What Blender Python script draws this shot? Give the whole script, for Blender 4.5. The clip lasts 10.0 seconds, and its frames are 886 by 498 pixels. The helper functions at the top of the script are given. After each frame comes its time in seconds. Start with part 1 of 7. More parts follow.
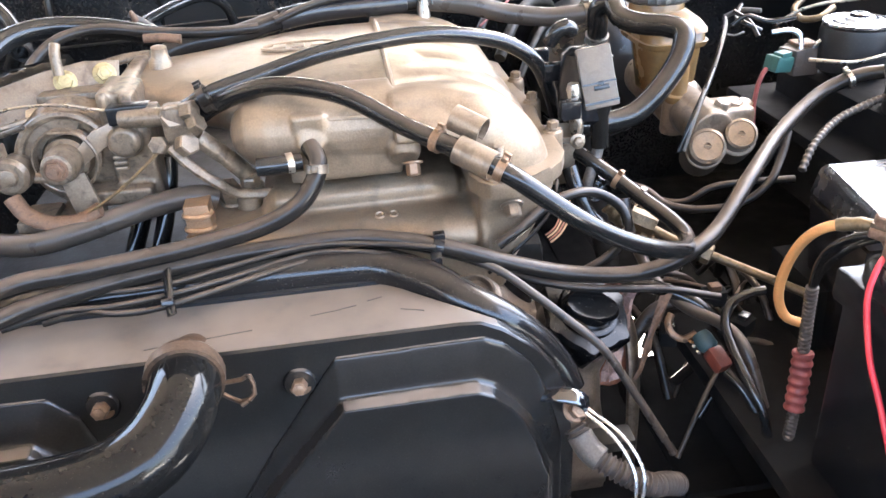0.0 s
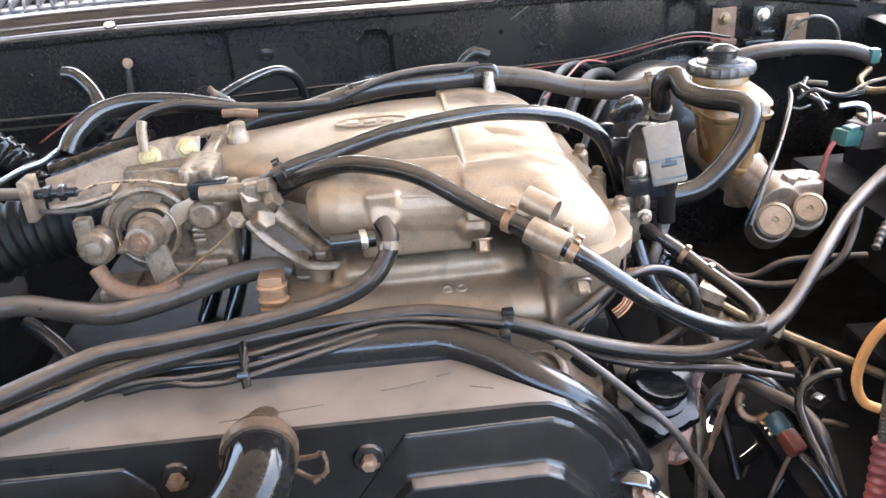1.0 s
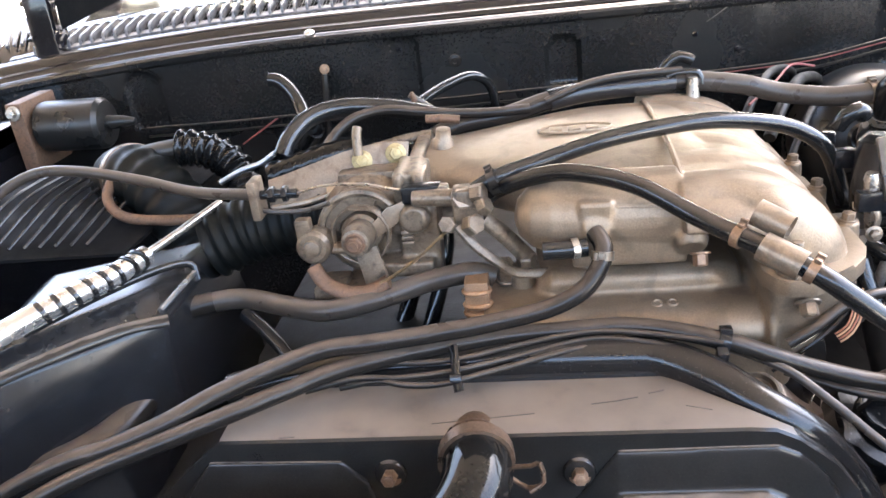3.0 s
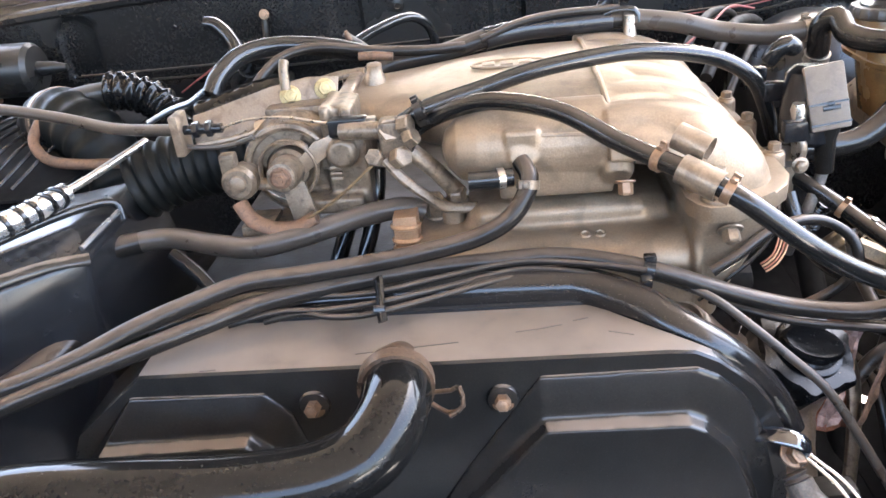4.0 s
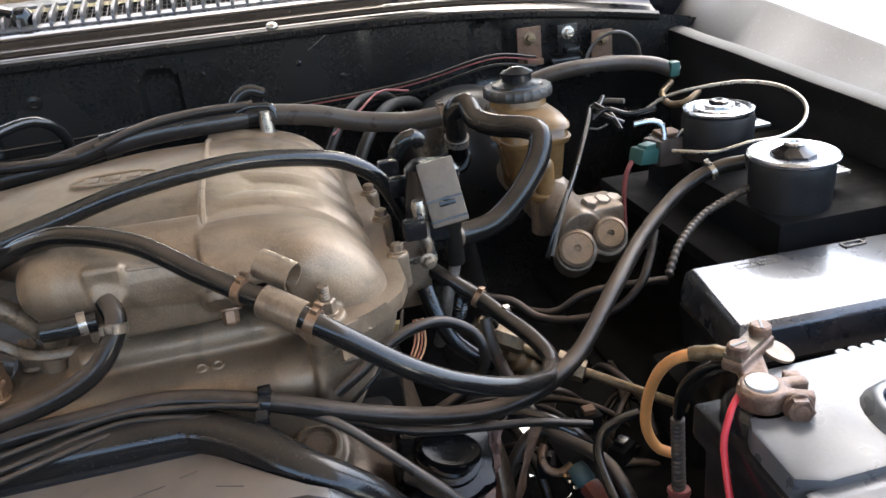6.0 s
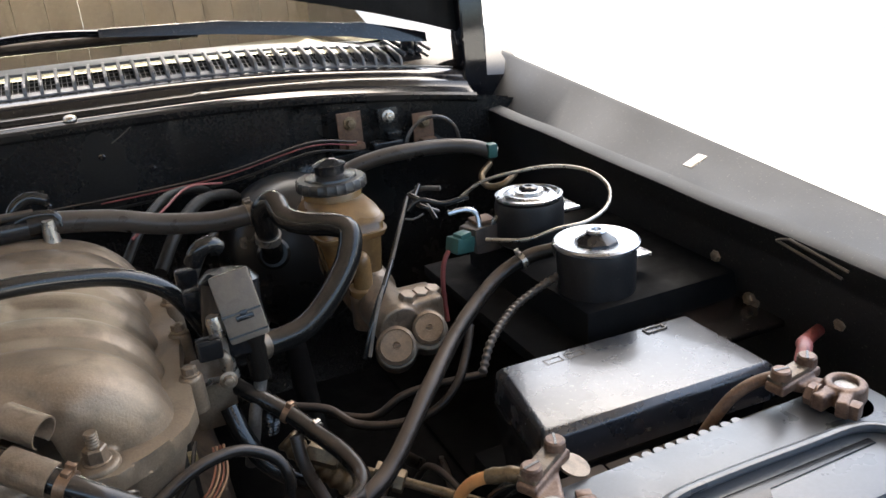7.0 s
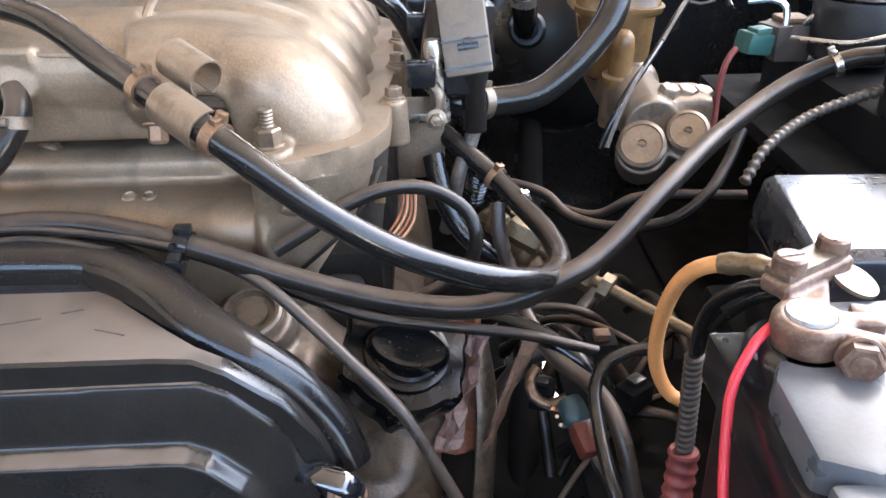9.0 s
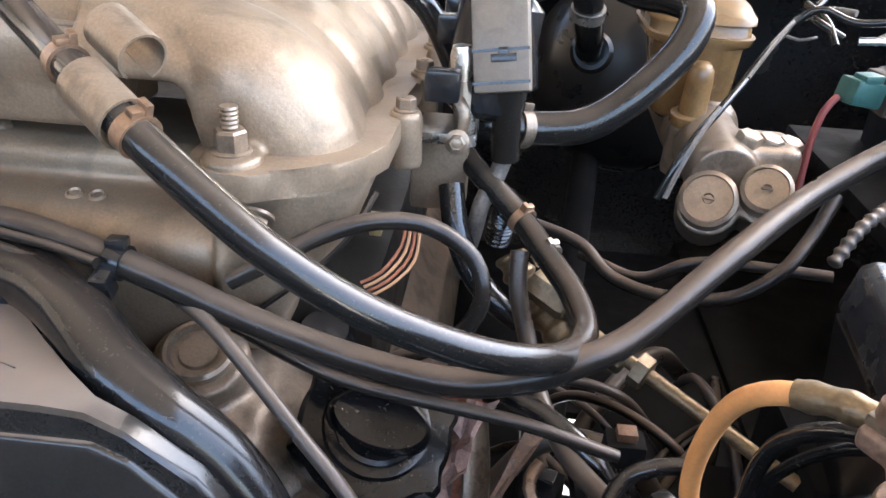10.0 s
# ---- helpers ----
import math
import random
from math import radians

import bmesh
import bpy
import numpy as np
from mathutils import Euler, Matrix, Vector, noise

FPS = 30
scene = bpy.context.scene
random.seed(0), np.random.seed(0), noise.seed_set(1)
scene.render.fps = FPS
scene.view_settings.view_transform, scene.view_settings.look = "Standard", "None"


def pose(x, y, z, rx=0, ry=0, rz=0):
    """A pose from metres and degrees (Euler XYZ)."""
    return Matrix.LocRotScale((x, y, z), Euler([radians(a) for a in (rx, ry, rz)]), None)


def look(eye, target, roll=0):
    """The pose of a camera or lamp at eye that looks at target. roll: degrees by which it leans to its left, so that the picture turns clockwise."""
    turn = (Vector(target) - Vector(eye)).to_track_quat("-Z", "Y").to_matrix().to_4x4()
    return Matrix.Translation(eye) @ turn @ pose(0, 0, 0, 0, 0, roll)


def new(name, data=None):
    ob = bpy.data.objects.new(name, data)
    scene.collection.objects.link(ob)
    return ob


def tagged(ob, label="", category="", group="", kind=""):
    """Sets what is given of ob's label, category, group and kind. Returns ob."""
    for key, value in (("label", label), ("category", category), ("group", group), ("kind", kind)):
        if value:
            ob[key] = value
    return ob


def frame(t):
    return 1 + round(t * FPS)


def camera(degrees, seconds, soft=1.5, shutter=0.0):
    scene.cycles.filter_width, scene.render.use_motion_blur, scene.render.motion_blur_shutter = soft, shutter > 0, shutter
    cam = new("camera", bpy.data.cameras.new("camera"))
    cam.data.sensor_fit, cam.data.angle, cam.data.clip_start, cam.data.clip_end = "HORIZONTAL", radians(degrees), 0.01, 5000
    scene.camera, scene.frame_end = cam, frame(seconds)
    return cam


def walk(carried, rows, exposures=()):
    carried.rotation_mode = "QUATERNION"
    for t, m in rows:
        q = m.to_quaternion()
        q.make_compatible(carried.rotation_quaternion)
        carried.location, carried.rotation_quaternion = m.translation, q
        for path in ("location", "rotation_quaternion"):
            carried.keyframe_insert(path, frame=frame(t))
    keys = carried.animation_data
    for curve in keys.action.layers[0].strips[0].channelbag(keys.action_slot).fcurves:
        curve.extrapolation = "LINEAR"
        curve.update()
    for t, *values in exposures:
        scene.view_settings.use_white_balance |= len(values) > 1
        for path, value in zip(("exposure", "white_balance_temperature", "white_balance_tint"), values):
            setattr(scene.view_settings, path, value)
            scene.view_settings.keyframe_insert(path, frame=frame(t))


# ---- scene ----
cam = camera(59.5, 10.0)
PATH = [
    (0, (0.066, -0.008, 1.307), (0.263, 1.722, 0.323), -3.4),
    (0.5, (0.057, 0.005, 1.313), (0.214, 1.774, 0.394), -3.6),
    (1, (0.047, -0.002, 1.333), (0.139, 1.801, 0.471), -4.2),
    (1.5, (0.037, 0.01, 1.344), (0.074, 1.826, 0.507), -4.7),
    (2, (0.025, 0.014, 1.347), (-0.004, 1.838, 0.527), -5.2),
    (2.5, (-0.006, 0.012, 1.346), (-0.19, 1.836, 0.548), -6.3),
    (2.7, (-0.018, 0.006, 1.347), (-0.284, 1.819, 0.544), -6.8),
    (3.8, (-0.007, 0.003, 1.308), (-0.255, 1.777, 0.418), -6.5),
    (4, (0.018, 0.0, 1.302), (-0.173, 1.775, 0.399), -6.4),
    (4.5, (0.075, 0.016, 1.301), (0.091, 1.792, 0.381), -4.9),
    (5, (0.111, 0.045, 1.313), (0.289, 1.829, 0.426), -5.1),
    (5.2, (0.123, 0.052, 1.312), (0.362, 1.834, 0.436), -4.9),
    (6.3, (0.203, 0.075, 1.328), (0.668, 1.848, 0.529), -5.0),
    (6.5, (0.221, 0.081, 1.336), (0.784, 1.84, 0.57), -4.3),
    (7, (0.254, 0.092, 1.345), (0.968, 1.812, 0.617), -4.8),
    (7.5, (0.227, 0.07, 1.331), (0.879, 1.788, 0.54), -4.8),
    (7.8, (0.207, 0.054, 1.307), (0.706, 1.791, 0.45), -4.7),
    (8, (0.204, 0.066, 1.27), (0.648, 1.805, 0.386), -3.3),
    (8.5, (0.247, 0.121, 1.213), (0.495, 1.859, 0.256), -1.7),
    (9, (0.293, 0.163, 1.2), (0.333, 1.909, 0.224), -1.1),
    (9.5, (0.319, 0.227, 1.187), (0.245, 1.986, 0.239), 0.3),
    (10, (0.328, 0.268, 1.165), (0.217, 2.032, 0.231), 3.5),
]
walk(cam, [(t, look(eye, target, roll)) for t, eye, target, roll in PATH],
     exposures=((0.0, 4.66, 6450, 9), (2.0, 4.46, 6500, 9), (2.7, 4.3, 6550, 10), (4.0, 4.6, 6600, 10), (4.5, 4.76, 6550, 9), (5.2, 4.3, 6450, 8), (6.3, 2.95, 6600, 5), (7.5, 2.55, 6650, 5), (8.0, 4.05, 6400, 8), (8.5, 4.18, 6350, 8), (10.0, 4.16, 6400, 8)))

# ---- light ----
world = bpy.data.worlds.new("sky")
scene.world = world
world.use_nodes = True
wn = world.node_tree
sky = wn.nodes.new("ShaderNodeTexSky")
sky.sky_type = "NISHITA"
sky.sun_disc = False
sky.sun_elevation = radians(64)
sky.sun_rotation = radians(31)
sky.air_density, sky.dust_density, sky.ozone_density = 1.0, 5.0, 0.8
wn.nodes["Background"].inputs["Strength"].default_value = 0.15
wn.links.new(sky.outputs["Color"], wn.nodes["Background"].inputs["Color"])
sun_data = bpy.data.lights.new("sun", "SUN")
sun_data.energy, sun_data.angle, sun_data.color = 4.0, radians(0.6), (1.0, 0.94, 0.85)
sun = new("sun", sun_data)
sun.matrix_world = look((1.5, 2.5, 6.0), (0, 0, 0))


# ---- materials ----
def material(name, base, rough, metal=0.0, vary=0.25, scale=40.0, bump=0.1, grain=400.0, dust=0.0,
             dust_tint=(0.30, 0.25, 0.20), coat=0.0, lo=0.55, alpha_glass=0.0, second=None, spec=0.5, patchy=0.93,
             dust_rough=0.8, grime=0.0, grime_tint=(0.045, 0.033, 0.024), specks=0.0, dents=0.0):
    """A worn surface: mottled colour at two scales, fine relief, blotches of grime, pale specks, and dust lying on what faces up."""
    m = bpy.data.materials.new(name)
    m.use_nodes = True
    t = m.node_tree
    b = t.nodes["Principled BSDF"]
    tc = t.nodes.new("ShaderNodeTexCoord")
    n1 = t.nodes.new("ShaderNodeTexNoise")
    n1.inputs["Scale"].default_value, n1.inputs["Detail"].default_value = scale, 6
    n2 = t.nodes.new("ShaderNodeTexNoise")
    n2.inputs["Scale"].default_value, n2.inputs["Detail"].default_value = grain, 3
    n3 = t.nodes.new("ShaderNodeTexNoise")
    n3.inputs["Scale"].default_value, n3.inputs["Detail"].default_value = scale * 0.22, 4
    for n in (n1, n2, n3):
        t.links.new(tc.outputs["Object"], n.inputs["Vector"])
    ramp = t.nodes.new("ShaderNodeValToRGB")
    ramp.color_ramp.elements[0].position, ramp.color_ramp.elements[1].position = 0.3, 0.72
    dark = tuple(c * (1 - vary) for c in base)
    light = second if second else tuple(min(1, c * (1 + vary)) for c in base)
    ramp.color_ramp.elements[0].color, ramp.color_ramp.elements[1].color = (*dark, 1), (*light, 1)
    add = t.nodes.new("ShaderNodeMath")
    add.operation = "MULTIPLY_ADD"
    add.inputs[1].default_value = 0.35
    t.links.new(n2.outputs["Fac"], add.inputs[0])
    mid = t.nodes.new("ShaderNodeMath")
    mid.operation = "MULTIPLY"
    mid.inputs[1].default_value = 0.65
    mixn = t.nodes.new("ShaderNodeMath")
    mixn.operation = "ADD"
    half = t.nodes.new("ShaderNodeMath")
    half.operation = "MULTIPLY"
    half.inputs[1].default_value = 0.5
    t.links.new(n1.outputs["Fac"], mixn.inputs[0])
    t.links.new(n3.outputs["Fac"], mixn.inputs[1])
    t.links.new(mixn.outputs[0], half.inputs[0])
    t.links.new(half.outputs[0], mid.inputs[0])
    t.links.new(mid.outputs[0], add.inputs[2])
    t.links.new(add.outputs[0], ramp.inputs["Fac"])
    colour = ramp.outputs["Color"]
    rr = t.nodes.new("ShaderNodeMapRange")
    rr.inputs["From Min"].default_value, rr.inputs["From Max"].default_value = 0.3, 0.7
    rr.inputs["To Min"].default_value, rr.inputs["To Max"].default_value = rough * 0.8, min(1, rough * 1.25)
    t.links.new(n1.outputs["Fac"], rr.inputs["Value"])
    roughness = rr.outputs["Result"]

    def blend(fac, a, tint):
        mix = t.nodes.new("ShaderNodeMix")
        mix.data_type = "RGBA"
        t.links.new(fac, mix.inputs[0])
        t.links.new(a, mix.inputs[6])
        mix.inputs[7].default_value = (*tint, 1)
        return mix.outputs[2]

    def threshold(size, detail, lo_at, hi_at, most, shift):
        move = t.nodes.new("ShaderNodeMapping")
        move.inputs["Location"].default_value = (shift, shift * 0.7, shift * 1.3)
        t.links.new(tc.outputs["Object"], move.inputs["Vector"])
        blot = t.nodes.new("ShaderNodeTexNoise")
        blot.inputs["Scale"].default_value, blot.inputs["Detail"].default_value, blot.inputs["Distortion"].default_value = size, detail, 0.6
        t.links.new(move.outputs[0], blot.inputs["Vector"])
        cut = t.nodes.new("ShaderNodeMapRange")
        cut.inputs["From Min"].default_value, cut.inputs["From Max"].default_value, cut.inputs["To Max"].default_value = lo_at, hi_at, most
        t.links.new(blot.outputs["Fac"], cut.inputs["Value"])
        return cut.outputs["Result"]

    if dust > 0:
        g = t.nodes.new("ShaderNodeNewGeometry")
        sep = t.nodes.new("ShaderNodeSeparateXYZ")
        t.links.new(g.outputs["Normal"], sep.inputs[0])
        up = t.nodes.new("ShaderNodeMapRange")
        up.interpolation_type = "SMOOTHSTEP"
        up.inputs["From Min"].default_value, up.inputs["From Max"].default_value = lo, 0.98
        uneven = t.nodes.new("ShaderNodeMath")
        uneven.operation = "MULTIPLY_ADD"
        uneven.inputs[1].default_value = 0.30
        t.links.new(n1.outputs["Fac"], uneven.inputs[0])
        t.links.new(sep.outputs["Z"], uneven.inputs[2])
        level = t.nodes.new("ShaderNodeMath")
        level.operation = "SUBTRACT"
        level.inputs[1].default_value = 0.15
        t.links.new(uneven.outputs[0], level.inputs[0])
        t.links.new(level.outputs[0], up.inputs["Value"])
        patch = t.nodes.new("ShaderNodeMapRange")
        patch.inputs["From Min"].default_value, patch.inputs["From Max"].default_value = 0.25, 0.6
        patch.inputs["To Min"].default_value, patch.inputs["To Max"].default_value = patchy, 1.0
        t.links.new(half.outputs[0], patch.inputs["Value"])
        f = t.nodes.new("ShaderNodeMath")
        f.operation = "MULTIPLY"
        t.links.new(up.outputs["Result"], f.inputs[0])
        t.links.new(patch.outputs["Result"], f.inputs[1])
        f2 = t.nodes.new("ShaderNodeMath")
        f2.operation = "MULTIPLY"
        f2.inputs[1].default_value = dust
        t.links.new(f.outputs[0], f2.inputs[0])
        mc = t.nodes.new("ShaderNodeMix")
        mc.data_type = "RGBA"
        mc.inputs["B"].default_value = (*dust_tint, 1)
        for s in mc.inputs:
            if s.type == "RGBA" and s.name == "A":
                t.links.new(colour, s)
            if s.type == "RGBA" and s.name == "B":
                s.default_value = (*dust_tint, 1)
        t.links.new(f2.outputs[0], mc.inputs[0])
        colour = [o for o in mc.outputs if o.type == "RGBA"][0]
        mr = t.nodes.new("ShaderNodeMix")
        t.links.new(f2.outputs[0], mr.inputs[0])
        t.links.new(roughness, mr.inputs[2])
        mr.inputs[3].default_value = dust_rough
        roughness = mr.outputs[0]
        if metal > 0:
            mm = t.nodes.new("ShaderNodeMath")
            mm.operation = "MULTIPLY_ADD"
            mm.inputs[1].default_value, mm.inputs[2].default_value = -metal, metal
            t.links.new(f2.outputs[0], mm.inputs[0])
            t.links.new(mm.outputs[0], b.inputs["Metallic"])
    if grime > 0:
        dirt = threshold(scale * 1.7, 8, 0.50, 0.66, grime, 3.1)
        colour = blend(dirt, colour, grime_tint)
    if specks > 0:
        colour = blend(threshold(grain * 1.6, 2, 0.66, 0.72, specks, 7.7), colour, (0.42, 0.37, 0.31))
    t.links.new(colour, b.inputs["Base Color"])
    t.links.new(roughness, b.inputs["Roughness"])
    if not (dust > 0 and metal > 0):
        b.inputs["Metallic"].default_value = metal
    b.inputs["Specular IOR Level"].default_value = spec
    b.inputs["Coat Weight"].default_value = coat
    b.inputs["Coat Roughness"].default_value = 0.08
    if alpha_glass:
        b.inputs["Transmission Weight"].default_value = alpha_glass
    if bump:
        bp = t.nodes.new("ShaderNodeBump")
        bp.inputs["Strength"].default_value, bp.inputs["Distance"].default_value = bump, 0.002
        t.links.new(add.outputs[0], bp.inputs["Height"])
        if dents:
            wave = t.nodes.new("ShaderNodeBump")
            wave.inputs["Strength"].default_value, wave.inputs["Distance"].default_value = dents, 0.004
            t.links.new(n1.outputs["Fac"], wave.inputs["Height"])
            t.links.new(wave.outputs["Normal"], bp.inputs["Normal"])
        t.links.new(bp.outputs["Normal"], b.inputs["Normal"])
    return m


CAST = material("cast_aluminium", (0.265, 0.198, 0.136), 0.42, 0.55, 0.32, 22, 0.30, 520, dust=0.25, dust_tint=(0.275, 0.21, 0.15), dust_rough=0.55, grime=0.42, grime_tint=(0.115, 0.085, 0.06), specks=0.35, dents=0.12)
CAST_DARK = material("grimy_cast_metal", (0.165, 0.125, 0.09), 0.36, 0.45, 0.45, 70, 0.4, 500, dust=0.30, dust_tint=(0.25, 0.192, 0.14), second=(0.26, 0.2, 0.142), dust_rough=0.6, grime=0.7, grime_tint=(0.04, 0.03, 0.021), specks=0.12)
STEEL = material("plated_steel", (0.42, 0.38, 0.33), 0.28, 0.85, 0.35, 110, 0.2, 600, dust=0.15)
GOLD = material("gold_plated_steel", (0.34, 0.265, 0.13), 0.45, 0.5, 0.35, 120, 0.2, 500, dust=0.1, grime=0.4, grime_tint=(0.13, 0.09, 0.045))
RUST = material("rusty_steel", (0.13, 0.075, 0.048), 0.6, 0.25, 0.45, 110, 0.4, 600, second=(0.22, 0.125, 0.075), grime=0.5, grime_tint=(0.05, 0.03, 0.02))
BRASS = material("dull_brass", (0.165, 0.118, 0.068), 0.42, 0.6, 0.45, 120, 0.3, 500, grime=0.5, grime_tint=(0.06, 0.042, 0.026))
RUBBER = material("black_rubber", (0.016, 0.0135, 0.0115), 0.20, 0.0, 0.3, 30, 0.05, 600, dust=0.50, dust_tint=(0.17, 0.126, 0.095), lo=0.25, spec=0.24, patchy=0.55, dust_rough=0.46, specks=0.07, dents=0.05)
RUBBER_GREY = material("dusty_grey_rubber", (0.045, 0.036, 0.029), 0.30, 0.0, 0.25, 40, 0.10, 700, dust=0.5, dust_tint=(0.18, 0.14, 0.11), lo=0.4, spec=0.35, patchy=0.6, dust_rough=0.5, specks=0.12)
RUBBER_SHINY = material("shiny_black_rubber", (0.011, 0.0108, 0.0105), 0.13, 0.0, 0.3, 60, 0.05, 500, dust=0.10, dust_tint=(0.22, 0.18, 0.15), lo=0.4, spec=0.5, specks=0.12, dents=0.04)
PLASTIC = material("black_plastic", (0.021, 0.0192, 0.0175), 0.18, 0.0, 0.3, 40, 0.04, 500, dust=0.95, dust_tint=(0.172, 0.136, 0.107), lo=0.80, spec=0.45, patchy=0.62, specks=0.03, dents=0.03)
PLASTIC_CLEAN = material("clean_black_plastic", (0.012, 0.012, 0.013), 0.2, 0.0, 0.3, 50, 0.04, 500, dust=0.05, lo=0.8)
LID = material("polished_black_lid", (0.012, 0.013, 0.016), 0.08, 0.0, 0.25, 50, 0.03, 300, coat=1.0, spec=1.0)
PAINT = material("black_body_paint", (0.007, 0.007, 0.009), 0.10, 0.0, 0.4, 14, 0.03, 250, dust=0.04, spec=0.5, specks=0.10)
PAINT_DUSTY = material("dusty_black_paint", (0.006, 0.006, 0.0062), 0.24, 0.0, 0.4, 5, 0.02, 250, second=(0.020, 0.0185, 0.017), spec=0.42)
GREY_PLASTIC = material("dusty_grey_plastic", (0.105, 0.09, 0.074), 0.42, 0.0, 0.25, 60, 0.1, 500, grime=0.4, grime_tint=(0.05, 0.042, 0.034), specks=0.12)
AMBER = material("aged_amber_plastic", (0.21, 0.122, 0.05), 0.24, 0.0, 0.3, 22, 0.05, 400, dust=0.18, dust_tint=(0.22, 0.16, 0.095), grime=0.5, grime_tint=(0.11, 0.068, 0.036))
CHROME = material("bright_zinc_disc", (0.45, 0.465, 0.49), 0.26, 0.9, 0.2, 40, 0.06, 400, grime=0.3, grime_tint=(0.2, 0.19, 0.18))
ORANGE = material("orange_cable_sheath", (0.60, 0.28, 0.10), 0.5, 0.0, 0.2, 90, 0.1, 600)
RED = material("red_wire_sheath", (0.55, 0.03, 0.05), 0.4, 0.0, 0.15, 90, 0.05, 600)
RED_DULL = material("dull_red_plastic", (0.21, 0.05, 0.045), 0.5, 0.0, 0.3, 90, 0.1, 600)
BROWN_PLASTIC = material("brown_orange_plastic", (0.42, 0.23, 0.12), 0.5, 0.0, 0.25, 90, 0.1, 600)
TEAL = material("teal_plastic", (0.035, 0.105, 0.09), 0.42, 0.0, 0.25, 80, 0.05, 500, grime=0.4, grime_tint=(0.02, 0.035, 0.03))
LOOM = material("grey_brown_conduit", (0.065, 0.05, 0.041), 0.6, 0.0, 0.35, 80, 0.15, 500)
FOIL = material("silver_foil", (0.62, 0.60, 0.58), 0.25, 0.85, 0.2, 60, 0.2, 300)
BATTERY_TOP = material("grey_battery_plastic", (0.085, 0.092, 0.103), 0.30, 0.0, 0.25, 35, 0.08, 400, spec=0.8)
BATTERY_SIDE = material("black_battery_case", (0.011, 0.011, 0.012), 0.22, 0.0, 0.3, 35, 0.1, 600, spec=0.5, specks=0.12)
CONCRETE = material("pale_concrete", (0.50, 0.48, 0.45), 0.85, 0.0, 0.15, 3, 0.3, 60)
GRILLE = material("painted_grille_metal", (0.13, 0.13, 0.138), 0.3, 0.3, 0.3, 60, 0.04, 300, dust=0.1, dust_tint=(0.26, 0.235, 0.21))
BEIGE = material("beige_dashboard_cover", (0.36, 0.305, 0.245), 0.8, 0.0, 0.12, 8, 0.1, 200)
# near black: the shade low in the bay is put into this colour
NEAR_BLACK = material("near_black_depths", (0.008, 0.007, 0.006), 0.5, 0.0, 0.5, 40, 0.5, 200, second=(0.022, 0.018, 0.0135), spec=0.25)
CAST_MID = material("stained_cast_metal", (0.25, 0.19, 0.136), 0.34, 0.55, 0.35, 50, 0.3, 600, dust=0.25, dust_tint=(0.27, 0.21, 0.152), dust_rough=0.6, grime=0.45, grime_tint=(0.09, 0.066, 0.046), specks=0.12)
RIM = material("glossy_black_rim", (0.011, 0.0102, 0.010), 0.15, 0.0, 0.3, 25, 0.05, 300, dust=0.45, dust_tint=(0.055, 0.043, 0.034), lo=0.5, spec=0.42, dust_rough=0.3, specks=0.08, dents=0.04)
BELLOWS = material("dark_bellows_rubber", (0.005, 0.0055, 0.005), 0.5, 0.0, 0.4, 60, 0.1, 400, spec=0.16)
COPPER = material("dusty_copper_coil", (0.36, 0.22, 0.13), 0.45, 0.5, 0.35, 120, 0.2, 500)
BOLT_RUSTY = material("rusty_bolt_steel", (0.26, 0.165, 0.105), 0.4, 0.6, 0.45, 140, 0.3, 500)
RELAY_LID = material("scuffed_black_lid", (0.026, 0.028, 0.034), 0.27, 0.0, 0.4, 28, 0.2, 160, coat=0.35, spec=0.8, specks=0.2)
WING = material("dusty_black_wing_paint", (0.012, 0.0115, 0.012), 0.5, 0.0, 0.5, 10, 0.03, 250, second=(0.026, 0.025, 0.025), spec=0.30, dust=0.45, dust_tint=(0.11, 0.108, 0.105), lo=0.1, dust_rough=0.6, specks=0.15)
BOOSTER = material("dusty_booster_paint", (0.014, 0.013, 0.012), 0.30, 0.0, 0.4, 30, 0.05, 400, dust=0.10, dust_tint=(0.12, 0.105, 0.09), spec=0.4)
# hardly reflects, so depths painted with it stay as dark as deep shade
DEAD_BLACK = material("matt_dead_black", (0.006, 0.006, 0.0062), 0.8, 0.0, 0.4, 30, 0.3, 200, spec=0.12)
CAP_GREY = material("dark_grey_cap_plastic", (0.03, 0.027, 0.024), 0.32, 0.0, 0.3, 70, 0.1, 500, dust=0.18, dust_tint=(0.14, 0.12, 0.10), specks=0.15)
PINKISH = material("pinkish_grimy_metal", (0.34, 0.20, 0.165), 0.5, 0.2, 0.5, 60, 0.3, 500, second=(0.52, 0.36, 0.31), grime=0.6, grime_tint=(0.07, 0.035, 0.025))
SOUTH_DARK = material("dark_wall_paint", (0.07, 0.065, 0.06), 0.7, 0.0, 0.2, 5, 0.1, 60)
SCRATCH = material("dark_scuff", (0.09, 0.075, 0.062), 0.6, 0.0, 0.4, 200, 0.1, 900)
SKIN_TAPE = material("worn_cloth_tape", (0.02, 0.0185, 0.017), 0.5, 0.0, 0.5, 60, 0.6, 400, second=(0.19, 0.165, 0.14))
BOARDS = material("brown_boards", (0.19, 0.155, 0.12), 0.6, 0.0, 0.15, 6, 0.1, 60)
WALL = material("beige_plaster", (0.40, 0.35, 0.295), 0.8, 0.0, 0.12, 4, 0.2, 90)
YARD_WALL = material("white_plaster", (0.78, 0.77, 0.74), 0.8, 0.0, 0.08, 3, 0.2, 60)
GLASS = bpy.data.materials.new("windscreen_glass")
GLASS.use_nodes = True
gb = GLASS.node_tree.nodes["Principled BSDF"]
gb.inputs["Base Color"].default_value = (0.9, 0.95, 0.93, 1)
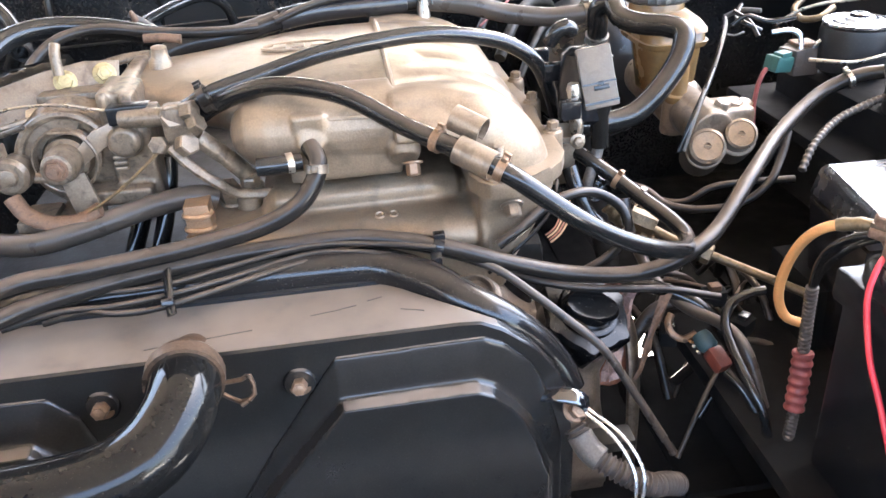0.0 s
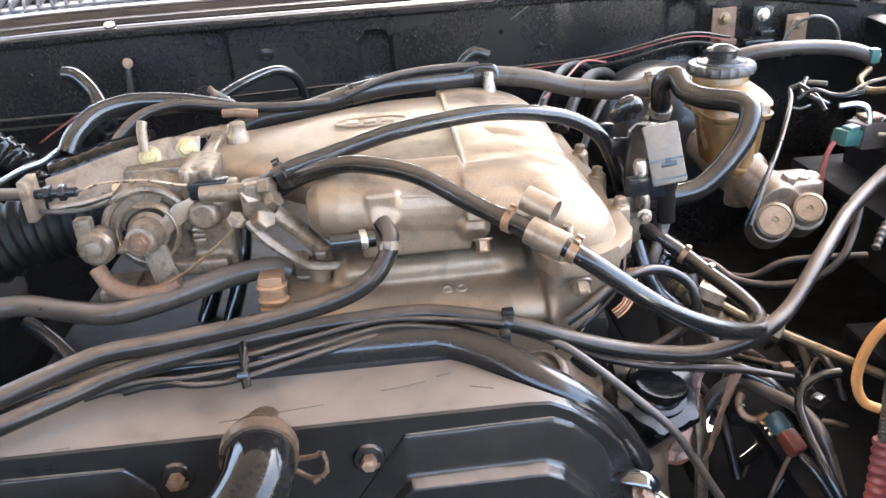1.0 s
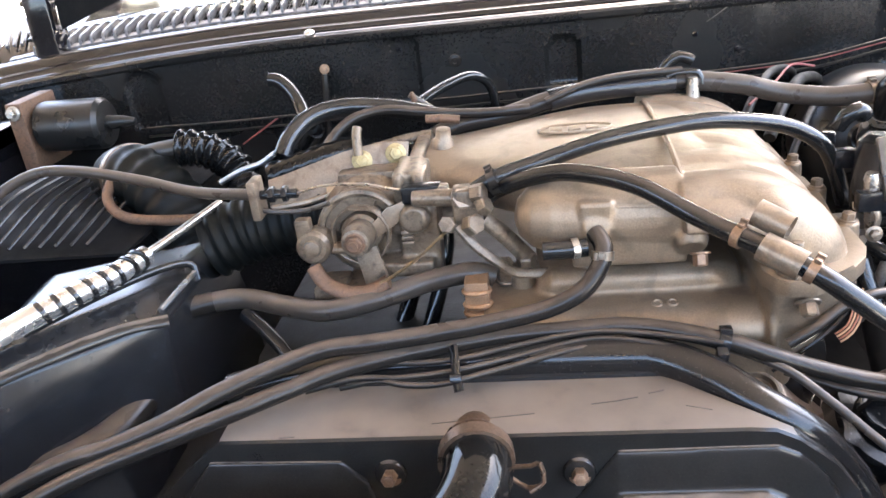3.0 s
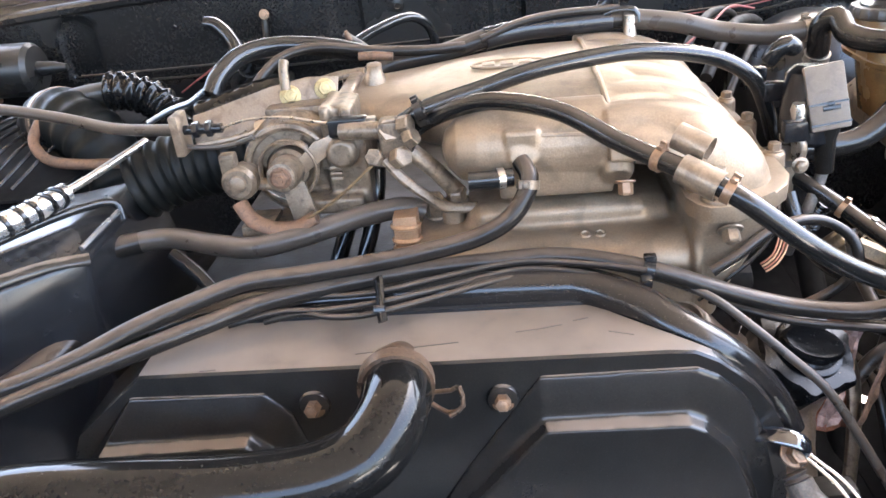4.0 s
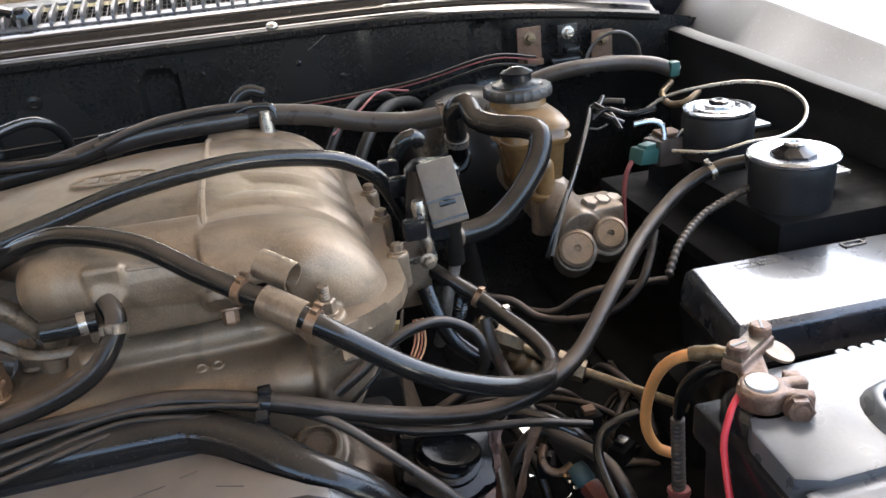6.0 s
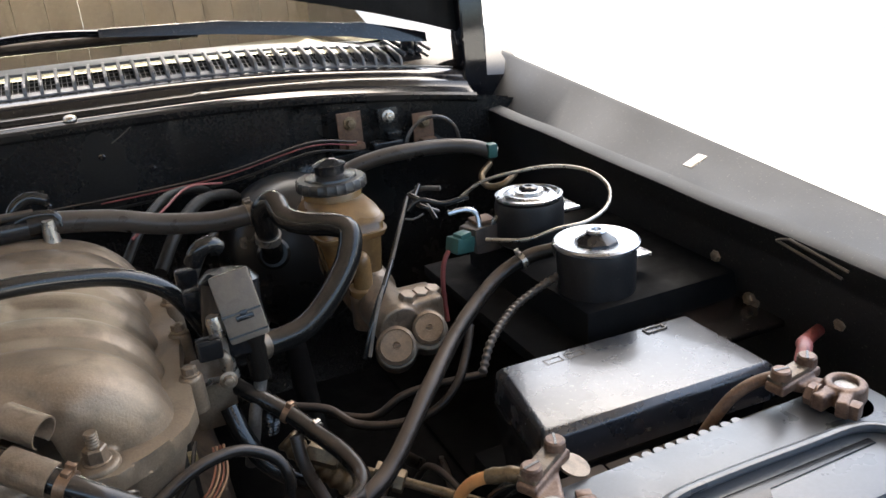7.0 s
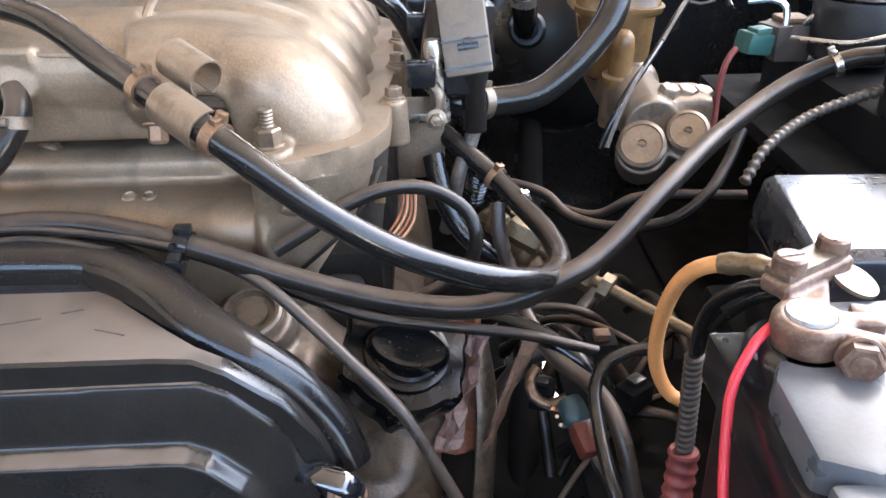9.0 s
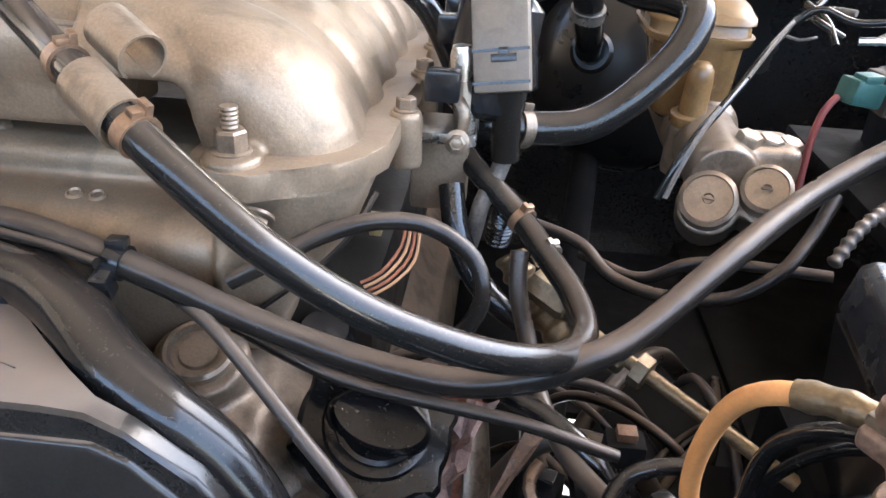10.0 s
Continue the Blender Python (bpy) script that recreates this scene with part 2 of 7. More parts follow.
gb.inputs["Roughness"].default_value, gb.inputs["Transmission Weight"].default_value = 0.02, 1.0
gb.inputs["IOR"].default_value = 1.45


# ---- mesh tools ----
def finish(bm, smooth=40):
    bmesh.ops.recalc_face_normals(bm, faces=bm.faces[:])
    me = bpy.data.meshes.new("mesh")
    for f in bm.faces:
        f.smooth = True
    lim = radians(smooth)
    for e in bm.edges:
        if len(e.link_faces) == 2 and e.calc_face_angle(0) > lim:
            e.smooth = False
    bm.to_mesh(me)
    bm.free()
    return me


def thing(name, at, label, category, group="", kind=""):
    """An Empty at its base, to which parts are given."""
    ob = new(name)
    ob.empty_display_size = 0.02
    ob.location = at
    ob["root"] = 1
    return tagged(ob, label, category, group, kind)


def part(name, bm, mat, parent, label="", smooth=40):
    me = finish(bm, smooth) if isinstance(bm, bmesh.types.BMesh) else bm
    me.name = name
    if not me.materials:
        me.materials.append(mat)
    ob = new(name, me)
    ob.parent = parent
    if parent is not None and "root" in parent:
        ob.matrix_parent_inverse = Matrix.Translation(-Vector(parent.location))
    return tagged(ob, label)


def solo(name, bm, mat, label, category, group="", kind="", smooth=40):
    return tagged(part(name, bm, mat, None, "", smooth), label, category, group, kind)


def aim(p, d):
    """A frame at p whose z axis points along d."""
    return Matrix.Translation(p) @ Vector(d).to_track_quat("Z", "Y").to_matrix().to_4x4()


def grow(bm, rings, closed=True, caps=True):
    """Faces between rings of points, one after another."""
    rows = [[bm.verts.new(p) for p in r] for r in rings]
    for a, b in zip(rows, rows[1:]):
        n = len(a)
        for i in range(n if closed else n - 1):
            j = (i + 1) % n
            bm.faces.new((a[i], a[j], b[j], b[i]))
    if caps and closed:
        bm.faces.new(rows[0][::-1])
        bm.faces.new(rows[-1])
    return bm


def turned(profile, m, seg=24, bm=None, caps=True):
    """A turned solid: (radius, height) pairs round the z axis of m."""
    bm = bm or bmesh.new()
    rings = []
    for r, h in profile:
        r = max(r, 0.0002)
        rings.append([m @ Vector((r * math.cos(2 * math.pi * k / seg), r * math.sin(2 * math.pi * k / seg), h)) for k in range(seg)])
    return grow(bm, rings, True, caps)


def block(size, m, bevel=0.002, bm=None, seg=2):
    own = bmesh.new()
    bmesh.ops.create_cube(own, size=1.0)
    bmesh.ops.scale(own, vec=size, verts=own.verts[:])
    if bevel:
        bmesh.ops.bevel(own, geom=own.edges[:] + own.verts[:], offset=bevel, segments=seg, profile=0.6, affect="EDGES")
    bmesh.ops.transform(own, matrix=m, verts=own.verts[:])
    if bm is None:
        return own
    tmp = bpy.data.meshes.new("tmp")
    own.to_mesh(tmp)
    own.free()
    bm.from_mesh(tmp)
    bpy.data.meshes.remove(tmp)
    return bm


def span(lo, hi, bevel=0.002, bm=None, seg=2):
    """A block between two corners."""
    c = [(a + b) / 2 for a, b in zip(lo, hi)]
    return block([abs(b - a) for a, b in zip(lo, hi)], Matrix.Translation(c), bevel, bm, seg)


def slab(outline, m, depth, bevel=0.001, bm=None):
    """A flat outline (x, y) in the frame m, thickened along its z."""
    own = bmesh.new()
    grow(own, [[Vector((x, y, 0)) for x, y in outline], [Vector((x, y, depth)) for x, y in outline]])
    if bevel:
        bmesh.ops.bevel(own, geom=own.edges[:], offset=bevel, segments=2, profile=0.6, affect="EDGES")
    bmesh.ops.transform(own, matrix=m, verts=own.verts[:])
    if bm is None:
        return own
    tmp = bpy.data.meshes.new("tmp")
    own.to_mesh(tmp)
    own.free()
    bm.from_mesh(tmp)
    bpy.data.meshes.remove(tmp)
    return bm


def curve_points(pts, step=0.006):
    """A smooth line through the points."""
    p = [Vector(q) for q in pts]
    p = [2 * p[0] - p[1]] + p + [2 * p[-1] - p[-2]]
    out = []
    for i in range(1, len(p) - 2):
        a, b, c, d = p[i - 1], p[i], p[i + 1], p[i + 2]
        n = max(2, int((c - b).length / step))
        for k in range(n):
            t = k / n
            out.append(0.5 * ((2 * b) + (c - a) * t + (2 * a - 5 * b + 4 * c - d) * t * t + (3 * b - a - 3 * c + d) * t ** 3))
    out.append(p[-2])
    return out


def pipe(pts, r, seg=12, step=0.006, rib=0.0, pitch=0.008, bm=None, wall=0.0, flat=1.0, taper=0.0):
    """A round tube along a smooth line; rib: depth of its corrugations; wall: an open end of that wall; taper: how far it thins to its end."""
    bm = bm or bmesh.new()
    line = curve_points(pts, min(step, pitch / 6) if rib else step)
    rings, far = [], 0.0
    normal = None
    for i, p in enumerate(line):
        d = (line[min(i + 1, len(line) - 1)] - line[max(i - 1, 0)]).normalized()
        if normal is None:
            normal = d.orthogonal().normalized()
        normal = (normal - d * normal.dot(d)).normalized()
        side = d.cross(normal)
        if i:
            far += (p - line[i - 1]).length
        q = r + (rib * max(-0.6, math.sin(2 * math.pi * far / pitch)) if rib else 0.0)
        q *= 1 - taper * max(0.0, (i / len(line) - 0.62) / 0.38) ** 1.5
        rings.append([p + q * (math.cos(2 * math.pi * k / seg) * normal + flat * math.sin(2 * math.pi * k / seg) * side) for k in range(seg)])
    if wall:
        for end, nxt in ((0, 1), (-1, -2)):
            c = line[end]
            inner = [c + (q - c) * (1 - wall / r) for q in rings[end]]
            deep = [q + (line[nxt] - c).normalized() * r * 1.2 for q in inner]
            if end == 0:
                rings = [deep, inner] + rings
            else:
                rings = rings + [inner, deep]
    return grow(bm, rings)


def hose(name, pts, r, mat, label, category="hose", group="", **k):
    return solo(name, pipe(pts, r, **k), mat, label, category, group, smooth=60)


def hexagon(bm, m, r, h, chamfer=0.12):
    rings = []
    for rr, z in ((r, 0), (r, h * (1 - chamfer)), (r * 0.86, h)):
        rings.append([m @ Vector((rr * math.cos(math.pi * k / 3), rr * math.sin(math.pi * k / 3), z)) for k in range(6)])
    return grow(bm, rings)


def bolt(parent, p, d, r, mat, name="bolt", washer=1.5, h=None, stud=0.0, label=""):
    """A hexagon head on its washer, and a threaded stud where there is one."""
    m = aim(p, d)
    bm = turned([(r * washer, 0), (r * washer, r * 0.22), (r * washer * 0.9, r * 0.3)], m, 20)
    hexagon(bm, m @ Matrix.Translation((0, 0, r * 0.26)), r, h or r * 1.1)
    if stud:
        top = (h or r * 1.1) + r * 0.26
        prof = []
        n = int(stud / 0.0012)
        for i in range(n + 1):
            prof.append((r * (0.56 if i % 2 else 0.50), top + stud * i / n))
        turned(prof, m, 12, bm)
    else:
        turned([(r * 0.55, r * 0.2), (r * 0.55, (h or r * 1.1) + r * 0.32), (r * 0.45, (h or r * 1.1) + r * 0.36)], m, 16, bm)
    return part(name, bm, mat, parent, label, 30)


def ring_band(parent, p, d, r, width, mat, name="clamp", ears=True, label="", thick=0.0012):
    """A clamp: a band round a hose with its two ears and screw."""
    m = aim(p, d) @ Matrix.Translation((0, 0, -width / 2))
    bm = turned([(r - 0.0008, 0), (r + thick, 0), (r + thick, width), (r - 0.0008, width)], m, 24)
    if ears:
        block((0.0035, 0.006, width * 0.9), m @ Matrix.Translation((0.003, r + 0.003, width / 2)), 0.0006, bm)
        block((0.009, 0.0035, width * 0.7), m @ Matrix.Translation((0, r + 0.002, width / 2)), 0.0008, bm)
    return part(name, bm, mat, parent, label)


def fused(name, lumps, mat, parent, voxel=0.003, rounds=5, label=""):
    """Several closed lumps run together into one casting with rounded inner corners."""
    joined = bmesh.new()
    for lump in lumps:
        tmp = bpy.data.meshes.new("tmp")
        bmesh.ops.recalc_face_normals(lump, faces=lump.faces[:])
        lump.to_mesh(tmp)
        lump.free()
        joined.from_mesh(tmp)
        bpy.data.meshes.remove(tmp)
    ob = part(name, joined, mat, parent, label, 180)
    grid = ob.modifiers.new("grid", "REMESH")
    grid.mode, grid.voxel_size, grid.use_smooth_shade = "VOXEL", voxel, True
    soft = ob.modifiers.new("soft", "SMOOTH")
    soft.factor, soft.iterations = 0.5, rounds
    return ob


# ---- the car's body round the bay ----
def ring_bm(p, d, r, w):
    return turned([(r - 0.004, 0), (r, 0.001), (r, w - 0.001), (r - 0.004, w)], aim(p, d), 24)


def sheet(points_u, thickness=0.002, bm=None):
    """A bent sheet from rows of points, with thickness downwards."""
    bm = bm or bmesh.new()
    rows = [[Vector(p) for p in r] for r in points_u]
    n = len(rows[0])
    top = [[bm.verts.new(p) for p in r] for r in rows]
    low = [[bm.verts.new(p - Vector((0, 0, thickness))) for p in r] for r in rows]
    for i in range(len(rows) - 1):
        for j in range(n - 1):
            bm.faces.new((top[i][j], top[i][j + 1], top[i + 1][j + 1], top[i + 1][j]))
            bm.faces.new((low[i][j], low[i + 1][j], low[i + 1][j + 1], low[i][j + 1]))
    for j in range(n - 1):
        bm.faces.new((top[0][j], low[0][j], low[0][j + 1], top[0][j + 1]))
        bm.faces.new((top[-1][j], top[-1][j + 1], low[-1][j + 1], low[-1][j]))
    for i in range(len(rows) - 1):
        bm.faces.new((top[i][0], top[i + 1][0], low[i + 1][0], low[i][0]))
        bm.faces.new((top[i][-1], low[i][-1], low[i + 1][-1], top[i + 1][-1]))
    return bm


ground_bm = bmesh.new()
bmesh.ops.create_grid(ground_bm, x_segments=8, y_segments=8, size=400)
solo("ground", ground_bm, CONCRETE, "pale sunlit concrete ground under the car", "ground", kind="structure")

# added unseen to shape the light: boarded roof, walls on two sides, pale yard wall
bm = bmesh.new()
for k in range(38):
    span((-4.2 + 0.155 * k, -2.6, 2.90), (-4.2 + 0.155 * k + 0.150, 2.3, 2.93), 0.004, bm, 1)
span((-4.2, -2.6, 2.935), (1.75, 2.3, 3.0), 0, bm)
solo("ceiling", bm, BOARDS, "unseen brown boarded ceiling added to shade the car", "ceiling", kind="structure")
# kept dark so that black fronts facing it reflect little
solo("wall_south", span((-4.2, -2.8, -0.02), (1.6, -2.6, 1.75), 0.01), SOUTH_DARK, "unseen low dark wall added to keep reflections black", "wall", kind="structure")
solo("wall_west", span((-4.4, -2.8, -0.02), (-4.2, 2.3, 3.0), 0.01), WALL, "unseen beige plastered wall added on the west side", "wall", kind="structure")
solo("wall_east", span((9.0, -9.0, -0.02), (9.2, 16.0, 2.6), 0.01), YARD_WALL, "unseen white wall added across the sunny yard", "wall", kind="structure")

car = thing("car_body", (0, 1.3, 0), "black car body with its bonnet raised over the engine bay", "car body")


def smooth01(t):
    t = max(0.0, min(1.0, t))
    return t * t * (3 - 2 * t)


def lip_z(x):
    """Height of the cowl's front lip across the car."""
    return 1.150 - 0.055 * max(0.0, (x - 0.30) / 0.6) ** 2 - 0.03 * max(0.0, (-x - 0.35) / 0.6) ** 2


def lip_y(x):
    return 1.300 - 0.02 * (abs(x + 0.02) / 0.9) ** 2


# firewall with pressed ribs and recesses
fw = bmesh.new()
xs = [-1.0 + 0.0076 * i for i in range(252)]
zs = [0.45 + 0.03 * i for i in range(17)] + [0.95 + 0.006 * i for i in range(36)]


def firewall_y(x, z):
    y = lip_y(x) + 0.004
    for cx, w, lo_z, hi_z, deep in ((0.0265, 0.0250, 1.028, 1.114, 0.016), (-0.238, 0.025, 1.02, 1.138, 0.008), (0.541, 0.028, 1.02, 1.128, 0.008), (-0.70, 0.03, 1.02, 1.12, 0.008)):
        arch = hi_z - w * (1 - math.sqrt(max(0.0, 1 - min(1.0, abs(x - cx) / w) ** 2))) * 0.8
        y += deep * smooth01((w - abs(x - cx)) / 0.006 + 0.5) * smooth01((arch - z) / 0.008 + 0.5) * smooth01((z - lo_z) / 0.02 + 0.5)
    y -= 0.003 * smooth01((x + 0.10) / 0.02) - 0.003 * smooth01((x - 0.33) / 0.02)
    y += 0.02 * max(0.0, min(1.0, (1.02 - z) / 0.06))
    y += 0.004 * noise.noise(Vector((x * 3, z * 5, 0.3)))
    return y


rows = []
for z in zs:
    rows.append([(x, firewall_y(x, min(z, lip_z(x) - 0.005)), min(z, lip_z(x) - 0.005)) for x in xs])
front = [[fw.verts.new(p) for p in r] for r in rows]
back = [[fw.verts.new((p[0], p[1] + 0.02, p[2])) for p in r] for r in rows]
for i in range(len(zs) - 1):
    for j in range(len(xs) - 1):
        fw.faces.new((front[i][j], front[i][j + 1], front[i + 1][j + 1], front[i + 1][j]))
        fw.faces.new((back[i][j], back[i + 1][j], back[i + 1][j + 1], back[i][j + 1]))
firewall = part("firewall", fw, PAINT_DUSTY, car, "dusty black pressed firewall")

# cowl: rolled front lip, sloping glossy strip, dusty step below the grille
rows = []
for i in range(61):
    x = -0.98 + i * 0.0302
    z, y = lip_z(x), lip_y(x)
    w = smooth01((x - 0.30) / 0.35)
    rows.append([(x, y - 0.002, z - 0.012), (x, y - 0.0065, z - 0.008), (x, y - 0.007, z - 0.002), (x, y - 0.002, z + 0.002), (x, y + 0.006, z + 0.0005), (x, y + 0.020, z + 0.003 + 0.004 * w),
                 (x, y + 0.026, z + 0.005 + 0.006 * w), (x, y + 0.031, z + 0.013 + 0.004 * w), (x, y + 0.042, z + 0.0155 + 0.003 * w), (x, y + 0.049, z + 0.025), (x, y + 0.058, z + 0.031), (x, y + 0.085, z + 0.034)])
cowl = part("cowl_panel", sheet([r[4:] for r in rows], 0.002), PAINT, car, "glossy black cowl panel with a rolled lip")
part("cowl_lip", sheet([r[:5] for r in rows], 0.002), PAINT_DUSTY, cowl, "dusty rolled front lip")
for x in (-0.395, 0.205):
    bm = turned([(0.0, 0.0045), (0.006, 0.004), (0.009, 0.0016), (0.0095, 0)], aim((x, lip_y(x) + 0.022, lip_z(x) + 0.006), (0, -0.3, 1)), 16)
    part("cowl_clip", bm, STEEL, cowl, "pale push clip")

# cowl grille: two rails with upright slats between
grille = part("cowl_grille", sheet([[(x, lip_y(x) + 0.086, lip_z(x) + 0.036), (x, lip_y(x) + 0.098, lip_z(x) + 0.040)] for x in [-0.98 + 0.0302 * i for i in range(61)]], 0.004), GRILLE, car, "black metal grille below the windscreen")
part("grille_rail", sheet([[(x, lip_y(x) + 0.158, lip_z(x) + 0.062), (x, lip_y(x) + 0.185, lip_z(x) + 0.068), (x, lip_y(x) + 0.19, lip_z(x) + 0.058)] for x in [-0.98 + 0.0302 * i for i in range(61)]], 0.003), GRILLE, grille)
part("grille_tray", sheet([[(x, lip_y(x) + 0.091, lip_z(x) + 0.030), (x, lip_y(x) + 0.162, lip_z(x) + 0.051)] for x in [-0.98 + 0.0302 * i for i in range(61)]], 0.002), DEAD_BLACK, grille, "dark mesh behind the slats")
slat_bm = slab([(-0.003, -0.006), (0.076, 0.017), (0.077, 0.024), (0.060, 0.025), (0.008, 0.014), (-0.001, 0.009), (-0.004, 0.002)], Matrix.Rotation(radians(90), 4, "Z") @ Matrix.Rotation(radians(90), 4, "X"), 0.0052, 0.0016)
slat_mesh = finish(slat_bm)
slat_mesh.materials.append(GRILLE)
mesh_bm = bmesh.new()
for k in range(4):
    pipe([(x, lip_y(x) + 0.101 + 0.015 * k, lip_z(x) + 0.0345 + 0.0045 * k) for x in [-0.93 + 0.0555 * i for i in range(31)]], 0.0008, seg=4, bm=mesh_bm)
for k in range(220):
    x = -0.93 + 0.0076 * k
    pipe([(x, lip_y(x) + 0.091, lip_z(x) + 0.0322), (x, lip_y(x) + 0.162, lip_z(x) + 0.0532)], 0.0007, seg=4, bm=mesh_bm)
part("grille_mesh", mesh_bm, GRILLE, grille)
x = -0.93
while x < 0.74:
    ob = part("slat", slat_mesh, GRILLE, grille)
    ob.location = (x, lip_y(x) + 0.090, lip_z(x) + 0.040)
    ob.rotation_euler = (0, 0, radians(random.uniform(-1.5, 1.5)))
    x += 0.0225

SHADE_BROWN = material("brown_sunshade", (0.15, 0.108, 0.08), 0.7, 0.0, 0.3, 12, 0.1, 120)
# windscreen over a beige dashboard
ws = bmesh.new()
rows = []
for i in range(21):
    x = -0.80 + i * 0.08
    bow = 0.05 * (x / 0.8) ** 2
    rows.append([(x, 1.50 - bow, 1.195), (x, 1.80 - bow, 1.40), (x, 2.10 - bow, 1.62)])
part("windscreen", sheet(rows, 0.004, ws), GLASS, car, "clear windscreen").visible_shadow = False
part("dashboard", span((-0.75, 1.60, 1.02), (0.75, 2.20, 1.17), 0.03), BEIGE, car, "beige dashboard behind the glass")
bm = bmesh.new()
for k in range(24):
    span((-0.75 + k * 0.0625, 1.95, 1.10), (-0.75 + k * 0.0625 + 0.0622, 2.0, 1.60), 0.003, bm)
part("sunshade", bm, SHADE_BROWN, car, "ribbed brown sunshade behind the glass")

for s, x0, x1 in ((1, 0.735, 0.97), (-1, -1.02, -0.90)):
    side = bmesh.new()
    grow(side, [[Vector((x0, y, 1.0)), Vector((x0, y, z)), Vector((x1, y, z - 0.02)), Vector((x1, y, 1.0))] for y, z in ((1.355, 1.135), (1.375, 1.158), (1.46, 1.192), (1.62, 1.25), (2.1, 1.30))])
    corner = part("cowl_end", side, PAINT, car)
    for k in range(4):
        part("vent_slat", block((0.006, 0.07, 0.006), Matrix.Translation((x0 + s * 0.012 + 0.016 * k, 1.435, 1.183 + 0.001 * k)) @ Matrix.Rotation(radians(22), 4, "X") @ Matrix.Rotation(radians(18), 4, "Z"), 0.002), GRILLE, corner)

# wiper: arm, knuckle, blade
wiper = thing("windscreen_wiper", (0.78, 1.42, 1.19), "black windscreen wiper resting above the cowl grille", "wiper")
arm = bmesh.new()
grow(arm, [[Vector((x, y - w, z)), Vector((x, y - w * 0.7, z + h)), Vector((x, y + w * 0.7, z + h)), Vector((x, y + w, z))] for x, y, z, w, h in
           ((0.80, 1.415, 1.188, 0.014, 0.016), (0.74, 1.412, 1.196, 0.020, 0.024), (0.68, 1.414, 1.208, 0.021, 0.026), (0.66, 1.415, 1.213, 0.018, 0.022), (0.45, 1.425, 1.240, 0.015, 0.020), (0.27, 1.44, 1.254, 0.010, 0.012))])
part("arm", arm, PAINT, wiper, "glossy black painted arm")
part("knuckle", turned([(0.016, -0.05), (0.016, 0.012), (0.012, 0.022), (0.004, 0.024)], aim((0.775, 1.425, 1.19), (0, -0.2, 1)), 18), PAINT, wiper)
part("blade", pipe([(0.42, 1.475, 1.243), (0.1, 1.50, 1.245), (-0.25, 1.51, 1.243)], 0.010, seg=8, flat=0.8), RUBBER, wiper)
part("blade_bridge", pipe([(0.33, 1.47, 1.252), (0.18, 1.485, 1.262), (0.02, 1.49, 1.250)], 0.006, seg=8), PAINT, wiper)
wiper2 = thing("windscreen_wiper", (-0.2, 1.42, 1.2), "black windscreen wiper with a bent link", "wiper")
part("arm", pipe([(-0.16, 1.41, 1.205), (-0.30, 1.435, 1.235), (-0.6, 1.45, 1.242), (-0.85, 1.47, 1.24)], 0.008, seg=8), PAINT, wiper2)
part("knuckle", turned([(0.016, -0.05), (0.016, 0.012), (0.010, 0.02)], aim((-0.16, 1.41, 1.195), (0, -0.2, 1)), 18), PAINT, wiper2)
part("blade", pipe([(-0.45, 1.475, 1.245), (-0.75, 1.49, 1.243), (-1.0, 1.48, 1.24)], 0.007, seg=8, flat=0.6), RUBBER, wiper2)

# wings: inner apron, gutter, sloping top and outer skin
for side, name in ((1, "right"), (-1, "left")):
    rows = []
    for i in range(34):
        y = -0.15 + i * 0.0485
        t = (y - 0.6) / 0.84
        ze = 1.052 + 0.103 * t
        zi = 1.052 + 0.030 * t + 0.004 * noise.noise(Vector((0, y * 6, 2)))
        xi, xo = (0.84 + 0.02 * t, 0.955) if side > 0 else (-0.90, -1.0)
        rows.append([(xi + side * 0.03, y, 0.45), (xi + side * 0.02, y, 0.90), (xi, y, zi - 0.03), (xi, y, zi - 0.003), (xi + side * 0.004, y, zi), (xi + side * 0.022, y, zi + 0.002), (xi + side * 0.026, y, zi - 0.006),
                     (xi + side * 0.034, y, zi - 0.006), (xo - side * 0.008, y, ze), (xo, y, ze + 0.002), (xo + side * 0.006, y, ze - 0.003), (xo + side * 0.03, y, ze - 0.10), (xo + side * 0.04, y, 0.55)])
    wing = part("wing", sheet(rows, 0.0015), WING if side > 0 else PAINT, car, "dusty black wing with a stepped inner edge")
    if side > 0:
        for y, z in ((0.718, 0.993), (0.666, 0.960), (0.550, 0.979)):
            bolt(wing, (0.853, y, z), (-1, 0, 0.2), 0.007, CAST_MID, washer=1.7)
        part("panel_clip", block((0.026, 0.016, 0.002), Matrix.Translation((0.889, 0.806, 1.0785)) @ Matrix.Rotation(radians(-22), 4, "Y"), 0.0006), STEEL, wing, "pale metal clip on the wing's edge")
        for line in (((0.8395, 0.628, 1.043), (0.838, 0.587, 1.037), (0.8365, 0.547, 1.031)), ((0.839, 0.612, 1.049), (0.838, 0.576, 1.0445), (0.8365, 0.541, 1.040)), ((0.8395, 0.628, 1.043), (0.8393, 0.622, 1.046), (0.839, 0.612, 1.049))):
            part("slot_rim", pipe(line, 0.0016, seg=6), GREY_PLASTIC, wing)

# raised bonnet over the cowl, with its hinge and ribs
def bonnet_z(x):
    return 1.365 - 0.200 * x * x


